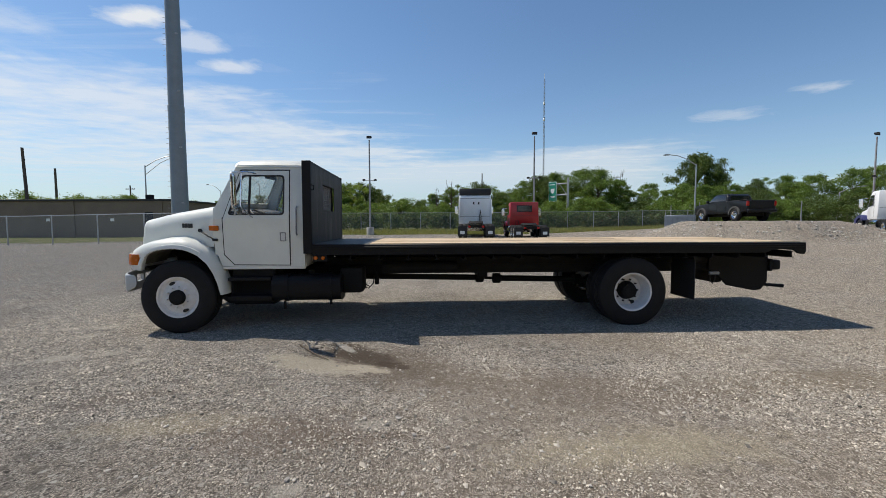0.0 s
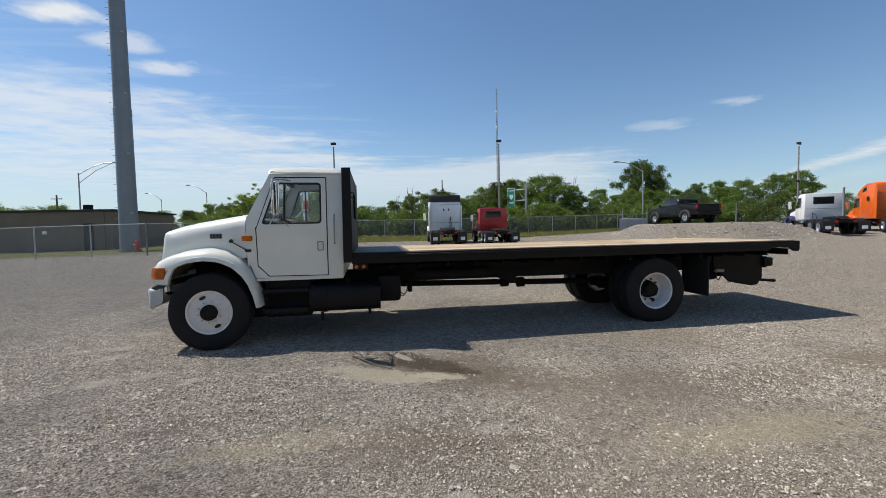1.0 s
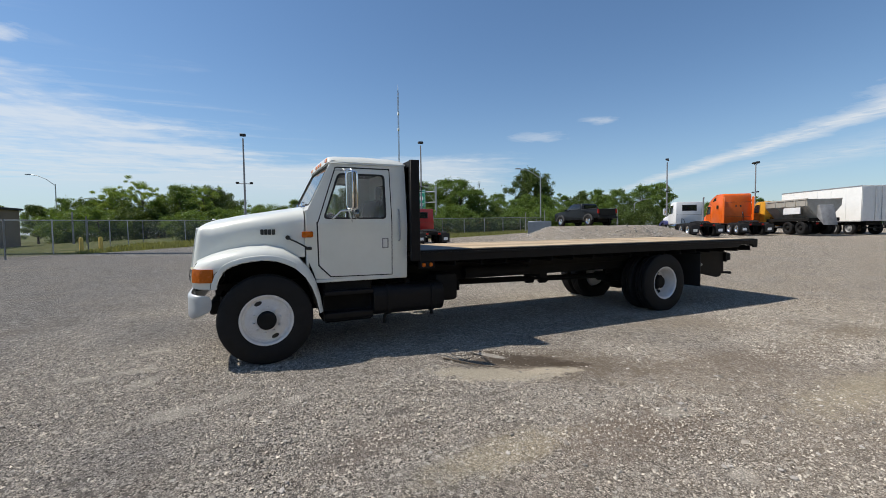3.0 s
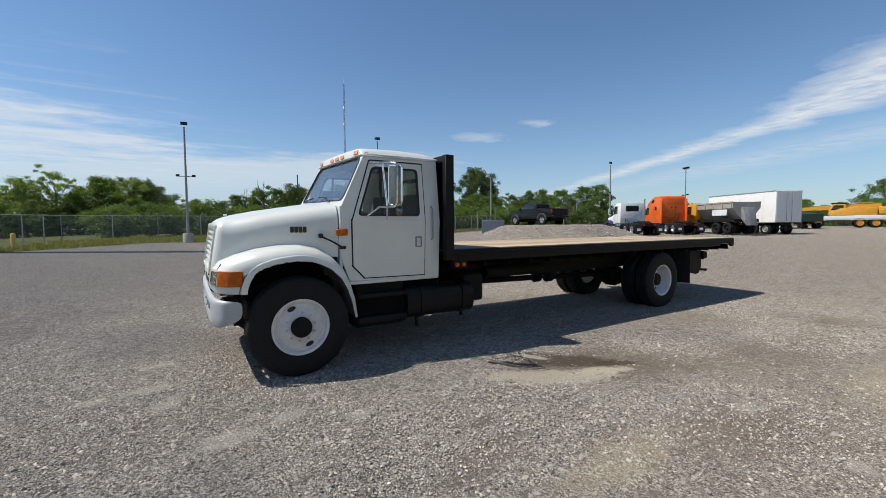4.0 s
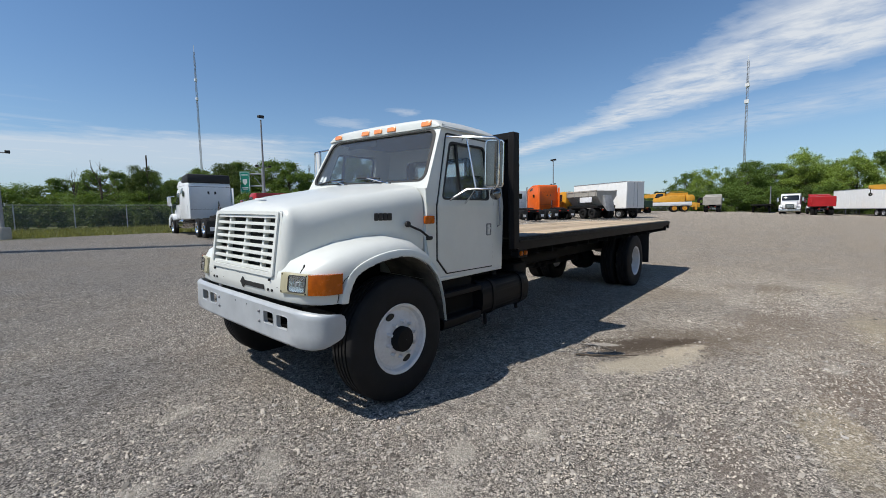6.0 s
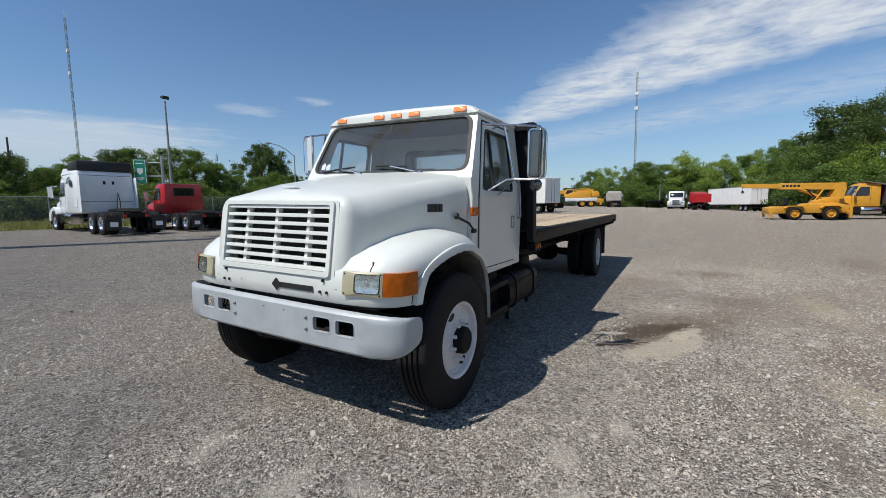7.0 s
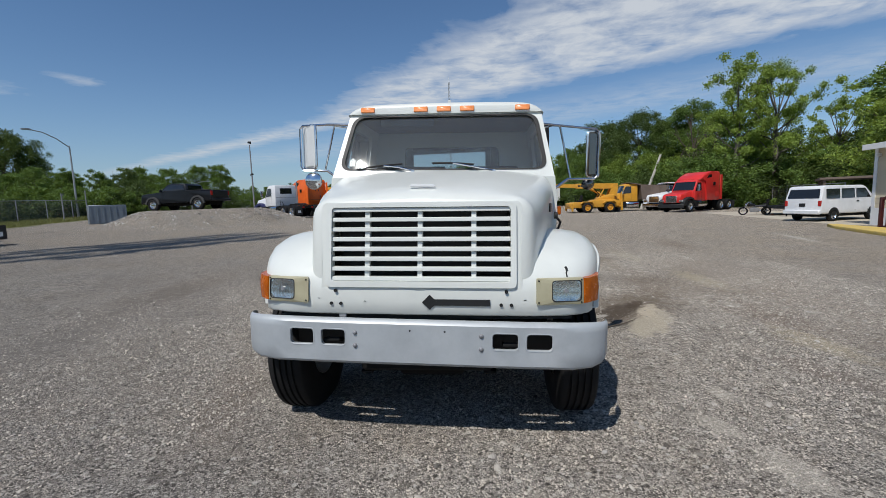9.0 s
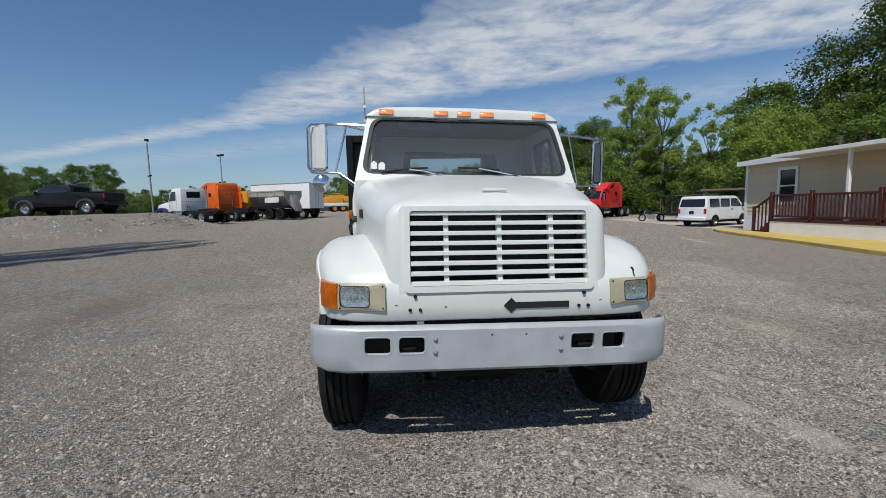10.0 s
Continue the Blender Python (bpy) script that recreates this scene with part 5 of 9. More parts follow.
            sec += [(vo - 0.105, a.lerp(b, 0.09)), (vo - 0.05, a.lerp(b, 0.27)), (vo - 0.014, a.lerp(b, 0.55)), (vo + 0.006, a.lerp(b, 0.87)), (vo + 0.012, b), (vo - 0.02, b.lerp(a, 0.05)), (vo - 0.03, a.lerp(b, 0.7)), (vo - 0.12, a.lerp(b, 0.35)), (inner, a.lerp(b, 0.3))]
            rings.append([(q.x + bend * bow(y) * max(0.0, (b.x - q.x) / max(0.05, b.x - a.x)), s * y, q.y) for y, q in sec])
        fen = part("fender", loft(B(), rings), M_WHITE, hood, smooth=50)
        skin = rings
        flare = []
        fine = [(*a, *b, o) for a, b, o in zip(top, lip, outs)]
        for st in range(45):
            i, f = min(11, st // 4), st % 4 / 4
            p0, p1, p2, p3 = (np.array(fine[min(len(fine) - 1, max(0, i + k_))]) for k_ in (-1, 0, 1, 2))
            w = 0.5 * (2 * p1 + (p2 - p0) * f + (2 * p0 - 5 * p1 + 4 * p2 - p3) * f * f + (3 * p1 - p0 - 3 * p2 + p3) * f ** 3)
            a, b, vo = Vector(w[:2]), Vector(w[2:4]), float(w[4])
            d = (a - b).normalized()
            out_y = max(vo + 0.014, 1.080 + 0.012 * min(1, (i + f) / 6))
            fade = min(1.0, (11 - i - f) / 3)
            mid = vo + 0.012 + (out_y - vo - 0.012) * fade
            flare.append([(q.x, s * y, q.y) for y, q in ((vo - 0.03, b + d * 0.058), (mid - 0.010, b + d * 0.052), (mid, b + d * 0.030), (mid + 0.003, b + d * 0.004), (mid - 0.003, b - d * 0.004), (vo - 0.03, b - d * 0.002))])
        part("fender_flare", loft(B(), flare), M_WHITE, hood, smooth=40)
        if s < 0:
            # split seam between lamp and flare, and a crack above the headlamp
            bm = B()
            seam = []
            for i in range(1, 6):
                a, b = Vector(top[i]), Vector(lip[i])
                q = b + (a - b).normalized() * (0.060 + 0.004 * (i % 2))
                seam.append((q.x, -(outs[i] - 0.002), q.y))
            tube(bm, seam, 0.0035, 5)
            q = seam[-1]
            tube(bm, [q, (q[0] + 0.035, q[1] - 0.012, q[2] + 0.030), (q[0] + 0.075, q[1] - 0.024, q[2] + 0.038)], 0.003, 5)
            part("fender_crack", bm, M_SEAL, hood, "dark split in the fender paint", smooth=False)

            def on_skin(y, z):
                line = []
                for r in skin[2:8]:
                    for k_ in range(8):
                        if abs(r[k_][1]) <= y <= abs(r[k_ + 1][1]):
                            f = (y - abs(r[k_][1])) / max(1e-6, abs(r[k_ + 1][1]) - abs(r[k_][1]))
                            line.append(Vector(r[k_]).lerp(Vector(r[k_ + 1]), f))
                            break
                for p0, p1 in zip(line, line[1:]):
                    if p0.z <= z <= p1.z:
                        return p0.lerp(p1, (z - p0.z) / max(1e-6, p1.z - p0.z))
                return line[-1]

            bm = B()
            tube(bm, [on_skin(0.846, 1.128), on_skin(0.844, 1.150), on_skin(0.850, 1.166)], 0.0045, 6)
            tube(bm, [on_skin(0.850, 1.160), on_skin(0.847, 1.172), on_skin(0.842, 1.182)], 0.0075, 6)
            part("fender_crack", bm, M_SEAL, hood, "dark split in the fender paint", smooth=False)
        # scuffs along the worn edge of the wheel opening
        for i, f0, f1, w_ in ((4, 0.1, 0.5, 0.010), (5, 0.2, 0.9, 0.007), (6, 0.1, 0.3, 0.014), (6, 0.55, 0.95, 0.008), (7, 0.2, 0.7, 0.012), (8, 0.0, 0.25, 0.006), (8, 0.6, 0.8, 0.012), (9, 0.5, 0.7, 0.005)):
            pa, pb = Vector(rings[i][9]), Vector(rings[i + 1][9])
            qa, qb = Vector(rings[i][8]) - pa, Vector(rings[i + 1][8]) - pb
            out = Vector((0, s * 0.0012, 0))
            p0, p1, pm = pa.lerp(pb, f0), pa.lerp(pb, f1), pa.lerp(pb, (f0 + f1) / 2)
            n0 = qa.lerp(qb, f0).normalized()
            bm = B()
            low_, high_ = [], []
            p0, p1, pm = (q + Vector((0, s * 0.005, 0)) for q in (p0, p1, pm))
            for q in (p0 + n0 * 0.001, p1 + n0 * 0.001, p1 + n0 * w_ * 0.5, pm + n0 * w_, p0 + n0 * w_ * 0.6):
                low_.append(bm.verts.new(q - out))
                high_.append(bm.verts.new(q + out))
            bm.faces.new(high_)
            for k in range(5):
                bm.faces.new((low_[k], low_[(k + 1) % 5], high_[(k + 1) % 5], high_[k]))
            bmesh.ops.recalc_face_normals(bm, faces=bm.faces)
            part("paint_scuff", bm, M_SEAL, hood, "dark scuff on the fender edge", smooth=False)
        # dark liner under the fender
        rings = []
        for i, b in enumerate(lip[3:]):
            rings.append([(b[0], s * 0.50, b[1] + 0.02), (b[0], s * 1.085, b[1] + 0.008), (b[0] * 1.02, s * 1.085, b[1] + 0.02), (b[0] * 1.03, s * 0.50, b[1] + 0.03)])
        part("wheel_liner", loft(B(), rings), M_LINER, hood, smooth=False)
        # headlamp group let into the front of the fender
        corner = lambda p: float(np.interp(p, [0.826, 0.925, 0.985, 1.02], [0, 0.010, 0.036, 0.08]))
        fx = lambda p, q, d, s=s: (face_u(min(q, 1.08)) + max(0, q - 1.08) * 0.25 + bow(p) + corner(p) - d, s * p, q)
        z0, z1 = 0.976, 1.126
        lens = rounded([(0.755, z0 + 0.018), (0.928, z0 + 0.018), (0.928, z1 - 0.012), (0.755, z1 - 0.012)], 0.022, 3)
        bm = B()
        holed(bm, rounded([(0.668, z0), (0.940, z0), (0.940, z1), (0.668, z1)], 0.012, 2), lens, fx, -0.005, 0.020)
        part("headlamp_bezel", bm, M_BEZEL, hood, "yellowed headlamp bezel", smooth=False)
        # bowl of bright metal behind a clear lens
        zc, yc = (z0 + z1) / 2 + 0.003, 0.838
        bm = B()
        rows = []
        for j in range(13):
            v = j / 6 - 1
            row = []
            for i in range(41):
                u = i / 20 - 1
                d = 0.005 + 0.012 * min(1.0, abs(u) ** 2.2 * 0.75 + abs(v) ** 2.0 * 0.85) + 0.0004 * math.cos(u * 27 + (1.3 if abs(v) > 0.45 else 0.0))
                row.append(bm.verts.new(fx(yc + u * 0.0862, zc + v * 0.0597, d)))
            rows.append(row)
        for ra, rb in zip(rows, rows[1:]):
            for i in range(40):
                bm.faces.new((ra[i], ra[i + 1], rb[i + 1], rb[i]) if s < 0 else (ra[i], rb[i], rb[i + 1], ra[i + 1]))
        lamp = part("headlamp", bm, M_HEADLAMP, hood, "clear rectangular headlamp", smooth=60)
        bm = B()
        inner_edge = [(yc + (p - yc) * 0.945, zc + (q - zc) * 0.93) for p, q in lens]
        holed(bm, lens, inner_edge, fx, 0.015, 0.0218)
        part("lamp_gasket", bm, M_SEAL, hood, smooth=False)
        bm = B()
        prism(bm, lens, 0.0185, 0.0205, fx)
        o = part("lamp_lens", bm, M_CLEARLENS, hood, smooth=False)
        o.visible_shadow = False
        bm = B()
        tube(bm, [fx(yc, zc, 0.003), fx(yc, zc, 0.014)], 0.013, 10)
        part("lamp_bulb", bm, M_STEEL, hood)
        for p, q in ((0.682, z0 + 0.014), (0.682, z1 - 0.014), (0.926, z0 + 0.012), (0.926, z1 - 0.012)):
            bm = B()
            x0 = fx(p, q, 0)[0]
            lathe(bm, [(x0 - 0.024, 0.001), (x0 - 0.023, 0.005), (x0 - 0.015, 0.006)], 8, (0, s * p, q), "x")
            part("bezel_screw", bm, M_CHASSIS, hood)
        rings = []
        path = [(y, fx(y, 1.05, 0)[0] - 0.019) for y in (0.944, 0.962, 0.980, 0.998)] + [(1.028, -0.652), (1.042, -0.632), (1.053, -0.597), (1.062, -0.557), (1.068, -0.525)]
        for y, u in path:
            rings.append([(u, s * y, z0 + 0.003), (u - 0.003, s * (y + 0.003), (z0 + z1) / 2), (u + 0.006, s * y, z1 - 0.003), (u + 0.035, s * (y - 0.045), z1 - 0.003), (u + 0.035, s * (y - 0.045), z0 + 0.003)])
        part("turn_lamp", loft(B(), rings), M_AMBER, hood, "orange wrap-round turn lamp", smooth=40)
        # small knocks in the paint
        for p, q, w_, h_ in ((0.60, 1.0, 0.016, 0.004), (0.32, 0.985, 0.012, 0.005)):
            bm = B()
            prism(bm, [(p, q), (p + w_, q + h_ * 0.3), (p + w_ * 0.7, q + h_), (p - w_ * 0.2, q + h_ * 0.6)], 0.0005, 0.002, lambda p_, q_, d, s=s: (face_u(q_) + bow(p_) - d - (0.0 if q_ < 1.126 else -(q_ - 1.126) * 0.9), s * p_, q_))
            part("paint_chip", bm, M_SEAL, hood, smooth=False)
        if s < 0:
            continue
        bm = B()
        box(bm, (-0.755, s * 0.47 - 0.022, 0.882), (-0.735, s * 0.47 + 0.022, 0.912), 0.004)
        part("hinge_tab", bm, M_STEEL, hood)
    # added black panel standing in for shade in the gap, and the bumper
    bm = B()
    box(bm, (-0.70, -0.88, 0.86), (-0.50, 0.88, 0.900))
    part("bumper_filler", bm, M_SEAL, t)
    bpt = [(-0.620, 1.095), (-0.632, 1.0935), (-0.655, 1.091), (-0.70, 1.085), (-0.737, 1.068), (-0.765, 1.045), (-0.805, 0.98), (-0.83, 0.87), (-0.842, 0.6), (-0.845, 0.3), (-0.845, 0.0)]
    plan = [(u, -v) for u, v in bpt] + [(u, v) for u, v in bpt[-2::-1]]
    holes = {-1: [(0.411, 0.572), (0.602, 0.762)], 1: [(0.424, 0.585), (0.615, 0.775)]}
    bumper = part("bumper", B(), M_BUMPER, t, "dull silver painted steel bumper")
    bumper.data.clear_geometry()
    bm = B()
    ys = sorted({round(v, 4) for _, v in plan} | {s * e for s in (-1, 1) for h in holes[s] for e in h})
    zs = [0.615, 0.623, 0.64, 0.726, 0.838, 0.87, 0.887, 0.895]
    us = {v: u for u, v in plan}
    pv = np.array([v for _, v in plan]); pu = np.array([u for u, _ in plan])
    for inner in (0, 1):
        vs = {}
        for j, y in enumerate(ys):
            for i, z in enumerate(zs):
                u = float(np.interp(y, pv, pu)) + inner * 0.035
                e = {0: 0.03, 1: 0.012, len(zs) - 2: 0.012, len(zs) - 1: 0.03}.get(i, 0)
                lift = float(np.interp(abs(y), [0.9, 1.0, 1.045, 1.068, 1.085, 1.091, 1.0935, 1.095], [0, 0.01, 0.026, 0.042, 0.062, 0.082, 0.105, 0.15]))
                drop = float(np.interp(abs(y), [0.95, 1.045, 1.085, 1.091, 1.0935, 1.095], [0, 0.008, 0.014, 0.022, 0.036, 0.07]))
                vs[i, j] = bm.verts.new((u + e * (1 - inner), y, z + lift * (0.895 - z) / 0.28 - drop * (z - 0.615) / 0.28))
        for j in range(len(ys) - 1):
            mid = abs(ys[j] + ys[j + 1]) / 2
            for i in range(len(zs) - 1):
                if zs[i] == 0.726 and any(a < mid < b for a, b in holes[-1 if ys[j] < 0 else 1]):
                    continue
                bm.faces.new((vs[i, j], vs[i, j + 1], vs[i + 1, j + 1], vs[i + 1, j]))
        if inner == 0:
            front = vs
    for i in (0, len(zs) - 1):
        for j in range(len(ys) - 1):
            bm.faces.new((front[i, j], front[i, j + 1], vs[i, j + 1], vs[i, j]))
    for j in (0, len(ys) - 1):
        for i in range(len(zs) - 1):
            bm.faces.new((front[i, j], front[i + 1, j], vs[i + 1, j], vs[i, j]))
    for s in (-1, 1):
        for a, b in holes[s]:
            ja, jb = ys.index(s * a), ys.index(s * b)
            i0, i1 = zs.index(0.726), zs.index(0.838)
            for j in (ja, jb):
                bm.faces.new((front[i0, j], front[i1, j], vs[i1, j], vs[i0, j]))
            for i in (i0, i1):
                bm.faces.new((front[i, ja], front[i, jb], vs[i, jb], vs[i, ja]))
    bmesh.ops.recalc_face_normals(bm, faces=bm.faces)
    for s in (-1, 1):
        for a, b in holes[s]:
            rect = [(s * a, 0.726), (s * b, 0.726), (s * b, 0.838), (s * a, 0.838)]
            hole_ = rounded([(s * (a + 0.005), 0.731), (s * (b - 0.005), 0.731), (s * (b - 0.005), 0.833), (s * (a + 0.005), 0.833)], 0.026, 4)
            plate = holed(B(), rect, hole_, lambda p, q, d: (float(np.interp(p, pv, pu)) + d, p, q), 0.0, 0.034)
            bmesh.ops.recalc_face_normals(plate, faces=plate.faces)
            rolled = [(float(np.interp(p, pv, pu)) + 0.003, p, q) for p, q in hole_]
            tube(plate, rolled + rolled[:1], 0.0055, 6)
            part("hole_rim", plate, M_BUMPER, bumper, smooth=False)
    bm.to_mesh(bumper.data)
    bm.free()
    for p in bumper.data.polygons:
        p.use_smooth = True
    bumper.data.set_sharp_from_angle(angle=radians(35))
    # added black plate, so the bumper holes look as dark as deep shade
    bm = B()
    box(bm, (-0.52, -0.86, 0.60), (-0.50, 0.86, 0.82))
    part("bumper_backing", bm, M_SEAL, bumper)
    for s in (-1, 1):
        bm = B()
        tube(bm, [(-0.72, s * 0.49, 0.73), (-0.79, s * 0.49, 0.75), (-0.79, s * 0.57, 0.75), (-0.72, s * 0.57, 0.73)], 0.014, 8)
        part("tow_hook", bm, M_CHASSIS, bumper)
        for z in (0.737, 0.815):
            bm = B()
            lathe(bm, [(-0.842, 0.014), (-0.850, 0.013), (-0.856, 0.007), (-0.857, 0.001)], 10, (0, s * (0.357 if s < 0 else 0.372), z), "x")
            part("bumper_bolt", bm, M_DULLSTEEL, bumper)
        bm = B()
        lathe(bm, [(-0.846, 0.001), (-0.8465, 0.006), (-0.84, 0.006)], 8, (0, s * 0.10 - 0.05, 0.835), "x")
        part("plate_hole", bm, M_SEAL, bumper)
    bumper.location.x += 0.05
    bumper.location.z -= 0.016
    bumper.location.y += 0.036
    bumper.scale.y = 1.020
    bumper.rotation_euler.x = radians(1.9)        # it hangs lower on the driver's side
    # front marker lamps below the headboard
    for s in (-1, 1):
        bm = B()
        lathe(bm, [(0.0, 0.001), (0.0, 0.028), (s * 0.02, 0.024), (s * 0.025, 0.001)], 14, (0, 0, 0))
        lamp_ = part("deck_marker", bm, M_AMBER, t, "orange deck marker lamp")
        lamp_.matrix_basis = Matrix.Translation((1.885, s * 1.116, 1.04))
        share(lamp_, t, Matrix.Translation((1.985, s * 1.116, 1.04)))
        bm = B()
        box(bm, (1.84, min(s * 1.02, s * 1.115), 0.99), (2.04, max(s * 1.02, s * 1.115), 1.075), 0.004)
        part("lamp_bracket", bm, M_BLACK, t)
    hood.matrix_basis = leaning(1.3)
    return hood


truck = build_truck()

# ---------------------------------------------------------------- parked vehicles


def at(x, y, az=90.0, z=None):
    """Pose on the ground, local x turned to the compass angle az."""
    return Matrix.Translation((x, y, gz(x, y) if z is None else z)) @ pose(0, 0, 0, 0, 0, az)


WHEELS = {}


def road_wheel(parent, x, y, r, w, rim_mat, out):
    """Simple road wheel with tyre and rim; out: +1 or -1, the side on which the rim shows."""
    key = (r, w, rim_mat.name)
    wl_ = thing("wheel", "", "")
    wl_.parent = parent
    wl_.matrix_basis = Matrix.Translation((x, y, r)) @ (Matrix.Identity(4) if out < 0 else pose(0, 0, 0, 0, 0, 180))
    if key not in WHEELS:
        a = part("tyre", tyre_mesh(r, w, r * 0.57, 2, 28), M_RUBBER, wl_)
        h = w / 2
        bm = lathe(B(), [(-h * 0.9, r * 0.60), (-h * 0.96, r * 0.57), (-h * 0.75, r * 0.52), (-h * 0.35, r * 0.46), (-h * 0.45, r * 0.25), (-h * 0.9, r * 0.20), (-h * 0.95, 0.001)], 24)
        b = part("rim", bm, rim_mat, wl_)
        WHEELS[key] = (a, b)
    else:
        for o in WHEELS[key]:
            share(o, wl_)
    return wl_


def bpart(name, parent, mtl, lo, hi, bev=0.02, label=""):
    return part(name, box(B(), lo, hi, bev), mtl, parent, label)


def xpart(name, parent, mtl, pts, hw, bev=0.03, label="", tumble=0.0, z0=1.0):
    """Side outline pts (x, z) across the width, narrowing above z0."""
    bm = B()
    put = lambda p, q, d: (p, d * (1 - tumble * max(0, q - z0)), q)
    prism(bm, pts, -hw, hw, put, bev, 2)
    return part(name, bm, mtl, parent, label)


def tractor(m, label, paint, sleeper=0.0, rim=M_CHROME, high_roof=False, hood_len=1.75, chassis_paint=None, flaps=True, tail=3.2, category="semi truck", fairing=None, tall=3.50, stacks=(1,)):
    """Conventional road tractor: cab rear at x = 0, nose towards +x, frame behind."""
    t = thing("semi_truck" if sleeper else "day_cab_truck", label, category, m)
    cab_l = 1.55
    c0, c1 = sleeper, sleeper + cab_l
    nose = c1 + hood_len
    cp = chassis_paint or M_CHASSIS
    for s in (-1, 1):
        bpart("frame_rail", t, M_CHASSIS, (-tail, s * 0.43 - 0.05, 0.72), (nose - 0.3, s * 0.43 + 0.05, 0.98), 0.01)
        road_wheel(t, nose - 0.95, s * 1.02, 0.50, 0.28, rim, s)
        for ax in (-tail + 0.75, -tail + 2.05):
            road_wheel(t, ax, s * 0.98, 0.50, 0.26, rim, s)
            road_wheel(t, ax, s * 0.68, 0.50, 0.26, M_CHASSIS, s)
        bm = B()
        prism(bm, rounded([(s * 0.55, 0.42), (s * 1.12, 0.42), (s * 1.12, 0.98), (s * 0.55, 0.98)], 0.22, 5), c0 - 0.2 if sleeper else -0.1, c0 + 1.1, YZ, 0.01)
        part("fuel_tank", bm, M_CHROME, t, "bright metal fuel tank")
        bm = B()
        prism(bm, [(nose - 1.55, 0.95), (nose - 1.40, 1.20), (nose - 0.95, 1.32), (nose - 0.55, 1.22), (nose - 0.05, 1.0), (nose - 0.05, 0.55), (nose - 0.38, 0.60), (nose - 0.50, 0.95), (nose - 0.75, 1.12), (nose - 1.15, 1.12), (nose - 1.35, 0.90)],
              min(s * 0.78, s * 1.17), max(s * 0.78, s * 1.17), XZ, 0.02)
        part("fender", bm, chassis_paint or paint, t)
        if flaps:
            bpart("mud_flap", t, M_PLASTIC, (-tail - 0.05, min(s * 0.58, s * 1.14), 0.22), (-tail - 0.03, max(s * 0.58, s * 1.14), 0.85), 0.003)
            bpart("flap_plate", t, M_WHITE2, (-tail - 0.056, min(s * 0.72, s * 1.0), 0.36), (-tail - 0.051, max(s * 0.72, s * 1.0), 0.56), 0.001, "pale flap plate")
        bm = B()
        tube(bm, [(c1 - 0.15, s * 1.12, 2.35), (c1 + 0.05, s * 1.38, 2.35), (c1 + 0.05, s * 1.38, 1.75), (c1 - 0.15, s * 1.12, 1.70)], 0.02, 6)
        box(bm, (c1 + 0.02, s * 1.38 - 0.11, 1.78), (c1 + 0.09, s * 1.38 + 0.11, 2.33), 0.02)
        part("side_mirror", bm, M_CHROME, t)
        bpart("cab_step", t, M_CHASSIS, (c0 + 1.1, min(s * 0.8, s * 1.12), 0.45), (c1 + 0.05, max(s * 0.8, s * 1.12), 0.95), 0.03)
        bpart("tail_lamp", t, M_REDLENS, (-tail - 0.02, min(s * 0.35, s * 0.5), 0.76), (-tail + 0.02, max(s * 0.35, s * 0.5), 0.88), 0.005)
    # cab
    top = 2.78
    xpart("cab", t, paint, [(c0, 1.0), (c1 + 0.08, 1.0), (c1 + 0.08, 1.88), (c1 - 0.32, top - 0.12), (c1 - 0.55, top), (c0, top)], 1.05, 0.05, tumble=0.05, z0=1.8)
    xpart("windscreen", t, M_TINT, [(c1 + 0.085, 1.90), (c1 + 0.10, 1.90), (c1 - 0.285, top - 0.17), (c1 - 0.30, top - 0.17)], 0.93, 0.004, tumble=0.03, z0=1.8)
    for s in (-1, 1):
        bm = B()
        yy = s * 1.052
        put = lambda p, q, d, s=s: (p, s * (1.05 * (1 - 0.05 * max(0, q - 1.8)) + d), q)
        prism(bm, rounded([(c1 - 0.90, 1.86), (c1 - 0.02, 1.80), (c1 - 0.36, 2.52), (c1 - 0.90, 2.52)], 0.05, 3), 0.002, 0.010, put)
        part("door_window", bm, M_TINT, t, smooth=False)
        bm = B()
        prism(bm, [(c1 - 0.98, 1.05), (c1 - 0.965, 1.05), (c1 - 0.965, 2.6), (c1 - 0.98, 2.6)], 0.001, 0.005, put)
        part("door_seam", bm, M_SEAL, t, smooth=False)
    # hood and grille
    xpart("hood", t, paint, [(c1, 0.95), (nose - 0.05, 0.80), (nose, 1.30), (nose - 0.12, 1.55), (c1, 1.88)], 0.86, 0.07, tumble=0.18, z0=1.2)
    bpart("grille", t, M_CHROME if rim is M_CHROME else M_PLASTIC, (nose - 0.03, -0.50, 0.85), (nose + 0.015, 0.50, 1.42), 0.01, "upright grille")
    for k in range(5):
        bpart("grille_bar", t, M_SEAL, (nose + 0.012, -0.46, 0.90 + k * 0.105), (nose + 0.02, 0.46, 0.95 + k * 0.105), 0.002)
    bpart("bumper", t, chassis_paint or M_CHROME, (nose - 0.05, -1.17, 0.38), (nose + 0.12, 1.17, 0.70), 0.04)
    for s in (-1, 1):
        bpart("headlamp", t, M_HEADLAMP, (nose - 0.06, min(s * 0.68, s * 1.06), 0.88), (nose - 0.01, max(s * 0.68, s * 1.06), 1.06), 0.02)
    if sleeper:
        h = tall if high_roof else top + 0.1
        pts = [(0.0, 0.95), (c0 + 0.01, 0.95), (c0 + 0.01, top - 0.05)]
        pts += [(c1 - 0.60, top - 0.01), (c1 - 0.72, top + 0.10), (c0 + 0.30, top + 0.42), (c0 - 0.35, h - 0.06), (c0 - 0.8, h)] if high_roof else [(c0 + 0.01, h)]
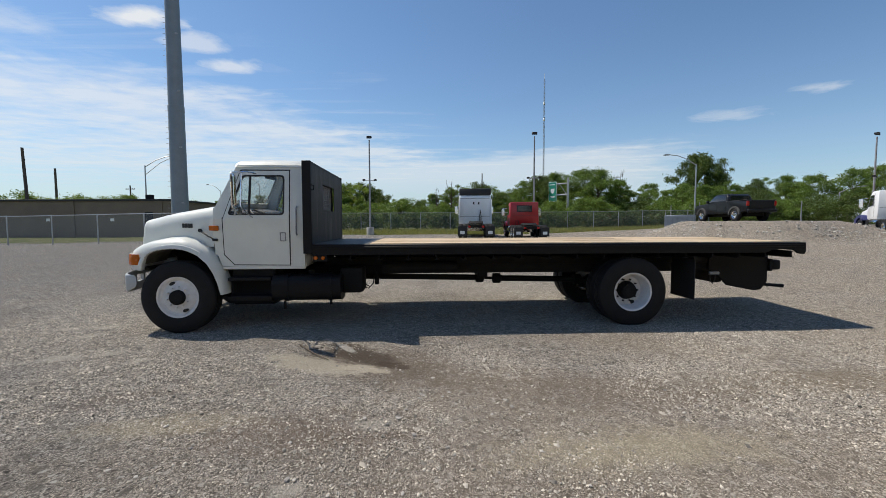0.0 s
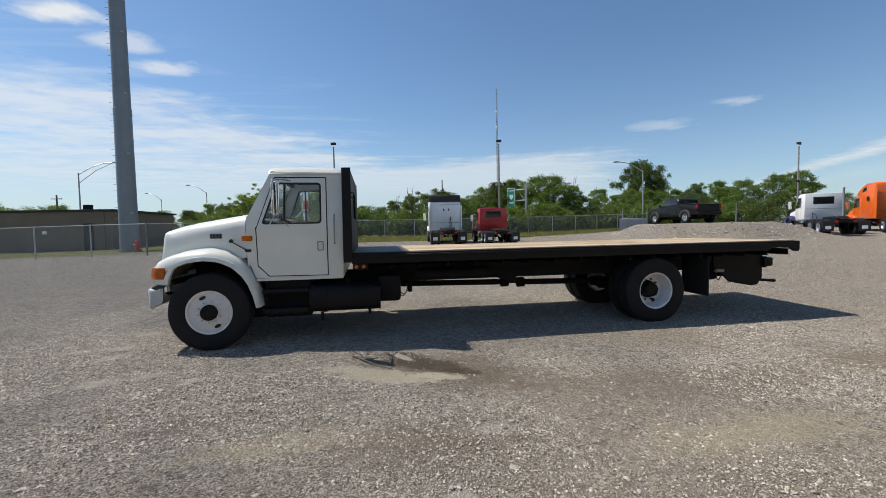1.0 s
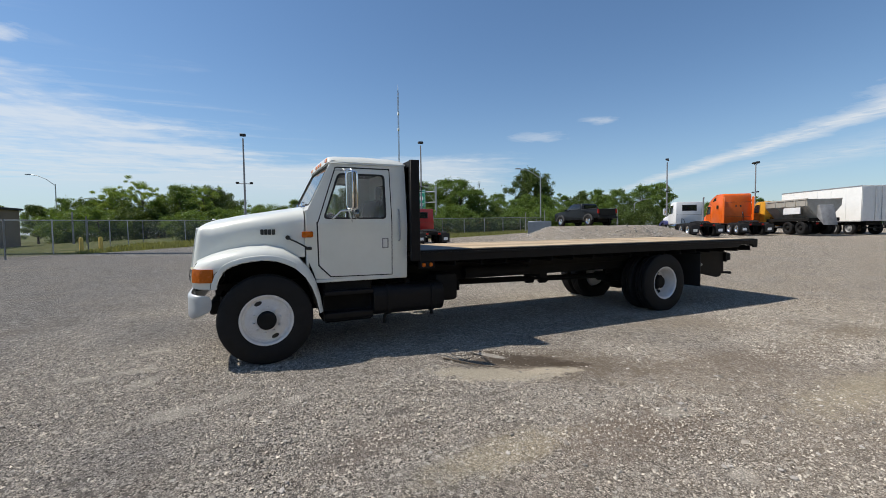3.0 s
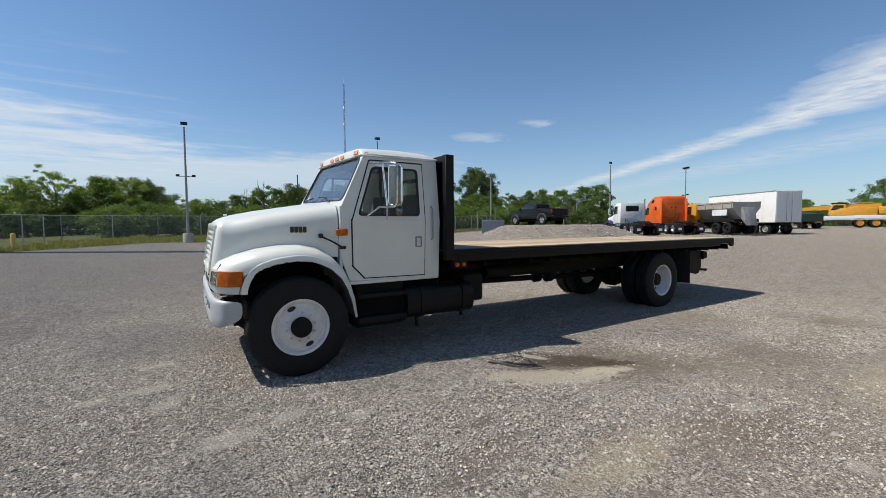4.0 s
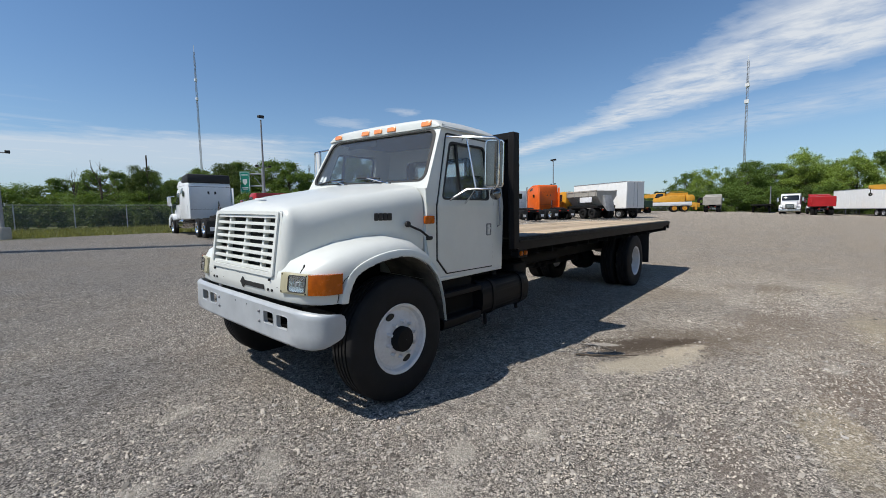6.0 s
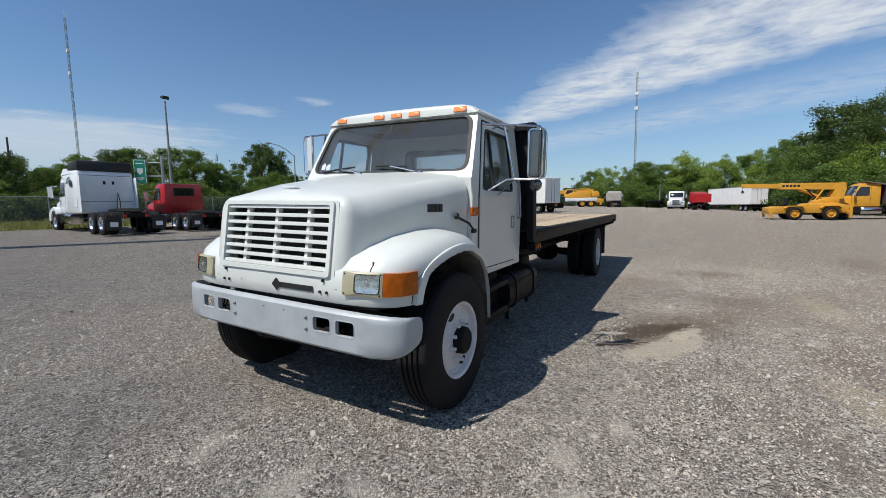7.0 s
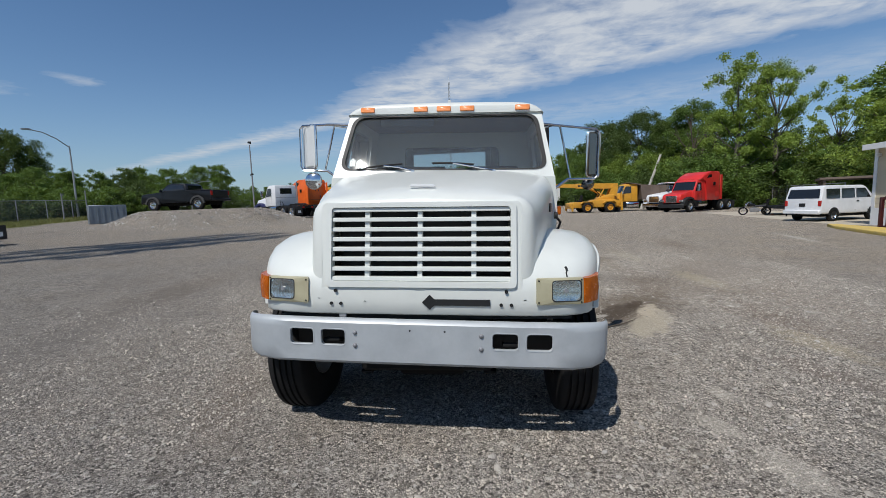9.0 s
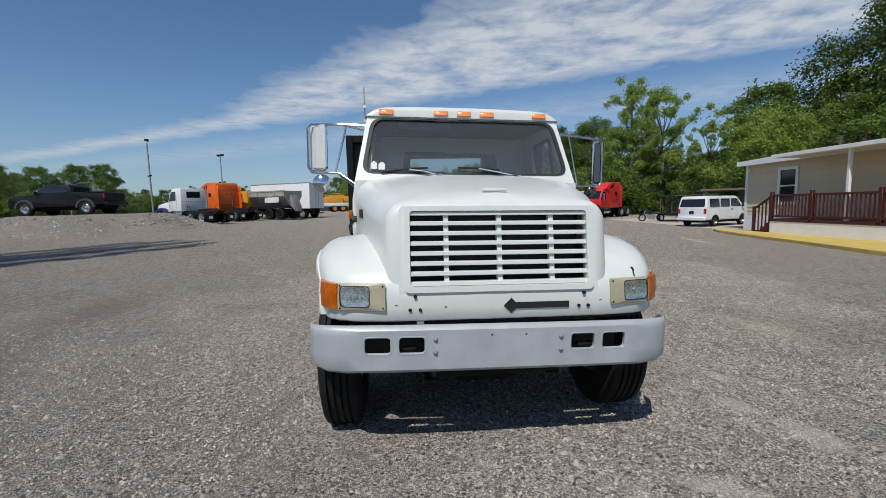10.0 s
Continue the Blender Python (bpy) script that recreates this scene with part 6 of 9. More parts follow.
        pts += [(0.22, h), (0.06, h - 0.05), (0.0, h - 0.20)]
        xpart("sleeper", t, paint, pts, 1.13, 0.09, tumble=0.035, z0=2.2)
        if high_roof:
            for s in (-1, 1):
                put = lambda p, q, d, s=s: (p, s * (1.13 * (1 - 0.035 * max(0, q - 2.2)) + d), q)
                bm = B()
                prism(bm, rounded([(c0 - 0.75, h - 0.52), (c0 - 0.05, h - 0.60), (c0 - 0.35, h - 0.30), (c0 - 0.75, h - 0.26)], 0.05, 3), 0.001, 0.008, put)
                part("roof_window", bm, M_TINT, t, smooth=False)
                bm = B()
                prism(bm, [(0.25, 1.25), (0.75, 1.25), (0.75, 1.75), (0.25, 1.75)], 0.001, 0.006, put)
                part("locker_door", bm, paint, t, smooth=False)
        if fairing:
            xpart("roof_fairing", t, fairing, [(0.02, h - 0.02), (c0 - 0.35, h - 0.02), (c0 - 0.6, h + 0.40), (0.1, h + 0.46)], 1.10, 0.08)
        for y in (-0.30, 0.05):
            bpart("rear_vent", t, M_SEAL, (-0.008, y, 2.34), (0.004, y + 0.10, 2.50), 0.004)
        for z in (1.5, 2.75):
            bpart("panel_seam", t, M_FLARE, (-0.006, -1.02, z), (0.004, 1.02, z + 0.018), 0.001)
        for s in (-1, 1):
            bpart("sleeper_window", t, M_TINT, (0.8, min(s * 1.148, s * 1.158), 2.25), (1.15, max(s * 1.148, s * 1.158), 2.55), 0.003)
            bpart("side_extender", t, paint, (-0.32, min(s * 1.10, s * 1.14), 1.0), (0.02, max(s * 1.10, s * 1.14), h - 0.3), 0.01)
        bm = B()
        tube(bm, [(-0.04, -0.36, 1.0), (-0.05, -0.36, 1.9), (-0.16, -0.36, 1.95)], 0.022, 6)
        part("hose_hanger", bm, M_CHROME, t, "bright hose hanger")
        for y in (-0.42, -0.30):
            bm = B()
            tube(bm, [(-0.16, -0.36, 1.93), (-0.18, y, 1.5), (-0.12, y, 1.1), (-0.3, y, 1.02)], 0.018, 6)
            part("air_line", bm, M_SEAL, t, "black air line")
    else:
        bpart("rear_window", t, M_TINT, (-0.006, -0.50, 2.08), (0.012, 0.50, 2.48), 0.004)
        bpart("window_frame", t, M_SEAL, (-0.004, -0.56, 2.03), (0.010, 0.56, 2.53), 0.004)
        bpart("rear_seam", t, M_FLARE, (-0.006, -0.95, 1.72), (0.004, 0.95, 1.738), 0.001)
        if flaps:
            for s in stacks:
                bm = B()
                tube(bm, [(-0.16, s * 0.98, 0.95), (-0.16, s * 0.98, 2.0), (-0.16, s * 0.98, 3.0), (-0.24, s * 0.98, 3.08)], 0.06, 10)
                part("exhaust_stack", bm, M_DULLSTEEL, t, "upright exhaust stack")
            bpart("sun_visor", t, M_PLASTIC, (c1 - 0.42, -0.95, top - 0.12), (c1 - 0.05, 0.95, top - 0.07), 0.01)
        bm = B()
        tube(bm, [(-0.03, 0.62, 1.05), (-0.12, 0.62, 1.45), (-0.12, 0.45, 1.30), (-0.2, 0.4, 1.02)], 0.02, 6)
        part("air_line", bm, M_SEAL, t)
    xpart("fifth_wheel", t, M_CHASSIS, [(-tail + 0.55, 1.0), (-tail + 2.1, 1.0), (-tail + 2.0, 1.12), (-tail + 1.0, 1.16), (-tail + 0.5, 1.02)], 0.45, 0.02)
    bpart("deck_plate", t, M_CHASSIS, (-0.9, -0.5, 0.98), (-0.15, 0.5, 1.02), 0.005)
    for k in range(3):
        bpart("cross_member", t, M_CHASSIS, (-tail + 0.1 + k * 1.1, -0.45, 0.75), (-tail + 0.2 + k * 1.1, 0.45, 0.93), 0.01)
    for k in range(3):
        bpart("roof_lamp", t, M_AMBER2, (c1 - 0.66, -0.3 + k * 0.27, top - 0.005), (c1 - 0.56, -0.24 + k * 0.27, top + 0.04), 0.008)
    return t


tractor(at(1.68, 28.3, 88) @ Matrix.Diagonal((0.97, 0.97, 0.97, 1)), "pale grey sleeper semi truck seen from behind, dark roof fairing", M_PALEGREY, 1.9, M_CHROME, True, fairing=M_PLASTIC, tail=3.3, tall=3.0)
tractor(at(4.95, 28.0, 89) @ Matrix.Diagonal((0.86, 0.92, 0.86, 1)), "dark red day cab truck parked beside the grey semi", M_RED, 0.0, M_CHROME, tail=3.3, stacks=())
tractor(at(27.3, 25.8, 61), "white day cab truck with dark blue fenders", M_WHITE2, 0.0, M_CHROME, chassis_paint=M_BLUE, tail=3.2, stacks=(-1,), hood_len=2.0)
tractor(at(32.5, 25.5, 58), "orange sleeper semi truck with high roof", M_ORANGE, 2.1, M_CHROME, True, tail=3.2)
tractor(at(35.7, -11.7, 128), "bright red sleeper semi truck facing the lot", M_RED2, 2.1, M_CHROME, True, chassis_paint=M_PLASTIC, tail=2.4)
tractor(at(39.9, -10.2, 131), "white day cab truck beside the red semi", M_WHITE2, 0.0, M_CHROME, tail=3.0)
tractor(at(73.0, 9.6, 183), "white sleeper semi truck far across the lot", M_WHITE2, 0.9, M_CHROME, False, tail=3.2)


def work_truck(m, label, paint, body, bed_mat, bed_len=5.0, hopper=False):
    """Cab-and-body truck: cab rear at x = 0, bed behind."""
    t = tractor(m, label, paint, 0.0, M_CHASSIS, hood_len=1.5, flaps=False, tail=bed_len + 0.1, category="dump truck")
    t.name = body
    L = -bed_len - 0.15
    if hopper:
        bm = B()
        rings = []
        for x in (-0.35, L):
            rings.append([(x, -0.45, 1.25), (x, 0.45, 1.25), (x, 1.2, 2.15), (x, 1.22, 2.65), (x, -1.22, 2.65), (x, -1.2, 2.15)])
        part("hopper", loft(bm, rings), bed_mat, t, "grey sloping spreader hopper", smooth=False)
        for s in (-1, 1):
            bpart("hopper_rim", t, bed_mat, (L, s * 1.22 - 0.04, 2.58), (-0.35, s * 1.22 + 0.04, 2.70), 0.01)
            for k in range(5):
                bm = B()
                x = -0.5 + (L + 0.65) * k / 4
                prism(bm, [(s * 0.5, 1.25), (s * 1.26, 2.15), (s * 1.26, 2.6), (s * 1.2, 2.6), (s * 1.2, 2.18), (s * 0.46, 1.3)], x - 0.04, x + 0.04, YZ)
                part("hopper_rib", bm, bed_mat, t, smooth=False)
            bpart("spreader_panel", t, M_WHITE2, (L + 0.7, min(s * 1.1, s * 1.2), 1.55), (L + 2.4, max(s * 1.1, s * 1.2), 2.05), 0.02, "white side panel")
        bpart("bed_frame", t, M_CHASSIS, (L, -1.1, 1.0), (-0.3, 1.1, 1.25), 0.02)
        xpart("chute", t, M_DULLSTEEL, [(L - 0.6, 0.7), (L, 1.3), (L, 2.2), (L - 0.2, 2.2)], 0.5, 0.02)
    else:
        bm = B()
        prism(bm, [(L, 1.15), (-0.35, 1.15), (-0.25, 2.65), (L - 0.05, 2.45)], -1.22, 1.22, XZ, 0.03)
        part("dump_bed", bm, bed_mat, t)
        for s in (-1, 1):
            for k in range(6):
                x = -0.5 + (L + 0.7) * k / 5
                bpart("bed_rib", t, bed_mat, (x - 0.05, s * 1.24 - 0.03, 1.15), (x + 0.05, s * 1.24 + 0.03, 2.42), 0.008)
        xpart("cab_shield", t, bed_mat, [(-0.3, 2.6), (0.9, 2.86), (0.9, 2.92), (-0.3, 2.72)], 1.15, 0.01)
    return t


work_truck(at(35.7, 24.3, 66), "yellow spreader truck with grey sloping hopper", M_YELLOW, "spreader_truck", M_GREY, 4.6, True)
work_truck(at(39.6, -6.3, 96), "yellow dump truck with brown covered bed", M_YELLOW, "dump_truck", M_BROWN, 4.6)
work_truck(at(59.0, 26.1, 35) @ Matrix.Diagonal((0.80, 0.80, 0.68, 1)), "dark green dump truck beside the crane", M_GREEN, "dump_truck", M_GREEN, 4.6)
work_truck(at(75.5, 19.8, 10), "grey dump truck beside the crane", M_GREY, "dump_truck", M_GREY, 4.6)
work_truck(at(74.0, 6.6, 8), "white truck with a red dump bed", M_WHITE2, "dump_truck", M_RED, 4.6)


def box_trailer(m, label, length, top, name="box_trailer", axles=2):
    """Rear at x = 0, nose towards +x."""
    t = thing(name, label, "trailer", m)
    bm = B()
    box(bm, (0, -1.27, 1.05), (length, 1.27, top), 0.02)
    part("box", bm, M_TRIM, t)
    for s in (-1, 1):
        bpart("door", t, M_TRIM, (-0.02, min(s * 0.02, s * 1.2), 1.12), (-0.004, max(s * 0.02, s * 1.2), top - 0.08), 0.004)
        bm = B()
        tube(bm, [(-0.04, s * 0.25, 1.15), (-0.04, s * 0.25, top - 0.1)], 0.018, 6)
        part("lock_rod", bm, M_STEEL, t)
        bpart("side_rail", t, M_STEEL, (0, s * 1.275 - 0.015, 1.0), (length, s * 1.275 + 0.015, 1.10), 0.004)
        bpart("top_rail", t, M_STEEL, (0, s * 1.275 - 0.012, top - 0.09), (length, s * 1.275 + 0.012, top - 0.0), 0.004)
        n = int(length / 1.2)
        for k in range(1, n):
            bpart("side_post", t, M_TRIM, (k * length / n - 0.025, s * 1.278 - 0.012, 1.1), (k * length / n + 0.025, s * 1.278 + 0.012, top - 0.1), 0.003)
        for k in range(axles):
            road_wheel(t, 1.1 + k * 1.25, s * 1.0, 0.50, 0.26, M_DULLSTEEL, s)
        bm = B()
        tube(bm, [(length - 2.2, s * 0.8, 1.05), (length - 2.2, s * 0.8, 0.06)], 0.06, 8)
        box(bm, (length - 2.35, s * 0.8 - 0.12, 0.0), (length - 2.05, s * 0.8 + 0.12, 0.05))
        part("landing_leg", bm, M_DULLSTEEL, t)
    bpart("axle_frame", t, M_CHASSIS, (0.3, -0.6, 0.75), (3.2, 0.6, 1.05), 0.02)
    bpart("bumper_bar", t, M_CHASSIS, (-0.02, -1.1, 0.5), (0.06, 1.1, 0.6), 0.01)
    return t


box_trailer(at(38.2, 18.9, 70), "white box trailer parked behind the spreader truck", 7.4, 3.75)
box_trailer(at(71.2, -1.2, 28), "long white box trailer in front of the trees", 11.5, 3.75)


def flat_trailer(m):
    t = thing("flatbed_trailer", "dark low flatbed trailer beside the white semi", "trailer", m)
    bpart("deck", t, M_CHASSIS, (0, -1.25, 1.1), (9, 1.25, 1.3), 0.02)
    for s in (-1, 1):
        bpart("beam", t, M_CHASSIS, (0.2, s * 0.5 - 0.06, 0.75), (8.5, s * 0.5 + 0.06, 1.1), 0.01)
        for k in (0, 1):
            road_wheel(t, 1.0 + k * 1.25, s * 1.0, 0.50, 0.26, M_DULLSTEEL, s)
    return t


flat_trailer(at(74.0, 13.2, 5))


def rough_crane(m, label, big=False):
    """Wheeled crane, nose towards +x, boom laid forward."""
    t = thing("mobile_crane", label, "crane", m)
    if big:
        xpart("carrier", t, M_WHITE2, [(-3.5, 1.02), (3.9, 1.02), (4.3, 1.15), (4.3, 1.55), (-3.5, 1.62)], 1.25, 0.04, "pale carrier deck")
        xs, r = (-2.5, -1.05, 3.05), 0.62
        for s in (-1, 1):
            for x in xs:
                bm = B()
                prism(bm, [(x - 0.78, 0.95), (x - 0.6, 1.30), (x + 0.6, 1.30), (x + 0.78, 0.95), (x + 0.70, 0.95), (x + 0.54, 1.22), (x - 0.54, 1.22), (x - 0.70, 0.95)], min(s * 0.8, s * 1.28), max(s * 0.8, s * 1.28), XZ)
                part("mudguard", bm, M_WHITE2, t, smooth=False)
            bpart("outrigger_leg", t, M_YELLOW, (-4.25, s * 1.15 - 0.12, 0.3), (-3.95, s * 1.15 + 0.12, 1.35), 0.02)
        xpart("rear_outrigger", t, M_YELLOW, [(-4.6, 0.75), (-3.3, 0.75), (-3.3, 1.55), (-4.6, 1.35)], 1.2, 0.04)
        xpart("front_outrigger", t, M_YELLOW, [(3.9, 0.6), (4.5, 0.6), (4.5, 1.0), (3.9, 1.0)], 1.2, 0.03)
        bm = lathe(B(), [(-0.15, 0.25), (-0.16, 0.55), (-0.1, 0.60), (0.1, 0.60), (0.16, 0.55), (0.15, 0.25)], 20, (-5.0, 0, 1.65))
        part("spare_tyre", bm, M_RUBBER, t)
        bpart("tyre_bracket", t, M_CHASSIS, (-5.0, -0.1, 1.0), (-4.5, 0.1, 1.2), 0.01)
        xpart("cab", t, M_YELLOW, [(0.3, 1.75), (1.9, 1.75), (2.0, 2.35), (1.6, 3.15), (0.3, 3.15)], 0.62, 0.05)
        xpart("cab_window", t, M_TINT, [(0.55, 2.35), (1.78, 2.35), (1.5, 3.0), (0.55, 3.0)], 0.628, 0.01)
        bpart("roof_guard", t, M_CHASSIS, (0.15, -0.66, 3.22), (1.75, 0.66, 3.34), 0.02)
        for x in (0.2, 1.6):
            bpart("guard_post", t, M_CHASSIS, (x, -0.6, 3.12), (x + 0.06, 0.6, 3.24), 0.0)
        xpart("turntable", t, M_YELLOW, [(-2.6, 1.62), (1.9, 1.62), (2.1, 1.95), (0.9, 2.55), (-0.6, 2.75), (-2.6, 2.6)], 1.0, 0.06)
        xpart("counterweight", t, M_YELLOW, [(-3.9, 1.75), (-2.7, 1.75), (-2.7, 2.75), (-3.6, 2.7), (-3.9, 2.4)], 1.15, 0.08)
        bm = B()
        prism(bm, [(-3.0, 2.62), (3.2, 2.35), (3.2, 2.95), (-3.0, 3.1)], -0.38, 0.38, XZ, 0.03)
        boom = part("boom", bm, M_YELLOW, t)
        bm = B()
        prism(bm, [(3.19, 2.42), (6.9, 2.22), (7.1, 2.3), (7.1, 2.62), (3.19, 2.88)], -0.29, 0.29, XZ, 0.02)
        part("boom_tip", bm, M_YELLOW, boom)
        bm = lathe(B(), [(-0.3, 0.06), (-0.3, 0.12), (0.3, 0.12), (0.3, 0.06)], 14, (5.2, 0, 2.58))
        part("hook_sheave", bm, M_CHASSIS, boom)
        bm = B()
        for y in (-0.9, 0.9):
            tube(bm, [(-2.3, y, 2.6), (-2.3, y, 3.25), (-0.5, y, 3.25), (-0.5, y, 2.7)], 0.03, 6)
        part("handrail", bm, M_YELLOW, t)
    else:
        xpart("carrier", t, M_YELLOW, [(-2.0, 0.55), (2.6, 0.50), (3.0, 0.62), (3.0, 0.98), (2.5, 1.08), (0.9, 1.05), (0.6, 1.28), (-1.2, 1.32), (-2.0, 1.1)], 0.85, 0.05)
        xs, r = (-0.85, 1.35), 0.50
        for s in (-1, 1):
            for x in xs:
                bm = B()
                prism(bm, [(x - 0.62, 0.95), (x - 0.45, 1.12), (x + 0.45, 1.12), (x + 0.62, 0.95), (x + 0.60, 0.90), (x + 0.42, 1.06), (x - 0.42, 1.06), (x - 0.60, 0.90)], min(s * 0.8, s * 1.2), max(s * 0.8, s * 1.2), XZ)
                part("mudguard", bm, M_YELLOW, t, smooth=False)
        xpart("operator_seat", t, M_CHASSIS, [(1.55, 1.05), (2.05, 1.05), (2.05, 1.2), (1.75, 1.25), (1.68, 1.75), (1.55, 1.75)], 0.26, 0.03)
        bm = B()
        tube(bm, [(2.3, 0, 1.0), (2.15, 0, 1.55)], 0.035, 6)
        lathe(bm, [(-0.02, 0.16), (0.0, 0.19), (0.02, 0.16)], 14, (2.12, 0, 1.58))
        part("steering_column", bm, M_CHASSIS, t)
        xpart("turret", t, M_YELLOW, [(-1.5, 1.25), (0.2, 1.25), (0.1, 1.5), (-0.9, 1.75), (-1.5, 1.75)], 0.5, 0.04)
        for s in (-1, 1):
            bm = B()
            prism(bm, [(-1.75, 1.6), (-1.0, 1.5), (-0.9, 1.7), (-1.3, 2.45), (-1.5, 2.85), (-1.85, 2.85), (-1.9, 2.3)], min(s * 0.30, s * 0.36), max(s * 0.30, s * 0.36), XZ, 0.01)
            part("mast_plate", bm, M_YELLOW, t, smooth=False)
        bm = B()
        prism(bm, [(-1.75, 2.30), (2.2, 2.44), (2.2, 2.92), (-1.75, 2.84)], -0.26, 0.26, XZ, 0.02)
        boom = part("boom", bm, M_YELLOW, t, "long yellow telescopic boom")
        bm = B()
        prism(bm, [(2.19, 2.50), (4.5, 2.62), (4.7, 2.70), (4.7, 2.92), (4.4, 2.95), (2.19, 2.88)], -0.19, 0.19, XZ, 0.015)
        part("boom_tip", bm, M_YELLOW, boom)
        for s in (-1, 1):
            for k in range(5):
                bpart("boom_bar", boom, M_BLACKPAINT, (0.9 + k * 0.24, min(s * 0.262, s * 0.266), 2.60), (1.08 + k * 0.24, max(s * 0.262, s * 0.266), 2.76), 0.001)
        for s in (-1, 1):
            bm = B()
            tube(bm, [(-0.9, s * 0.2, 1.5), (0.9, s * 0.2, 2.44)], 0.085, 10)
            part("lift_ram", bm, M_YELLOW, t)
            bm = B()
            tube(bm, [(0.1, s * 0.42, 1.3), (-0.5, s * 0.42, 2.35)], 0.055, 8)
            part("brace", bm, M_YELLOW, t)
            bm = B()
            tube(bm, [(-0.4, s * 0.45, 1.3), (0.5, s * 0.36, 2.4)], 0.04, 8)
            part("brace", bm, M_CHASSIS, t)
        bm = B()
        tube(bm, [(4.6, 0, 2.72), (4.6, 0, 2.35)], 0.02, 6)
        lathe(bm, [(-0.10, 0.04), (-0.05, 0.11), (0.05, 0.11), (0.10, 0.04)], 12, (4.6, 0, 2.28))
        part("hook_block", bm, M_CHASSIS, t)
        for x in (-1.95, 2.85):
            bpart("outrigger", t, M_YELLOW, (x - 0.11, -1.25, 0.45), (x + 0.11, 1.25, 0.66), 0.02)
            for s in (-1, 1):
                bpart("outrigger_leg", t, M_YELLOW, (x - 0.09, s * 1.2 - 0.09, 0.18), (x + 0.09, s * 1.2 + 0.09, 1.0), 0.02)
    for s in (-1, 1):
        for x in xs:
            road_wheel(t, x, s * 1.0, r, 0.42, M_YELLOW, s)
    return t


rough_crane(at(37.4, -2.3, 98), "small yellow wheeled crane with long boom")
rough_crane(at(69.5, 25.2, 112), "large yellow truck crane on a pale carrier", True)


def pickup(m):
    t = thing("pickup_truck", "dark charcoal pickup truck with flared arches on the gravel mound", "pickup truck", m)
    body = [(-2.75, 0.62), (-1.95, 0.55), (1.35, 0.52), (2.55, 0.55), (2.68, 0.80), (2.62, 1.08), (2.35, 1.16), (1.25, 1.24), (0.9, 1.28), (-0.75, 1.30), (-2.75, 1.30)]
    bm = B()
    put = lambda p, q, d: (p, d * (1 - 0.06 * max(0, q - 1.0) - 0.10 * max(0, abs(p) - 2.2)), q)
    prism(bm, body, -0.94, 0.94, put, 0.05, 3)
    part("body", bm, M_CHARCOAL, t)
    xpart("cabin", t, M_CHARCOAL, [(-0.85, 1.25), (1.30, 1.25), (0.62, 1.76), (0.25, 1.82), (-0.62, 1.80), (-0.80, 1.60)], 0.84, 0.05, tumble=0.28, z0=1.28)
    xpart("side_glass", t, M_TINT, [(-0.68, 1.34), (1.02, 1.34), (0.52, 1.71), (-0.60, 1.72)], 0.850, 0.01, tumble=0.27, z0=1.28)
    xpart("windscreen", t, M_TINT, [(1.22, 1.30), (1.30, 1.27), (0.66, 1.76), (0.60, 1.74)], 0.72, 0.004, tumble=0.2, z0=1.28)
    bpart("rear_glass", t, M_TINT, (-0.83, -0.62, 1.36), (-0.79, 0.62, 1.68), 0.01)
    bpart("bed_floor", t, M_PLASTIC, (-2.68, -0.72, 1.301), (-0.90, 0.72, 1.306), 0.001)
    for s in (-1, 1):
        bpart("bed_rail", t, M_PLASTIC, (-2.74, s * 0.86 - 0.06, 1.30), (-0.86, s * 0.86 + 0.06, 1.335), 0.01)
        for x in (-1.72, 1.72):
            bm = B()
            pts = [(x + 0.56 * math.cos(a), 0.42 + 0.54 * math.sin(a)) for a in np.linspace(0.05, math.pi - 0.05, 12)]
            pts += [(x + 0.45 * math.cos(a), 0.42 + 0.44 * math.sin(a)) for a in np.linspace(math.pi - 0.05, 0.05, 12)]
            prism(bm, pts, min(s * 0.88, s * 1.0), max(s * 0.88, s * 1.0), XZ, 0.008)
            part("arch_flare", bm, M_FLARE, t, "dull grey flared wheel arch")
            road_wheel(t, x, s * 0.84, 0.41, 0.27, M_CHROME, s)
        bpart("tail_lamp", t, M_REDLENS, (-2.77, min(s * 0.74, s * 0.90), 0.95), (-2.70, max(s * 0.74, s * 0.90), 1.25), 0.02)
        bpart("headlamp", t, M_HEADLAMP, (2.50, min(s * 0.55, s * 0.88), 0.85), (2.62, max(s * 0.55, s * 0.88), 1.02), 0.02)
        bpart("door_mirror", t, M_CHARCOAL, (0.90, min(s * 0.92, s * 1.1), 1.25), (1.02, max(s * 0.92, s * 1.1), 1.42), 0.03)
        put2 = lambda p, q, d, s=s: (p, s * (0.94 * (1 - 0.06 * max(0, q - 1.0)) + d), q)
        for x in (1.02, 0.08, -0.82):
            part("door_seam", prism(B(), [(x, 0.62), (x + 0.012, 0.62), (x + 0.012, 1.27), (x, 1.27)], 0.0, 0.003, put2), M_SEAL, t, smooth=False)
    bpart("tailgate", t, M_CHARCOAL, (-2.775, -0.76, 0.80), (-2.745, 0.76, 1.29), 0.015)
    bpart("rear_bumper", t, M_CHARCOAL, (-2.88, -0.88, 0.55), (-2.72, 0.88, 0.76), 0.04)
    bpart("front_bumper", t, M_CHARCOAL, (2.50, -0.88, 0.48), (2.74, 0.88, 0.76), 0.06)
    bpart("underbody", t, M_CHASSIS, (-2.3, -0.5, 0.32), (2.2, 0.5, 0.6), 0.03)
    return t


pickup(Matrix.Translation((19.02, 28.65, 1.63)) @ pose(0, 0, 0, 0, 0, 90))


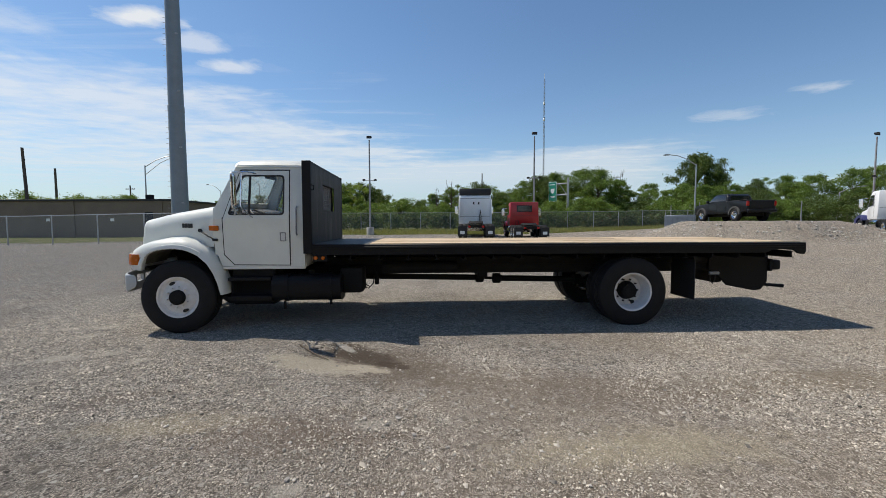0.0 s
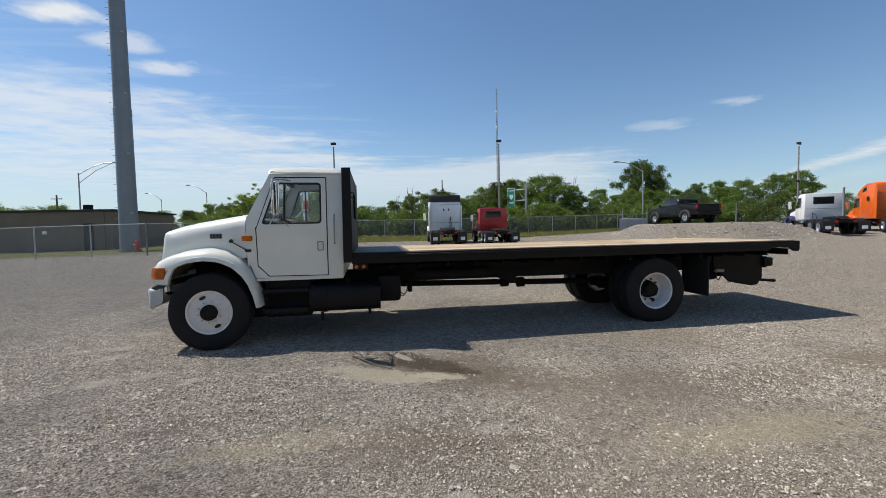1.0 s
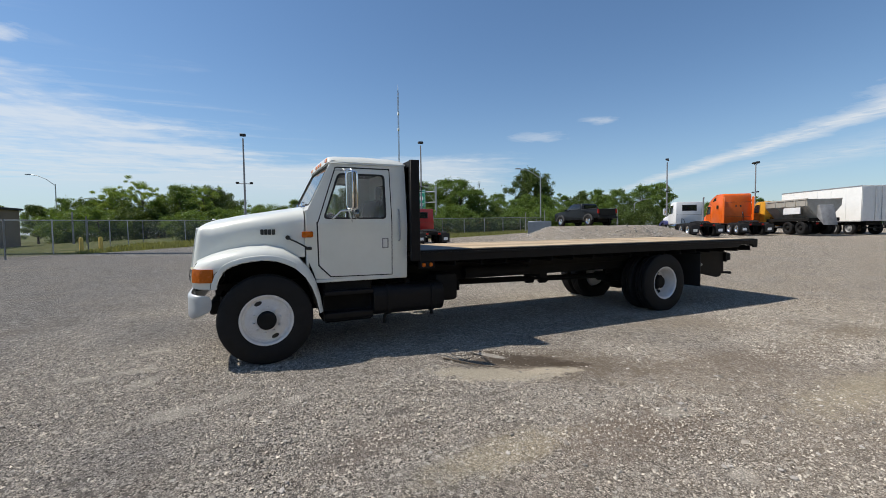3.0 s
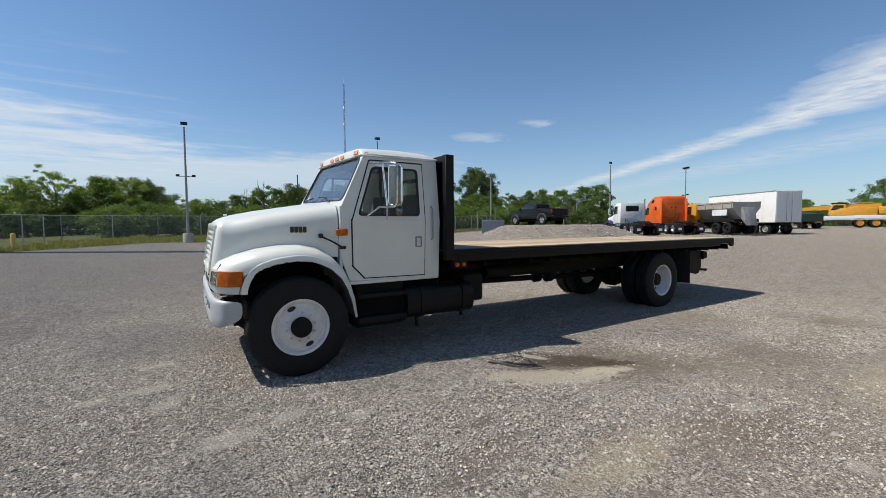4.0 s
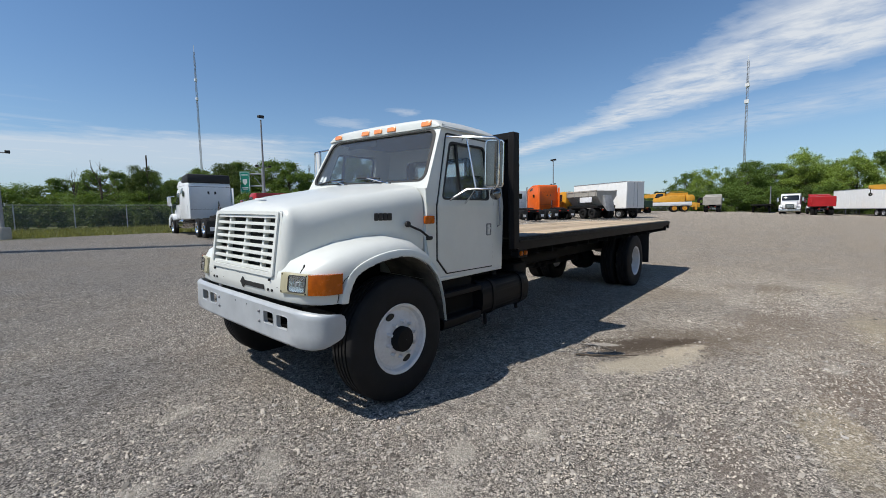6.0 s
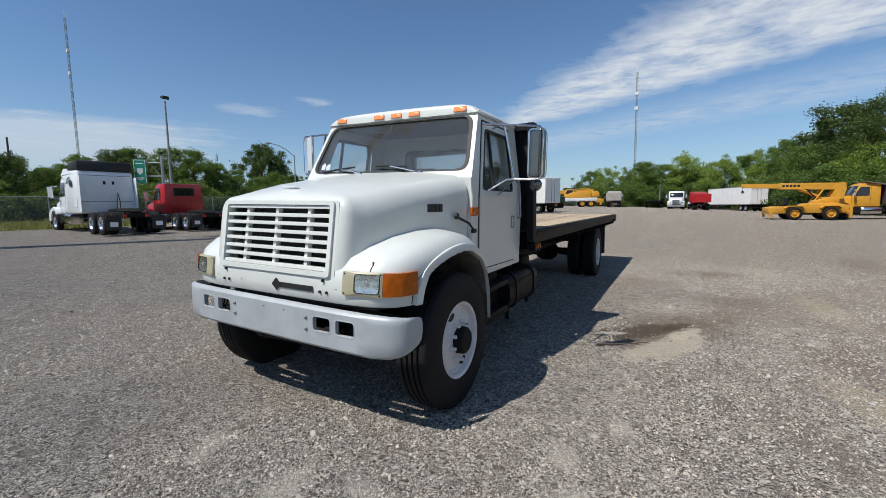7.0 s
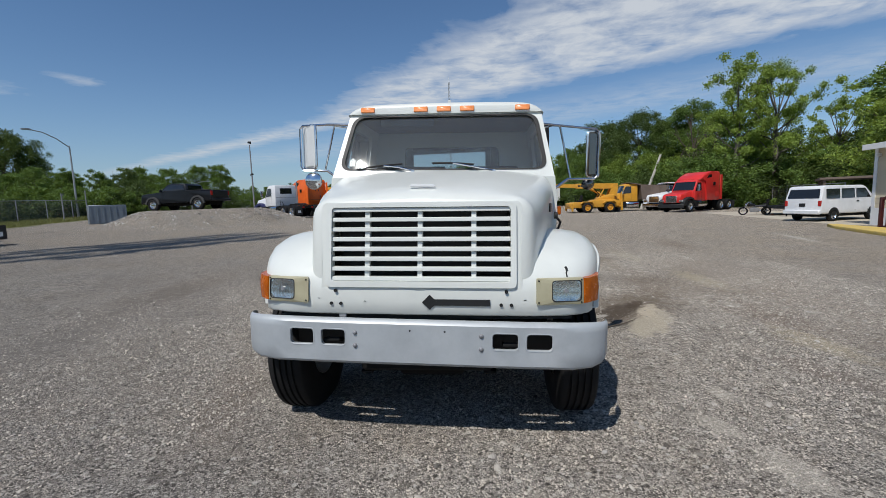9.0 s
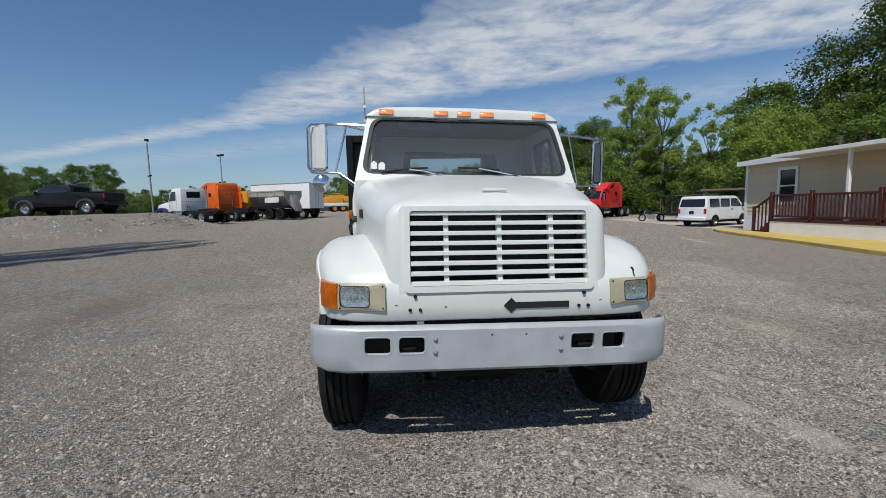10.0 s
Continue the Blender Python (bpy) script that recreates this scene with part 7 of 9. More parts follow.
def van(m):
    t = thing("passenger_van", "white passenger van with dark windows parked by the house", "van", m)
    prof = [(-2.35, 0.42), (2.2, 0.40), (2.40, 0.55), (2.42, 0.90), (2.2, 1.05), (1.55, 1.16), (0.95, 1.80), (0.70, 1.88), (-2.0, 1.90), (-2.22, 1.84), (-2.40, 1.2), (-2.42, 0.6)]
    bm = B()
    put = lambda p, q, d: (p, d * (1 - 0.10 * max(0, q - 1.0)), q)
    prism(bm, prof, -0.97, 0.97, put, 0.06, 3)
    part("body", bm, M_WHITE2, t)
    for s in (-1, 1):
        sp = lambda p, q, d, s=s: (p, s * (0.97 * (1 - 0.10 * max(0, q - 1.0)) + d), q)
        for a, b, c in ((-2.05, -1.05, 0), (-0.93, 0.05, 0), (0.17, 1.0, 1)):
            pts = rounded([(a, 1.22), (b + (0.28 if c else 0), 1.22), (b - (0.12 if c else 0), 1.72), (a, 1.72)], 0.04, 3)
            part("side_window", prism(B(), pts, -0.004, 0.006, sp), M_TINT, t, smooth=False)
        for x in (-1.48, 1.45):
            bm = B()
            pts = [(x + 0.40 * math.cos(a), 0.35 + 0.40 * math.sin(a)) for a in np.linspace(0, math.pi, 12)]
            prism(bm, pts, -0.10, 0.004, sp)
            part("wheel_well", bm, M_SEAL, t, smooth=False)
            road_wheel(t, x, s * 0.87, 0.34, 0.22, M_CHROME, s)
        for x in (0.10, 1.05):
            part("door_seam", prism(B(), [(x, 0.5), (x + 0.012, 0.5), (x + 0.012, 1.76), (x, 1.76)], 0.0, 0.004, sp), M_SEAL, t, smooth=False)
        bm = B()
        prism(bm, [(0.18, 1.02), (0.34, 1.02), (0.34, 1.08), (0.18, 1.08)], 0.0, 0.02, sp)
        part("door_handle", bm, M_SEAL, t, smooth=False)
        bpart("tail_lamp", t, M_REDLENS, (-2.43, min(s * 0.78, s * 0.94), 0.82), (-2.34, max(s * 0.78, s * 0.94), 1.12), 0.015)
        bpart("door_mirror", t, M_SEAL, (1.3, min(s * 0.95, s * 1.15), 1.2), (1.4, max(s * 0.95, s * 1.15), 1.38), 0.03)
    bm = B()
    rp = lambda p, q, d: (-2.40 + (q - 1.2) * 0.28 - d, p, q)
    prism(bm, rounded([(-0.82, 1.24), (0.82, 1.24), (0.76, 1.72), (-0.76, 1.72)], 0.05, 3), -0.01, 0.012, rp)
    part("rear_window", bm, M_TINT, t, smooth=False)
    bpart("rear_bumper", t, M_WHITE2, (-2.55, -0.95, 0.40), (-2.36, 0.95, 0.62), 0.04)
    bpart("rear_plate", t, M_PLASTIC, (-2.435, -0.16, 0.80), (-2.42, 0.16, 0.98), 0.004)
    bpart("front_bumper", t, M_WHITE2, (2.36, -0.93, 0.38), (2.52, 0.93, 0.62), 0.04)
    bpart("underbody", t, M_CHASSIS, (-2.1, -0.7, 0.25), (2.0, 0.7, 0.45), 0.03)
    return t


van(at(17.50, -10.05, -66) @ Matrix.Diagonal((0.89, 0.89, 0.92, 1)))


def motorcycle(m):
    t = thing("motorcycle", "black motorcycle with chrome wheels beside the trailer", "motorcycle", m)
    for x in (-0.72, 0.75):
        w = thing("wheel", "", "")
        w.parent = t
        w.matrix_basis = Matrix.Translation((x, 0, 0.32))
        part("tyre", tyre_mesh(0.32, 0.13, 0.23, 1, 24), M_RUBBER, w)
        bm = lathe(B(), [(-0.04, 0.235), (0.04, 0.235), (0.03, 0.215), (-0.03, 0.215), (-0.04, 0.235)], 24)
        lathe(bm, [(-0.06, 0.001), (-0.06, 0.045), (0.06, 0.045), (0.06, 0.001)], 12)
        for k in range(8):
            a = k * math.pi / 4
            tube(bm, [(0, 0, 0), (0.22 * math.cos(a), 0, 0.22 * math.sin(a))], 0.006, 4)
        part("spokes", bm, M_CHROME, w)
    xpart("engine", t, M_DULLSTEEL, [(-0.3, 0.25), (0.3, 0.25), (0.35, 0.55), (0.0, 0.62), (-0.3, 0.5)], 0.17, 0.04)
    xpart("tank", t, M_CHARCOAL, [(-0.05, 0.68), (0.42, 0.72), (0.45, 0.85), (0.25, 0.94), (0.0, 0.86)], 0.14, 0.05)
    xpart("saddle", t, M_SEAT, [(-0.75, 0.70), (-0.05, 0.66), (0.0, 0.76), (-0.35, 0.74), (-0.75, 0.82)], 0.14, 0.04)
    xpart("rear_fender", t, M_CHARCOAL, [(-1.05, 0.45), (-0.95, 0.65), (-0.6, 0.74), (-0.4, 0.62), (-0.7, 0.66), (-0.95, 0.5)], 0.08, 0.01)
    for s in (-1, 1):
        bm = B()
        tube(bm, [(0.75, s * 0.09, 0.32), (0.45, s * 0.09, 1.0)], 0.022, 8)
        part("fork", bm, M_CHROME, t)
        bm = B()
        tube(bm, [(0.44, 0, 1.0), (0.40, s * 0.2, 1.06), (0.22, s * 0.38, 1.02)], 0.014, 6)
        part("handlebar", bm, M_CHROME, t)
    bm = B()
    lathe(bm, [(0.50, 0.001), (0.53, 0.07), (0.62, 0.085), (0.64, 0.001)], 14, (0, 0, 0.85), "x")
    part("headlamp", bm, M_CHROME, t)
    bm = B()
    tube(bm, [(0.1, -0.2, 0.3), (-0.9, -0.2, 0.32)], 0.04, 8)
    part("exhaust_pipe", bm, M_CHROME, t)
    bm = B()
    tube(bm, [(-0.1, -0.12, 0.3), (-0.15, -0.32, 0.0)], 0.012, 6)
    part("kickstand", bm, M_CHROME, t)
    return t


motorcycle(at(24.4, -9.95, 66) @ pose(0, 0, 0, -8, 0, 0) @ Matrix.Diagonal((0.85, 0.85, 0.85, 1)))


def utility_trailer(m):
    t = thing("utility_trailer", "black low utility trailer with side rails", "trailer", m)
    bpart("deck", t, M_BLACK, (-1.8, -1.0, 0.48), (1.8, 1.0, 0.60), 0.01)
    for s in (-1, 1):
        bpart("top_rail", t, M_BLACK, (-1.8, s * 1.0 - 0.03, 0.98), (1.8, s * 1.0 + 0.03, 1.04), 0.006)
        bpart("side_panel", t, M_BLACK, (-1.78, s * 0.995 - 0.01, 0.6), (1.78, s * 0.995 + 0.01, 0.96), 0.003)
        for k in range(4):
            bpart("post", t, M_BLACK, (-1.8 + k * 1.18, s * 1.0 - 0.03, 0.6), (-1.74 + k * 1.18, s * 1.0 + 0.03, 1.0), 0.004)
        road_wheel(t, -0.1, s * 1.15, 0.34, 0.2, M_CHROME, s)
        bpart("mudguard", t, M_BLACK, (-0.5, min(s * 1.02, s * 1.28), 0.72), (0.3, max(s * 1.02, s * 1.28), 0.76), 0.01)
    bm = B()
    tube(bm, [(1.8, -0.7, 0.5), (3.0, 0, 0.5)], 0.04, 6)
    tube(bm, [(1.8, 0.7, 0.5), (3.0, 0, 0.5)], 0.04, 6)
    tube(bm, [(2.8, 0, 0.5), (2.8, 0, 0.0)], 0.03, 6)
    part("drawbar", bm, M_BLACK, t)
    return t


utility_trailer(at(23.9, -11.6, 150))

# ---------------------------------------------------------------- house with a porch


def build_house():
    h = thing("house", "beige single-storey house with white eaves and a dark red porch rail", "house", at(-0.4, 0.5, 0, 0.0))
    x0, x1, y0, y1, zt = -9.0, 14.0, -13.6, -9.4, 3.2
    bpart("wall", h, M_SIDING, (x0, y0, 0.0), (x1, y1, zt), 0.0)
    first = None
    n = 13
    for k in range(n):
        z = 0.75 + k * 0.19
        if first is None:
            bm = B()
            prism(bm, [(y1 + 0.004, 0), (y1 + 0.022, 0.0), (y1 + 0.008, 0.186), (y1 + 0.004, 0.186)], x0, x1, YZ)
            board = first = part("siding_board", bm, M_SIDING, h, smooth=False)
        else:
            board = share(first, h)
        board.location.z = z
    bpart("skirting", h, M_TRIM, (x0 - 0.03, y0 - 0.03, -0.1), (x1 + 0.03, y1 + 0.035, 0.74), 0.01, "white skirting board")
    bpart("corner_board", h, M_TRIM, (x1 - 0.14, y1 - 0.02, 0.7), (x1 + 0.03, y1 + 0.04, zt), 0.01)
    bpart("roof", h, M_WHITE2, (x0 - 0.3, y0 - 0.3, zt), (x1 + 0.06, y1 + 0.45, zt + 0.16), 0.02, "white low roof edge")
    bpart("fascia", h, M_TRIM, (x0 - 0.3, y1 + 0.452, zt - 0.06), (x1 + 0.06, y1 + 0.50, zt + 0.17), 0.01)
    bm = B()
    prism(bm, [(y1 + 0.45, zt + 0.16), (-11.5, zt + 0.55), (y0 - 0.3, zt + 0.16)], x0 - 0.3, x1 + 0.06, YZ)
    part("roof_slope", bm, M_GREY, h, smooth=False)
    for a, b, z0, z1 in ((11.0, 12.05, 1.25, 2.92), (4.2, 5.4, 1.35, 2.95)):
        w = part("window", holed(B(), [(a, z0), (b, z0), (b, z1), (a, z1)], [(a + 0.13, z0 + 0.13), (b - 0.13, z0 + 0.13), (b - 0.13, z1 - 0.13), (a + 0.13, z1 - 0.13)], lambda p, q, d: (p, d, q), y1 + 0.02, y1 + 0.07), M_TRIM, h,
                 "white framed window", smooth=False)
        bpart("pane", w, M_TINT, (a + 0.12, y1 + 0.024, z0 + 0.12), (b - 0.12, y1 + 0.034, z1 - 0.12), 0.0)
        bpart("sash_bar", w, M_TRIM, (a + 0.12, y1 + 0.036, (z0 + z1) / 2 - 0.03), (b - 0.12, y1 + 0.06, (z0 + z1) / 2 + 0.03), 0.004)
    # porch
    px1, py1 = 10.47, -7.70
    bpart("porch_deck", h, M_RAIL, (x0, y1 + 0.04, 0.60), (px1, py1, 0.70), 0.01)
    bpart("porch_skirt", h, M_TRIM, (x0, py1 - 0.06, -0.05), (px1 - 0.02, py1 - 0.02, 0.60), 0.005, "white porch skirting")
    for x in (7.35, 4.3, 1.3):
        bpart("porch_post", h, M_TRIM, (x - 0.05, py1 - 0.18, 0.70), (x + 0.05, py1 - 0.08, zt), 0.008)
    bpart("porch_roof", h, M_TRIM, (x0, y1 + 0.5, zt - 0.02), (10.4, py1 + 0.1, zt + 0.12), 0.01)
    rail = part("porch_rail", box(B(), (x0, py1 - 0.10, 1.62), (px1, py1 - 0.02, 1.70), 0.01), M_RAIL, h, "dark red wooden porch rail")
    bpart("bottom_rail", rail, M_RAIL, (x0, py1 - 0.09, 0.78), (px1, py1 - 0.03, 0.85), 0.006)
    bal = None
    x = px1 - 0.15
    while x > -3:
        if bal is None:
            bal = bpart("baluster", rail, M_RAIL, (-0.02, py1 - 0.08, 0.85), (0.02, py1 - 0.04, 1.62), 0.004)
            bal.matrix_basis = Matrix.Translation((x, 0, 0))
        else:
            share(bal, rail, Matrix.Translation((x, 0, 0)))
        x -= 0.145
    for x in (px1 - 0.05, 8.6, 6.2, 3.8):
        bpart("newel", rail, M_RAIL, (x - 0.06, py1 - 0.12, 0.62), (x + 0.06, py1, 1.82), 0.01)
    # steps at the end, with their own rail
    for k in range(3):
        bpart("step", h, M_RAIL, (px1 + 0.02 + k * 0.28, y1 + 0.10, 0.0), (px1 + 0.30 + k * 0.28, py1 - 0.1, 0.52 - k * 0.17), 0.006)
    bm = B()
    prism(bm, [(px1, 1.70), (px1 + 0.95, 1.15), (px1 + 0.95, 1.07), (px1, 1.62)], py1 - 0.14, py1 - 0.08, XZ)
    sr = part("stair_rail", bm, M_RAIL, h, smooth=False)
    for k in range(5):
        xx = px1 + 0.12 + k * 0.19
        bpart("baluster", sr, M_RAIL, (xx - 0.02, py1 - 0.13, 0.45 - k * 0.1), (xx + 0.02, py1 - 0.09, 1.6 - 0.55 * (xx - px1)), 0.0)
    bpart("newel", sr, M_RAIL, (px1 + 0.90, py1 - 0.16, 0.0), (px1 + 1.0, py1 - 0.06, 1.22), 0.006)
    bpart("wall_lamp", h, M_TRIM, (x1 - 0.35, y1 + 0.03, 2.85), (x1 - 0.2, y1 + 0.2, 2.98), 0.03)
    return h


build_house()
bm = B()
prism(bm, [(13.2, -7.0), (12.0, -6.45), (8.0, -5.52), (3.7, -4.66), (-9, -2.8), (-9, -7.22), (13.0, -7.22)], -0.05, 0.13, XY, 0.02)
solo("kerb_apron", bm, M_KERB, "worn yellow painted concrete apron along the porch", "kerb", kind="structure")
bm = B()
prism(bm, [(13.6, -7.9), (30, -9.0), (30, -14.5), (13.6, -13.0)], -0.08, 0.022, XY)
solo("parking_pad", bm, M_PAD, "pale packed earth parking pad", "pavement", kind="structure")
sh = thing("shed", "low open brown shed behind the van", "shed", at(24.5, -15.5, -30))
bpart("roof", sh, M_BROWN, (-3.0, -1.6, 2.15), (3.0, 1.6, 2.28), 0.01)
bpart("back_wall", sh, M_BROWN, (-2.9, -1.5, 0), (2.9, -1.4, 2.15), 0.0)
for x in (-2.8, 0, 2.8):
    bpart("post", sh, M_BROWN, (x - 0.06, 1.3, 0), (x + 0.06, 1.42, 2.15), 0.005)

# ---------------------------------------------------------------- poles, lamps, masts, sign


def flood_lamp(x, y, top, double=False, turn=0):
    g = gz(x, y)
    t = thing("flood_light_pole", "tall grey floodlight pole with a square head and two side lamps", "light pole", Matrix.Translation((x, y, g)) @ pose(0, 0, 0, 0, 0, turn), group="floodlight poles")
    H = top - g
    bm = B()
    tube(bm, [(0, 0, 0.0), (0, 0, H * 0.5), (0, 0, H - 0.2)], 0.085, 10, 0.05)
    part("pole", bm, M_DULLSTEEL, t)
    bm = B()
    lathe(bm, [(-0.15, 0.30), (0.55, 0.30), (0.60, 0.27), (0.60, 0.001)], 18, axis="z")
    part("base", bm, M_CONC, t, "round bare concrete base")
    for s in ((-1, 1) if double else (0,)):
        bm = B()
        xx = s * 0.32
        prism(bm, [(-0.15, -0.11), (0.15, -0.02), (0.15, 0.11), (-0.15, 0.11)], xx - 0.19, xx + 0.19, lambda p, q, d: (d, p, H + q), 0.02)
        part("lamp_head", bm, M_PLASTIC, t, "dark square floodlight head")
        if s:
            bm = B()
            tube(bm, [(0, 0, H - 0.25), (xx, 0, H - 0.1)], 0.03, 6)
            part("head_arm", bm, M_DULLSTEEL, t)
    z = H * 0.56
    bm = B()
    tube(bm, [(-0.45, 0, z), (0.45, 0, z)], 0.025, 6)
    part("cross_arm", bm, M_DULLSTEEL, t)
    for s in (-1, 1):
        bm = B()
        box(bm, (s * 0.45 - 0.10, -0.10, z - 0.02), (s * 0.45 + 0.10, 0.10, z + 0.12), 0.02)
        part("side_lamp", bm, M_PLASTIC, t)
    return t


flood_lamp(-6.4, 33.3, 8.33)
flood_lamp(6.52, 32.8, 8.45)
flood_lamp(31.45, 31.7, 8.05, turn=40)
flood_lamp(43.3, 31.1, 8.15, True, 60)


def street_lamp(x, y, top, ax, ay, truss=False):
    g = gz(x, y)
    t = thing("street_lamp", "grey road lamp with a long curved arm", "street lamp", Matrix.Translation((x, y, g)), group="road lamps")
    H = top - g
    bm = B()
    tube(bm, [(0, 0, 0), (0, 0, H * 0.5), (0, 0, H * 0.86)], 0.10, 8, 0.06)
    part("pole", bm, M_STEEL, t)
    bm = B()
    tube(bm, [(0, 0, H * 0.84), (ax * 0.35, ay * 0.35, H * 0.93), (ax * 0.7, ay * 0.7, H * 0.985), (ax, ay, H)], 0.045, 6)
    if truss:
        tube(bm, [(0, 0, H * 0.74), (ax * 0.5, ay * 0.5, H * 0.90), (ax, ay, H)], 0.035, 6)
    part("arm", bm, M_STEEL, t)
    bm = B()
    d = Vector((ax, ay, 0)).normalized()
    n = Vector((-d.y, d.x, 0))
    c = Vector((ax, ay, H))
    rings = []
    for k, (w, hh) in enumerate(((0.06, 0.05), (0.15, 0.10), (0.17, 0.09), (0.08, 0.05))):
        p = c + d * (k * 0.25 - 0.1)
        rings.append([tuple(p + n * w + Vector((0, 0, hh))), tuple(p - n * w + Vector((0, 0, hh))), tuple(p - n * w - Vector((0, 0, 0.05))), tuple(p + n * w - Vector((0, 0, 0.05)))])
    part("lamp_head", loft(bm, rings), M_STEEL, t)
    return t


street_lamp(-36.7, 50.0, 9.9, 2.9, 1.2, True)
street_lamp(-34.8, 76.0, 10.1, -3.0, 0.6)
street_lamp(-51.6, 93.4, 10.4, -2.9, 0.6)
street_lamp(28.4, 49.1, 9.5, -2.7, 0.75)
street_lamp(25.2, 70.5, 9.2, 2.6, 0.4)
street_lamp(47.5, 52.0, 5.9, 2.2, -0.6)
street_lamp(80.0, -4.8, 4.8, -1.6, 0.2)
street_lamp(78.0, -8.8, 6.2, -1.8, 0.2)


def post(x, y, top, r=0.07, mtl=M_UTILITY, name="plain_post", label="plain weathered timber post", lean=(0, 0), cross=False):
    g = gz(x, y)
    bm = B()
    H = top - g
    tube(bm, [(0, 0, -0.1), (lean[0] * 0.5, lean[1] * 0.5, H * 0.5), (lean[0], lean[1], H)], r, 8, r * 0.7)
    if cross:
        box(bm, (-0.9, -0.05, H - 0.75), (0.9, 0.05, H - 0.63))
        for xx in (-0.8, -0.4, 0.4, 0.8):
            tube(bm, [(xx, 0, H - 0.63), (xx, 0, H - 0.5)], 0.03, 6)
    return solo(name, bm, mtl, label, "pole", Matrix.Translation((x, y, g)), group="poles")


post(4.4, 58.0, 8.4, 0.10)
post(0.2, 57.0, 4.9, 0.07)
post(-43.0, 42.0, 9.3, 0.17, lean=(-0.35, 0), name="utility_pole", label="dark timber utility pole leaning slightly")
post(-52.0, 54.5, 8.9, 0.17, name="utility_pole", label="dark timber utility pole")
post(-61.0, 79.0, 8.9, 0.17, name="utility_pole", label="timber utility pole with a crossarm", cross=True)
for x, y, tp in ((20.5, 57, 4.6), (23.0, 44, 3.4), (28.0, 47.5, 3.9), (33.5, 40.5, 3.6), (29.5, 52, 3.8)):
    post(x, y, tp, 0.06, M_DULLSTEEL, "fence_post", "plain grey metal post")
post(-20.5, 44.0, 3.4, 0.08, M_DULLSTEEL, "fence_post", "plain grey metal post")
post(-19.2, 43.0, 3.0, 0.08, M_DULLSTEEL, "fence_post", "plain grey metal post")
post(46.5, -9.0, 6.3, 0.17, M_PALEBARK, "dead_trunk", "pale bare leaning tree trunk", lean=(0.1, -2.1))
post(13.9, -13.9, 4.6, 0.13, name="utility_pole", label="timber utility pole beside the house")
post(82.0, 13.0, 5.0, 0.10, M_DULLSTEEL, "fence_post", "plain grey metal post")


def monopole():
    g = gz(-19.5, 29.9)
    t = thing("steel_monopole", "very tall blue-grey tapered steel mast with climbing pegs", "mast", Matrix.Translation((-19.5, 29.9, g)) @ Matrix.Diagonal((1.12, 1.12, 1.0, 1)))
    bm = B()
    prof = [(0.0, 0.58), (0.12, 0.58), (0.121, 0.50), (9.0, 0.455), (9.02, 0.47), (9.4, 0.465), (9.42, 0.44), (20, 0.385), (20.02, 0.40), (20.4, 0.395), (34, 0.31), (46, 0.24), (46, 0.001)]
    lathe(bm, prof, 18, axis="z")
    part("shaft", bm, M_MONOPOLE, t, smooth=30)
    k = 0
    peg = None
    while k < 60:
        z = 1.8 + k * 0.38
        r = 0.5 - z * 0.0055
        a = radians(205 if k % 2 else 195)
        bm = B()
        tube(bm, [(r * math.cos(a), r * math.sin(a), z), ((r + 0.16) * math.cos(a), (r + 0.16) * math.sin(a), z)], 0.012, 5)
        part("climbing_peg", bm, M_STEEL, t)
        k += 1
    bm = B()
    for zc in (37.0, 40.6, 44.2):
        for r in (0.9, 1.7):
            pts = [(r * math.cos(a), r * math.sin(a), zc) for a in np.linspace(0, 2 * math.pi, 13)]
            tube(bm, pts, 0.05, 5)
        for k in range(9):
            a = k * math.pi / 4.5 + zc
            box(bm, (1.7 * math.cos(a) - 0.16, 1.7 * math.sin(a) - 0.16, zc - 1.2), (1.7 * math.cos(a) + 0.16, 1.7 * math.sin(a) + 0.16, zc + 1.3))
            tube(bm, [(0.2 * math.cos(a), 0.2 * math.sin(a), zc), (1.7 * math.cos(a), 1.7 * math.sin(a), zc)], 0.05, 5)
    part("antenna_crown", bm, M_STEEL, t, smooth=False)
    bm = B()
    for z in (2.5, 6.4, 10.3, 14.2):
        box(bm, (0.38, -0.44, z), (0.52, -0.36, z + 0.10), 0.01)
    part("cable_clamp", bm, M_STEEL, t)
    return t


monopole()


def lattice(x, y, top, w, label):
    t = thing("radio_mast", label, "mast", Matrix.Translation((x, y, 1.0)))
    legs = [(w * math.cos(a), w * math.sin(a)) for a in (0.3, 2.4, 4.5)]
    for lx, ly in legs:
        bm = B()
        tube(bm, [(lx, ly, 0), (lx * 0.8, ly * 0.8, top)], w * 0.22, 5, w * 0.16)
        part("leg", bm, M_DULLSTEEL, t)
    bm = B()
    n = int(top / (w * 4))
    for k in range(n):
        z0, z1 = top * k / n, top * (k + 1) / n
        for i in range(3):
            a, b = legs[i], legs[(i + 1) % 3]
            tube(bm, [(a[0], a[1], z0), (b[0], b[1], z1)], w * 0.10, 4)
    tagged(part("bracing", bm, M_DULLSTEEL, t, smooth=False), kind="stuff")
    bm = B()
    tube(bm, [(0, 0, top), (0, 0, top * 1.04)], w * 0.2, 5)
    part("antenna", bm, M_WHITE2, t)
    for zz in (0.72, 0.83):
        bpart("antenna_panel", t, M_WHITE2, (-w, -w * 1.6, top * zz), (w, w * 1.6, top * zz + w * 3))
    return t


lattice(23.3, 105.5, 36.0, 0.20, "thin grey lattice radio mast beyond the trees")
lattice(243.0, 42.0, 70.0, 0.55, "tall thin lattice radio mast far off")


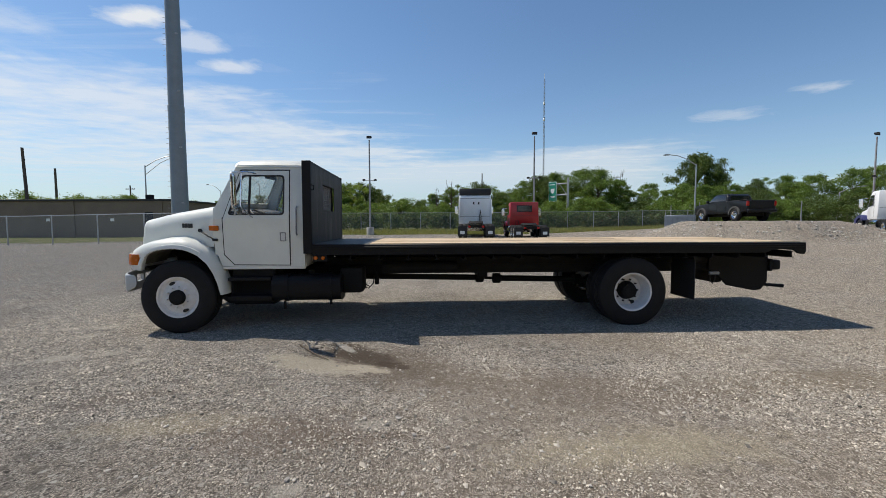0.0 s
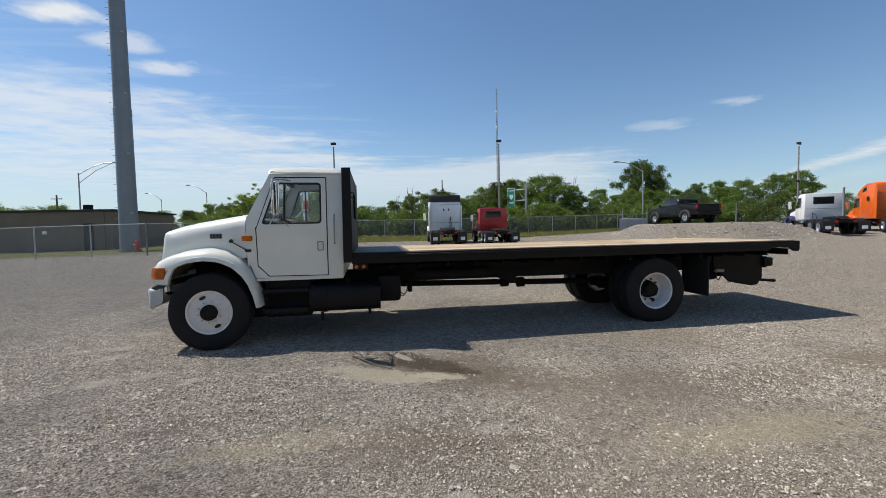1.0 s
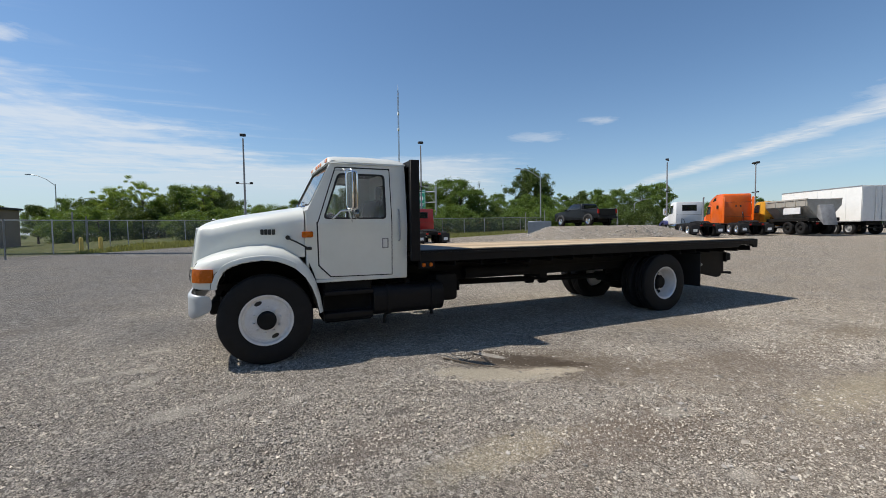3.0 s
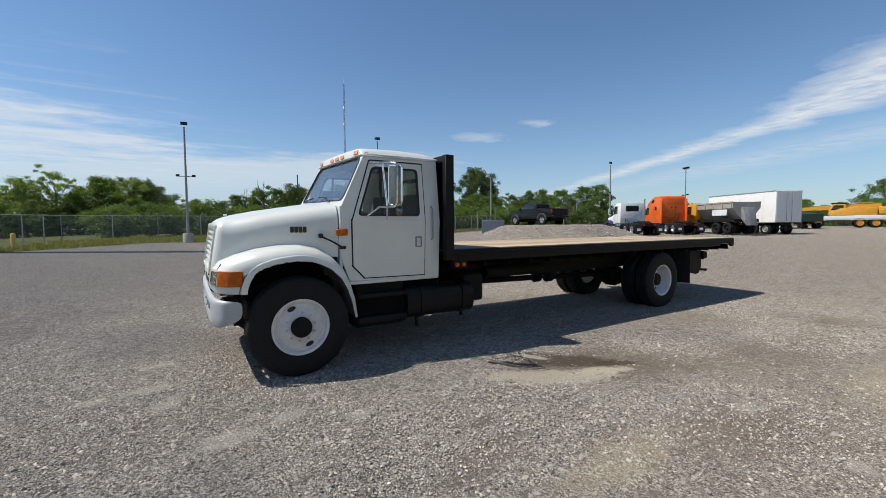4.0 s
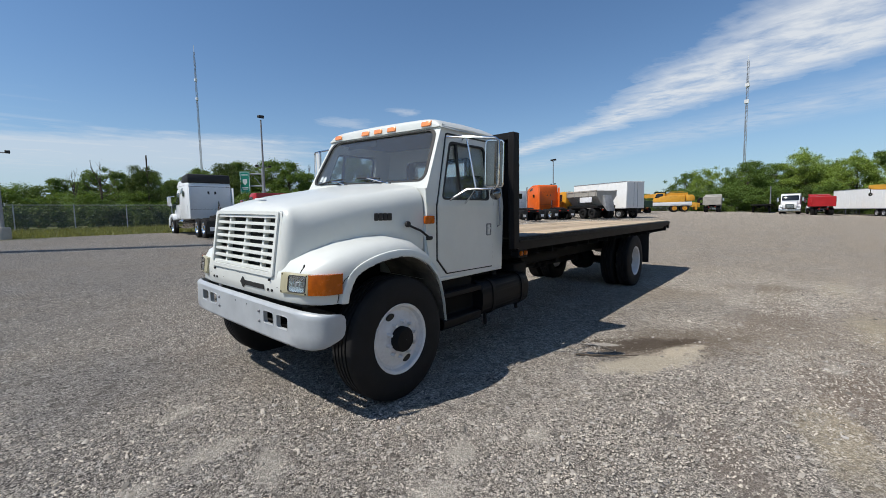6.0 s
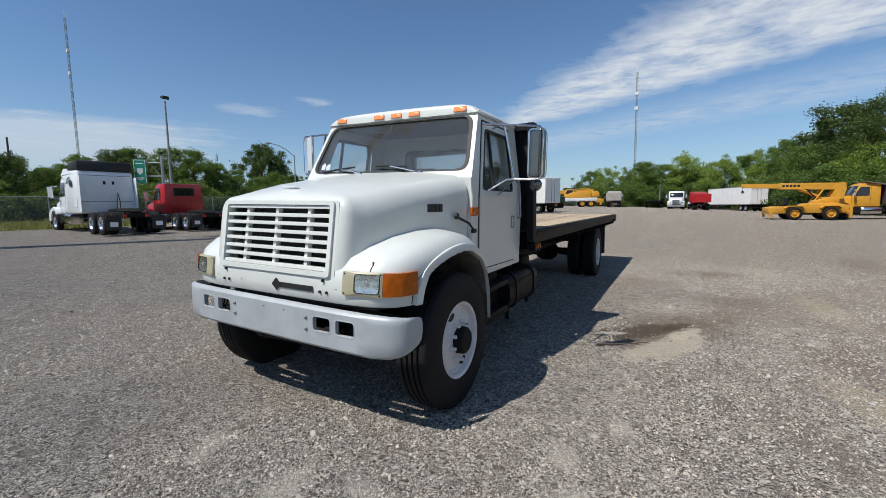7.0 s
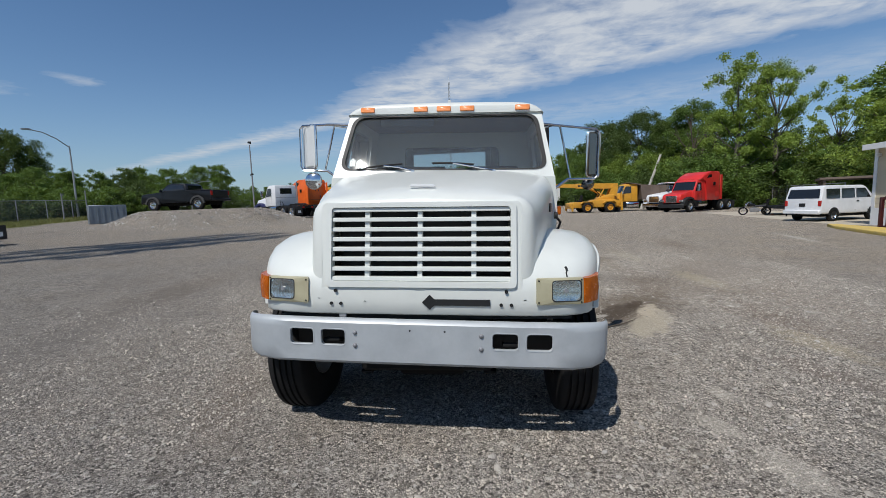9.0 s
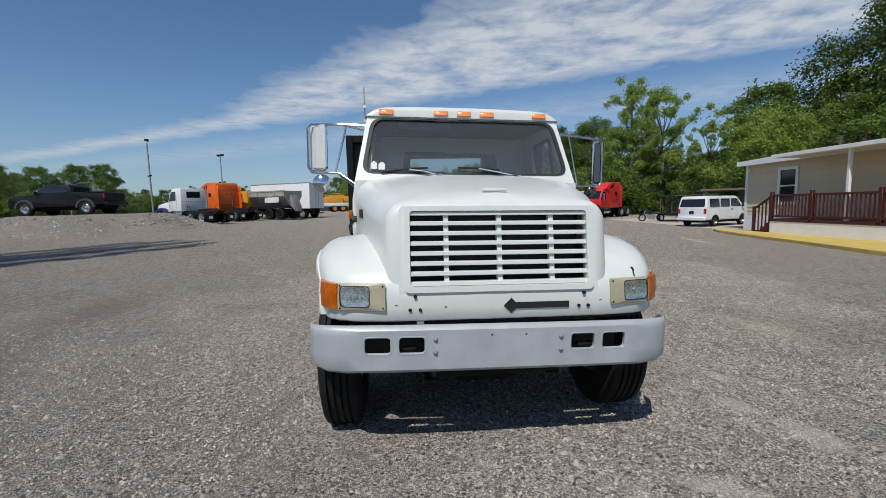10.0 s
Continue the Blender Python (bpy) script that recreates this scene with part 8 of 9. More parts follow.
def road_sign():
    x, y = 14.8, 53.0
    t = thing("overhead_sign", "green road sign on a grey cantilever post", "road sign", at(x, y, -38))
    g = gz(x, y) - 0.3
    bm = B()
    tube(bm, [(0, 0, 0), (0, 0, 6.95 - g)], 0.17, 12, 0.14)
    part("post", bm, M_STEEL, t)
    for z in (6.25, 4.85):
        bm = B()
        tube(bm, [(0, 0, z - g), (-2.4, -0.1, z - g)], 0.09, 8)
        part("arm", bm, M_STEEL, t)
    bm = B()
    tube(bm, [(-0.2, 0, 4.9 - g), (-1.1, 0, 6.2 - g), (-2.0, 0, 4.9 - g)], 0.05, 6)
    part("brace", bm, M_STEEL, t)
    panel = part("sign_panel", box(B(), (-2.5, -0.22, 3.95 - g), (-1.4, -0.16, 6.55 - g), 0.02), M_SIGN, t, "green panel with white shield")
    bm = B()
    holed(bm, [(-2.47, 3.99 - g), (-1.43, 3.99 - g), (-1.43, 6.51 - g), (-2.47, 6.51 - g)], [(-2.42, 4.04 - g), (-1.48, 4.04 - g), (-1.48, 6.46 - g), (-2.42, 6.46 - g)], XZ, -0.226, -0.221)
    part("border", bm, M_TRIM, panel, smooth=False)
    bm = B()
    prism(bm, [(-2.2, 5.65 - g), (-2.2, 5.25 - g), (-1.95, 4.98 - g), (-1.7, 5.25 - g), (-1.7, 5.65 - g)], -0.226, -0.221, XZ)
    part("shield", bm, M_TRIM, panel, smooth=False)
    for z, w in ((6.1, 0.34), (4.62, 0.34), (4.46, 0.24)):
        bpart("bar", panel, M_TRIM, (-1.95 - w, -0.226, z - g), (-1.95 + w, -0.221, z + 0.10 - g), 0.0)
    return t


road_sign()
bm = B()
box(bm, (-1.1, -0.5, 0), (1.1, 0.5, 1.35), 0.03)
wc = solo("waste_container", bm, M_MONOPOLE, "blue-grey metal container beside the mound", "container", at(19.4, 35.6, -35))
for k in range(6):
    part("rib", box(B(), (-1.0 + k * 0.36, -0.53, 0.1), (-0.93 + k * 0.36, -0.498, 1.25)), M_MONOPOLE, wc)

# ---------------------------------------------------------------- low building, fences
bl = thing("low_building", "long low brown rendered building with a flat roof", "building", Matrix.Translation((0, 0, 0)))
bpart("wall", bl, M_BRICKWALL, (-90, 36.0, -0.2), (-24.4, 45.0, 3.55), 0.0)
bpart("roof", bl, M_PLASTIC, (-90.2, 35.85, 3.55), (-24.2, 45.2, 3.72), 0.01)
for x in (-25.2, -33.0, -40.8, -48.6, -56.4):
    bpart("pilaster", bl, M_BRICKWALL, (x - 0.18, 35.92, -0.2), (x + 0.18, 35.999, 3.55), 0.005)
for x in (-29.5, -35.2):
    bpart("notice_plate", bl, M_TRIM, (x - 0.15, 35.95, 1.8), (x + 0.15, 35.994, 2.05), 0.004)
bpart("roof_vent", bl, M_CHASSIS, (-28.0, 38.0, 3.72), (-27.5, 38.5, 4.25), 0.02)
bpart("doorway", bl, M_SEAL, (-26.6, 35.96, 0.2), (-25.9, 35.997, 2.6), 0.0)


def chain_mat():
    m = bpy.data.materials.new("chain_link")
    m.use_nodes = True
    n, l = m.node_tree.nodes, m.node_tree.links
    b = n["Principled BSDF"]
    b.inputs["Base Color"].default_value = (0.30, 0.31, 0.31, 1)
    b.inputs["Metallic"].default_value, b.inputs["Roughness"].default_value = 0.5, 0.5
    tr, mx = n.new("ShaderNodeBsdfTransparent"), n.new("ShaderNodeMixShader")
    mx.inputs[0].default_value = 0.20
    l.new(tr.outputs[0], mx.inputs[1]); l.new(b.outputs[0], mx.inputs[2])
    l.new(mx.outputs[0], n["Material Output"].inputs["Surface"])
    return m


M_CHAIN = chain_mat()


def fence(pts, h=1.9, gap=3.0, label="grey chain link fence on metal posts"):
    t = thing("chain_fence", label, "fence", Matrix.Translation((0, 0, 0)), group="fences")
    post_mesh = None
    for (ax, ay), (bx, by) in zip(pts, pts[1:]):
        L = math.hypot(bx - ax, by - ay)
        n = max(1, round(L / gap))
        P = [(ax + (bx - ax) * k / n, ay + (by - ay) * k / n) for k in range(n + 1)]
        for x, y in P:
            if post_mesh is None:
                bm = B()
                tube(bm, [(0, 0, -0.1), (0, 0, h + 0.05)], 0.035, 6)
                post_mesh = part("post", bm, M_STEEL, t)
                post_mesh.matrix_basis = Matrix.Translation((x, y, gz(x, y)))
            else:
                share(post_mesh, t, Matrix.Translation((x, y, gz(x, y))))
        for z in (h, 1.0) if h < 1.7 else (h,):
            bm = B()
            tube(bm, [(x, y, gz(x, y) + z) for x, y in P], 0.026, 5)
            part("rail", bm, M_STEEL, t)
        bm = B()
        lo = [bm.verts.new((x, y, gz(x, y) + 0.03)) for x, y in P]
        hi = [bm.verts.new((x, y, gz(x, y) + h)) for x, y in P]
        for k in range(n):
            bm.faces.new((lo[k], lo[k + 1], hi[k + 1], hi[k]))
        part("wire_mesh", bm, M_CHAIN, t)
    return t


fence([(-60, 25.6), (-36, 25.6), (-15.2, 24.3), (-14.9, 31.5), (-14.6, 40.5), (-9.0, 42.0), (12, 43.0), (30, 49.0), (50, 58.0), (84, 60.0)], 1.75)
fence([(84, 60), (85, 20), (86, -6), (70, -17), (45, -21), (30, -19)], 2.0)


def bollard(x, y):
    bm = B()
    lathe(bm, [(-0.1, 0.10), (0.72, 0.10), (0.79, 0.07), (0.81, 0.001)], 14, axis="z")
    return solo("bollard", bm, M_KERB, "worn yellow concrete bollard", "bollard", Matrix.Translation((x, y, gz(x, y))), group="bollards")


for x, y in ((-14.4, 29.3), (-13.75, 30.0)):
    bollard(x, y)
bm = B()
lathe(bm, [(0.0, 0.16), (0.06, 0.16), (0.08, 0.10), (0.55, 0.10), (0.58, 0.14), (0.64, 0.13), (0.76, 0.06), (0.80, 0.03), (0.80, 0.001)], 16, axis="z")
tube(bm, [(-0.2, 0, 0.45), (0.2, 0, 0.45)], 0.06, 10)
solo("fire_hydrant", bm, M_HYDRANT, "red fire hydrant beside the fence", "hydrant", Matrix.Translation((-18.2, 28.5, gz(-18.2, 28.5))))

# a dead stick at the edge of the wet hollow
bm = B()
pts = [(-1.86, 5.06), (-1.70, 4.89), (-1.58, 4.77), (-1.38, 4.60)]
tube(bm, [(x, y, gz(x, y) + 0.018) for x, y in pts], 0.011, 6, 0.005)
tube(bm, [(-1.70, 4.89, gz(-1.70, 4.89) + 0.018), (-1.52, 4.96, gz(-1.52, 4.96) + 0.035)], 0.006, 5, 0.003)
solo("stick", bm, M_BARK, "thin dark dead stick lying by the wet hollow", "stick")

# ---------------------------------------------------------------- trees


def leaf_cloud(rnd, centres, radii, n, size, squash=0.85):
    """n small leaves, thinning outwards from the clumps; vertices and triangles."""
    w = np.array(radii) ** 2
    pick = rnd.choice(len(centres), n, p=w / w.sum())
    d = rnd.normal(size=(n, 3))
    d /= np.linalg.norm(d, axis=1)[:, None]
    r = np.array(radii)[pick] * np.abs(rnd.normal(0.70, 0.30, n))
    c = np.array(centres)[pick] + d * r[:, None] * np.array([1, 1, squash])
    a = rnd.normal(size=(n, 3))
    a /= np.linalg.norm(a, axis=1)[:, None]
    b = np.cross(a, rnd.normal(size=(n, 3)))
    b /= np.linalg.norm(b, axis=1)[:, None]
    s = size * rnd.uniform(0.6, 1.5, n)[:, None]
    v = np.stack([c - a * s, c + b * s * 0.8, c + a * s * 0.9 - b * s * 0.3], 1).reshape(-1, 3)
    return v, np.arange(n * 3).reshape(-1, 3)


def tree_variant(seed, leaf, tall=8.0, spread=2.6, leaves=17000, bare=False, low=0.22, bark=M_BARK, lsize=0.085, clump=1.0):
    """A tree of its own: tapered trunk, limbs and a crown of leaves."""
    rnd = np.random.RandomState(seed)
    t = thing("tree", "", "")
    bm = B()
    lean = rnd.uniform(-0.3, 0.3, 2)
    trunk = [(0, 0, -0.2), (lean[0] * 0.3, lean[1] * 0.3, tall * 0.3), (lean[0], lean[1], tall * (0.62 if not bare else 0.7))]
    tube(bm, trunk, 0.022 * tall, 8, 0.008 * tall)
    part("trunk", bm, bark, t)
    centres, radii = [], []
    n = 26 if not bare else 15
    bm = B()
    for k in range(n):
        z = tall * (low + (0.93 - low) * (k + rnd.uniform(0, 0.8)) / n)
        f = math.sin(math.pi * min(1, (z / tall - low * 0.6) / (1.05 - low * 0.6)) ** 0.8)
        rr = spread * f * (rnd.uniform(0.30, 0.95) if bare else math.sqrt(rnd.uniform(0.04, 0.9)))
        a = k * 2.4 + rnd.uniform(-0.5, 0.5)
        c = np.array([lean[0] * z / tall + rr * math.cos(a), lean[1] * z / tall + rr * math.sin(a), z])
        centres.append(c)
        radii.append(clump * spread * rnd.uniform(0.20, 0.34) * (0.55 + 0.45 * f))
        for q in range(2):
            centres.append(c + rnd.normal(size=3) * spread * np.array([0.26, 0.26, 0.16]))
            radii.append(clump * spread * rnd.uniform(0.12, 0.24))
        s = Vector((lean[0] * 0.6 * z / tall, lean[1] * 0.6 * z / tall, min(z * 0.72, tall * 0.6)))
        e = Vector(c)
        mid = s.lerp(e, 0.5) + Vector((0, 0, -0.1 * rr))
        tube(bm, [s, mid, e], (0.007 if bare else 0.005) * tall, 5, 0.002 * tall)
        if bare:
            for q in range(5):
                d = Vector(rnd.normal(size=3)) * 0.25 * spread * 0.4 + Vector((0, 0, 0.25 * spread))
                tube(bm, [mid.lerp(e, rnd.uniform(0.2, 1)), e + d], 0.012, 4, 0.005)
    part("branching", bm, bark, t)
    if not bare:
        centres.append(np.array([lean[0], lean[1], tall * 0.9]))
        radii.append(spread * 0.3)
        v, f = leaf_cloud(rnd, centres, radii, leaves, lsize)
        me = quick_mesh("crown", v, f, leaf)
        o = new("crown", me)
        o.parent = t
    return t


VARIANTS = {
    "mid": [tree_variant(11, M_LEAF[0]), tree_variant(12, M_LEAF[0], spread=3.0), tree_variant(13, M_LEAF[0], spread=2.4)],
    "bright": [tree_variant(21, M_LEAF[1], spread=3.2, leaves=18000), tree_variant(22, M_LEAF[1], spread=2.8)],
    "dark": [tree_variant(31, M_LEAF[2], spread=2.5, leaves=19000), tree_variant(32, M_LEAF[2], spread=3.0, leaves=19000), tree_variant(33, M_LEAF[0], spread=2.2)],
    "bush": [tree_variant(41, M_LEAF[0], tall=4.0, spread=2.6, leaves=13000, low=0.02, lsize=0.078), tree_variant(42, M_LEAF[2], tall=4.0, spread=2.8, leaves=13000, low=0.02, lsize=0.078),
             tree_variant(43, M_LEAF[0], tall=4.0, spread=2.4, leaves=12000, low=0.02, lsize=0.078)],
    "bare": [tree_variant(51, M_LEAF[0], tall=6.0, spread=1.7, bare=True), tree_variant(52, M_LEAF[0], tall=6.0, spread=1.3, bare=True)],
    "airy": [tree_variant(61, M_LEAF[1], tall=13.0, spread=3.9, leaves=24000, low=0.28, lsize=0.082, clump=0.66, bark=M_GREYBARK), tree_variant(62, M_LEAF[1], tall=13.0, spread=3.3, leaves=22000, low=0.28, lsize=0.082, clump=0.66, bark=M_GREYBARK)],
    "big": [tree_variant(71, M_LEAF[0], tall=13.0, spread=4.2, leaves=44000, low=0.1, lsize=0.09), tree_variant(72, M_LEAF[2], tall=13.0, spread=4.4, leaves=44000, low=0.1, lsize=0.09)],
}
BASE_H = {"mid": 8.0, "bright": 8.0, "dark": 8.0, "bush": 4.0, "bare": 6.0, "airy": 13.0, "big": 13.0}
LABELS = {"mid": ("leafy green broadleaf tree at the edge of the lot", "tree"), "bright": ("bright green sunlit broadleaf tree", "tree"),
          "dark": ("dark green dense broadleaf tree", "tree"), "bush": ("dense green bush under the trees", "bush"),
          "bare": ("bare grey tree without leaves", "bare tree"), "airy": ("tall airy light green tree", "tree"), "big": ("large dense green tree", "tree")}
USED = {}
tree_rnd = random.Random(8)


def plant(kind, x, y, h, wide=1.0):
    k = tree_rnd.randrange(len(VARIANTS[kind]))
    k = next((i for i in range(len(VARIANTS[kind])) if (kind, i) not in USED), k)
    src = VARIANTS[kind][k]
    s = h / BASE_H[kind]
    m = Matrix.Translation((x, y, gz(x, y))) @ pose(0, 0, 0, 0, 0, tree_rnd.uniform(0, 360)) @ Matrix.Diagonal((s * wide, s * wide, s, 1))
    label, cat = LABELS[kind]
    if (kind, k) not in USED:
        USED[kind, k] = True
        src.matrix_basis = m
        o = src
    else:
        o = copy_thing(src, Matrix.Identity(4))
        o.matrix_basis = m
    o.name = "bush" if kind == "bush" else "tree"
    return tagged(o, label, cat, "trees round the lot")


def belt(az0, az1, dist, h, kinds, step, jitter=3.0, vary=0.16, wide=1.15, c=(-5.0, 4.0)):
    """Trees along an arc seen from the middle of the walk, at about dist metres."""
    az = az0
    while (az - az1) * (az0 - az1) > 0:
        d = dist + tree_rnd.uniform(-jitter, jitter)
        a = radians(az)
        # a tall clump behind the near pole, lower growth beside it
        lift = float(np.interp(az, [36, 39, 52, 55, 60, 63, 71, 74, 81, 89, 94.5, 96, 109, 112], [1, 0.78, 0.78, 0.86, 0.86, 1, 1, 0.80, 0.74, 0.74, 0.78, 1.18, 1.18, 1])) if h > 4.0 else 1.0
        if h > 14.0:
            lift *= float(np.interp(az, [-40, -38.5, -32, -30], [1, 0.82, 0.82, 1]))
        plant(tree_rnd.choice(kinds), c[0] + d * math.cos(a), c[1] + d * math.sin(a), lift * h * tree_rnd.uniform(1 - vary, 1 + vary * 0.6), wide)
        az += math.copysign(step, az1 - az0) * tree_rnd.uniform(0.75, 1.25)


belt(147, 126, 62, 4.6, ["bush", "mid"], 2.6, wide=1.4)
belt(126, 113, 74, 4.6, ["mid", "bush"], 2.6)
belt(114, 108, 60, 5.0, ["dark", "mid"], 2.6)
belt(108, 97.5, 58, 6.1, ["airy", "airy", "mid"], 3.0, wide=1.25, vary=0.1)
belt(110, 96, 64, 5.4, ["dark", "mid"], 3.4)
belt(97.5, 88, 60, 6.2, ["dark", "mid"], 2.6)
belt(88, 71, 58, 7.8, ["mid", "dark", "dark"], 2.5)
belt(86, 70, 66, 8.4, ["dark", "mid"], 3.0)
belt(71, 62, 62, 7.6, ["mid"], 2.6)
belt(58, 47, 66, 6.8, ["mid", "dark"], 2.4)
belt(60, 46, 76, 7.8, ["dark", "mid"], 2.8)
belt(47, 39, 76, 8.4, ["mid"], 2.2)
belt(39, 25, 100, 5.2, ["dark", "mid"], 1.7)
belt(25, 14, 110, 4.8, ["mid", "dark"], 1.5)
belt(14, 3, 98, 7.8, ["mid", "dark", "bright"], 1.9)
belt(8, 2, 95, 9.6, ["dark", "mid"], 2.4)
belt(3, -7, 96, 10.4, ["mid", "bright", "dark"], 2.0)
belt(-6, -13, 84, 11.6, ["big", "dark"], 2.6)
belt(-11, -24, 70, 15.0, ["big", "dark", "big"], 3.0)
belt(-8, -24, 66, 8.5, ["mid", "bright", "dark"], 3.0)
belt(-24, -38, 52, 15.0, ["airy"], 4.2, wide=1.0)
# darker leaves in this back row stand in for shade under the trees
belt(-22, -42, 62, 9.2, ["dark", "mid", "dark"], 3.0)
belt(-38, -56, 50, 12.0, ["bright", "airy", "mid"], 4.0)
belt(-38, -50, 38, 9.0, ["bright", "mid"], 4.0)
belt(-49, -58, 40, 17.5, ["big", "dark"], 4.0)
belt(-20, -47, 54, 5.2, ["bush"], 2.6, wide=1.3)
belt(-8, -22, 60, 4.6, ["bush"], 2.4, wide=1.3)
belt(14, -8, 92, 4.2, ["bush"], 1.7, wide=1.4)
belt(62, 40, 60, 3.2, ["bush"], 2.6, wide=1.5)
belt(40, 14, 97, 3.6, ["bush"], 1.5, wide=1.6)
belt(112, 62, 54, 3.4, ["bush"], 2.6, wide=1.5)
plant("dark", 60.0, 103.0, 17.4, 0.92)
plant("dark", 63.5, 102.0, 15.0, 0.85)
plant("bare", 0.2, 56.0, 6.6)
plant("bare", -1.6, 57.0, 5.6)
plant("bare", 24.0, 59.0, 8.0)
plant("bare", 47.0, -14.5, 11.5)
plant("bare", 49.5, -17.0, 11.0)

# ---------------------------------------------------------------- hedge, grass, loose stones
rs = np.random.RandomState(77)


def scatter_hedge(name, pts, width, hgt, n, label):
    cs, rr = [], []
    for (ax, ay), (bx, by) in zip(pts, pts[1:]):
        k = int(math.hypot(bx - ax, by - ay) / 0.8)
        for i in range(k):
            t_ = (i + rs.uniform(0, 1)) / k
            x, y = ax + (bx - ax) * t_, ay + (by - ay) * t_ + rs.uniform(-width, width)
            for lev in (0.25, 0.62, 0.85):
                cs.append(np.array([x + rs.uniform(-0.4, 0.4), y + rs.uniform(-0.3, 0.3), gz(x, y) + hgt * lev * rs.uniform(0.75, 1.12)]))
                rr.append(rs.uniform(0.35, 0.75))
    v, f = leaf_cloud(rs, cs, rr, n, 0.10)
    ob = new(name, quick_mesh(name, v, f, M_LEAF[2]))
    return tagged(ob, label, "hedge", kind="stuff")


scatter_hedge("hedge", [(-13.5, 43.5), (-9, 44.3), (12, 45.0), (30, 51.0), (50, 60.0)], 0.9, 1.75, 70000, "overgrown green hedge behind the chain link fence")

n = 46000
gx = rs.uniform(-14, 60, n)
gy = np.where(gx < 6, 0, (gx - 6) * 0.55) + 33.4 - np.clip((-8.5 - gx) * 1.2, 0, 6) + rs.uniform(0, 1, n) ** 1.3 * 10.3
keep = ~((((gx - 21) / 8.4) ** 2 + ((gy - 28) / 6.8) ** 2) < 1.0)
gx, gy = gx[keep], gy[keep]
n = len(gx)
base = np.stack([gx, gy, ground_h(gx, gy)], 1)
a = rs.uniform(0, 6.28, n)
w = np.stack([np.cos(a), np.sin(a), np.zeros(n)], 1) * rs.uniform(0.02, 0.06, n)[:, None]
tip = base + np.stack([rs.normal(0, 0.06, n), rs.normal(0, 0.06, n), rs.uniform(0.05, 0.24, n)], 1)
v = np.stack([base - w, base + w, tip], 1).reshape(-1, 3)
tagged(new("grass", quick_mesh("grass", v, np.arange(n * 3).reshape(-1, 3), M_GRASS)), "uneven dry green grass along the fence", "grass", kind="stuff")


def stone_shape(rnd):
    bm = B()
    bmesh.ops.create_icosphere(bm, subdivisions=1, radius=1.0)
    co = np.array([v.co[:] for v in bm.verts])
    fa = np.array([[v.index for v in f.verts] for f in bm.faces])
    bm.free()
    return co, fa


CO, FA = stone_shape(rs)
CHIP = np.array([[1, 0.6, -0.5], [-1, 0.7, -0.5], [-0.9, -0.6, -0.5], [0.9, -0.7, -0.5], [0.55, 0.1, 0.75], [-0.5, -0.1, 0.7]], float)
CHF = np.array([[0, 1, 5], [0, 5, 4], [1, 2, 5], [2, 3, 4], [2, 4, 5], [3, 0, 4]])


def stone_field(name, n, xs, ys, smin, smax, shape, label, cond=None, mtl=None, bury=0.25):
    co, fa = shape
    x, y = rs.uniform(*xs, n), rs.uniform(*ys, n)
    if cond is not None:
        k = cond(x, y)
        x, y = x[k], y[k]
        n = len(x)
    s = smin + (smax - smin) * rs.uniform(0, 1, n) ** 2.4
    jit = co[None] * rs.uniform(0.62, 1.25, (n, len(co), 1))
    sc = np.stack([s * rs.uniform(0.8, 1.4, n), s * rs.uniform(0.7, 1.1, n), s * rs.uniform(0.55, 1.0, n)], 1)
    jit = jit * sc[:, None, :]
    a = rs.uniform(0, 6.28, n)
    tl = rs.normal(0, 0.35, n)
    ca, sa, ct, st = np.cos(a)[:, None], np.sin(a)[:, None], np.cos(tl)[:, None], np.sin(tl)[:, None]
    X, Y, Z = jit[..., 0], jit[..., 1], jit[..., 2]
    X, Z = X * ct + Z * st, -X * st + Z * ct
    X, Y = X * ca - Y * sa, X * sa + Y * ca
    g = ground_h(x, y)
    V = np.stack([X + x[:, None], Y + y[:, None], Z + (g + s * bury * 0.6)[:, None]], -1).reshape(-1, 3)
    F = (fa[None] + (np.arange(n) * len(co))[:, None, None]).reshape(-1, 3)
    ob = new(name, quick_mesh(name, V, F, mtl or M_STONE))
    return tagged(ob, label, "gravel", kind="stuff")


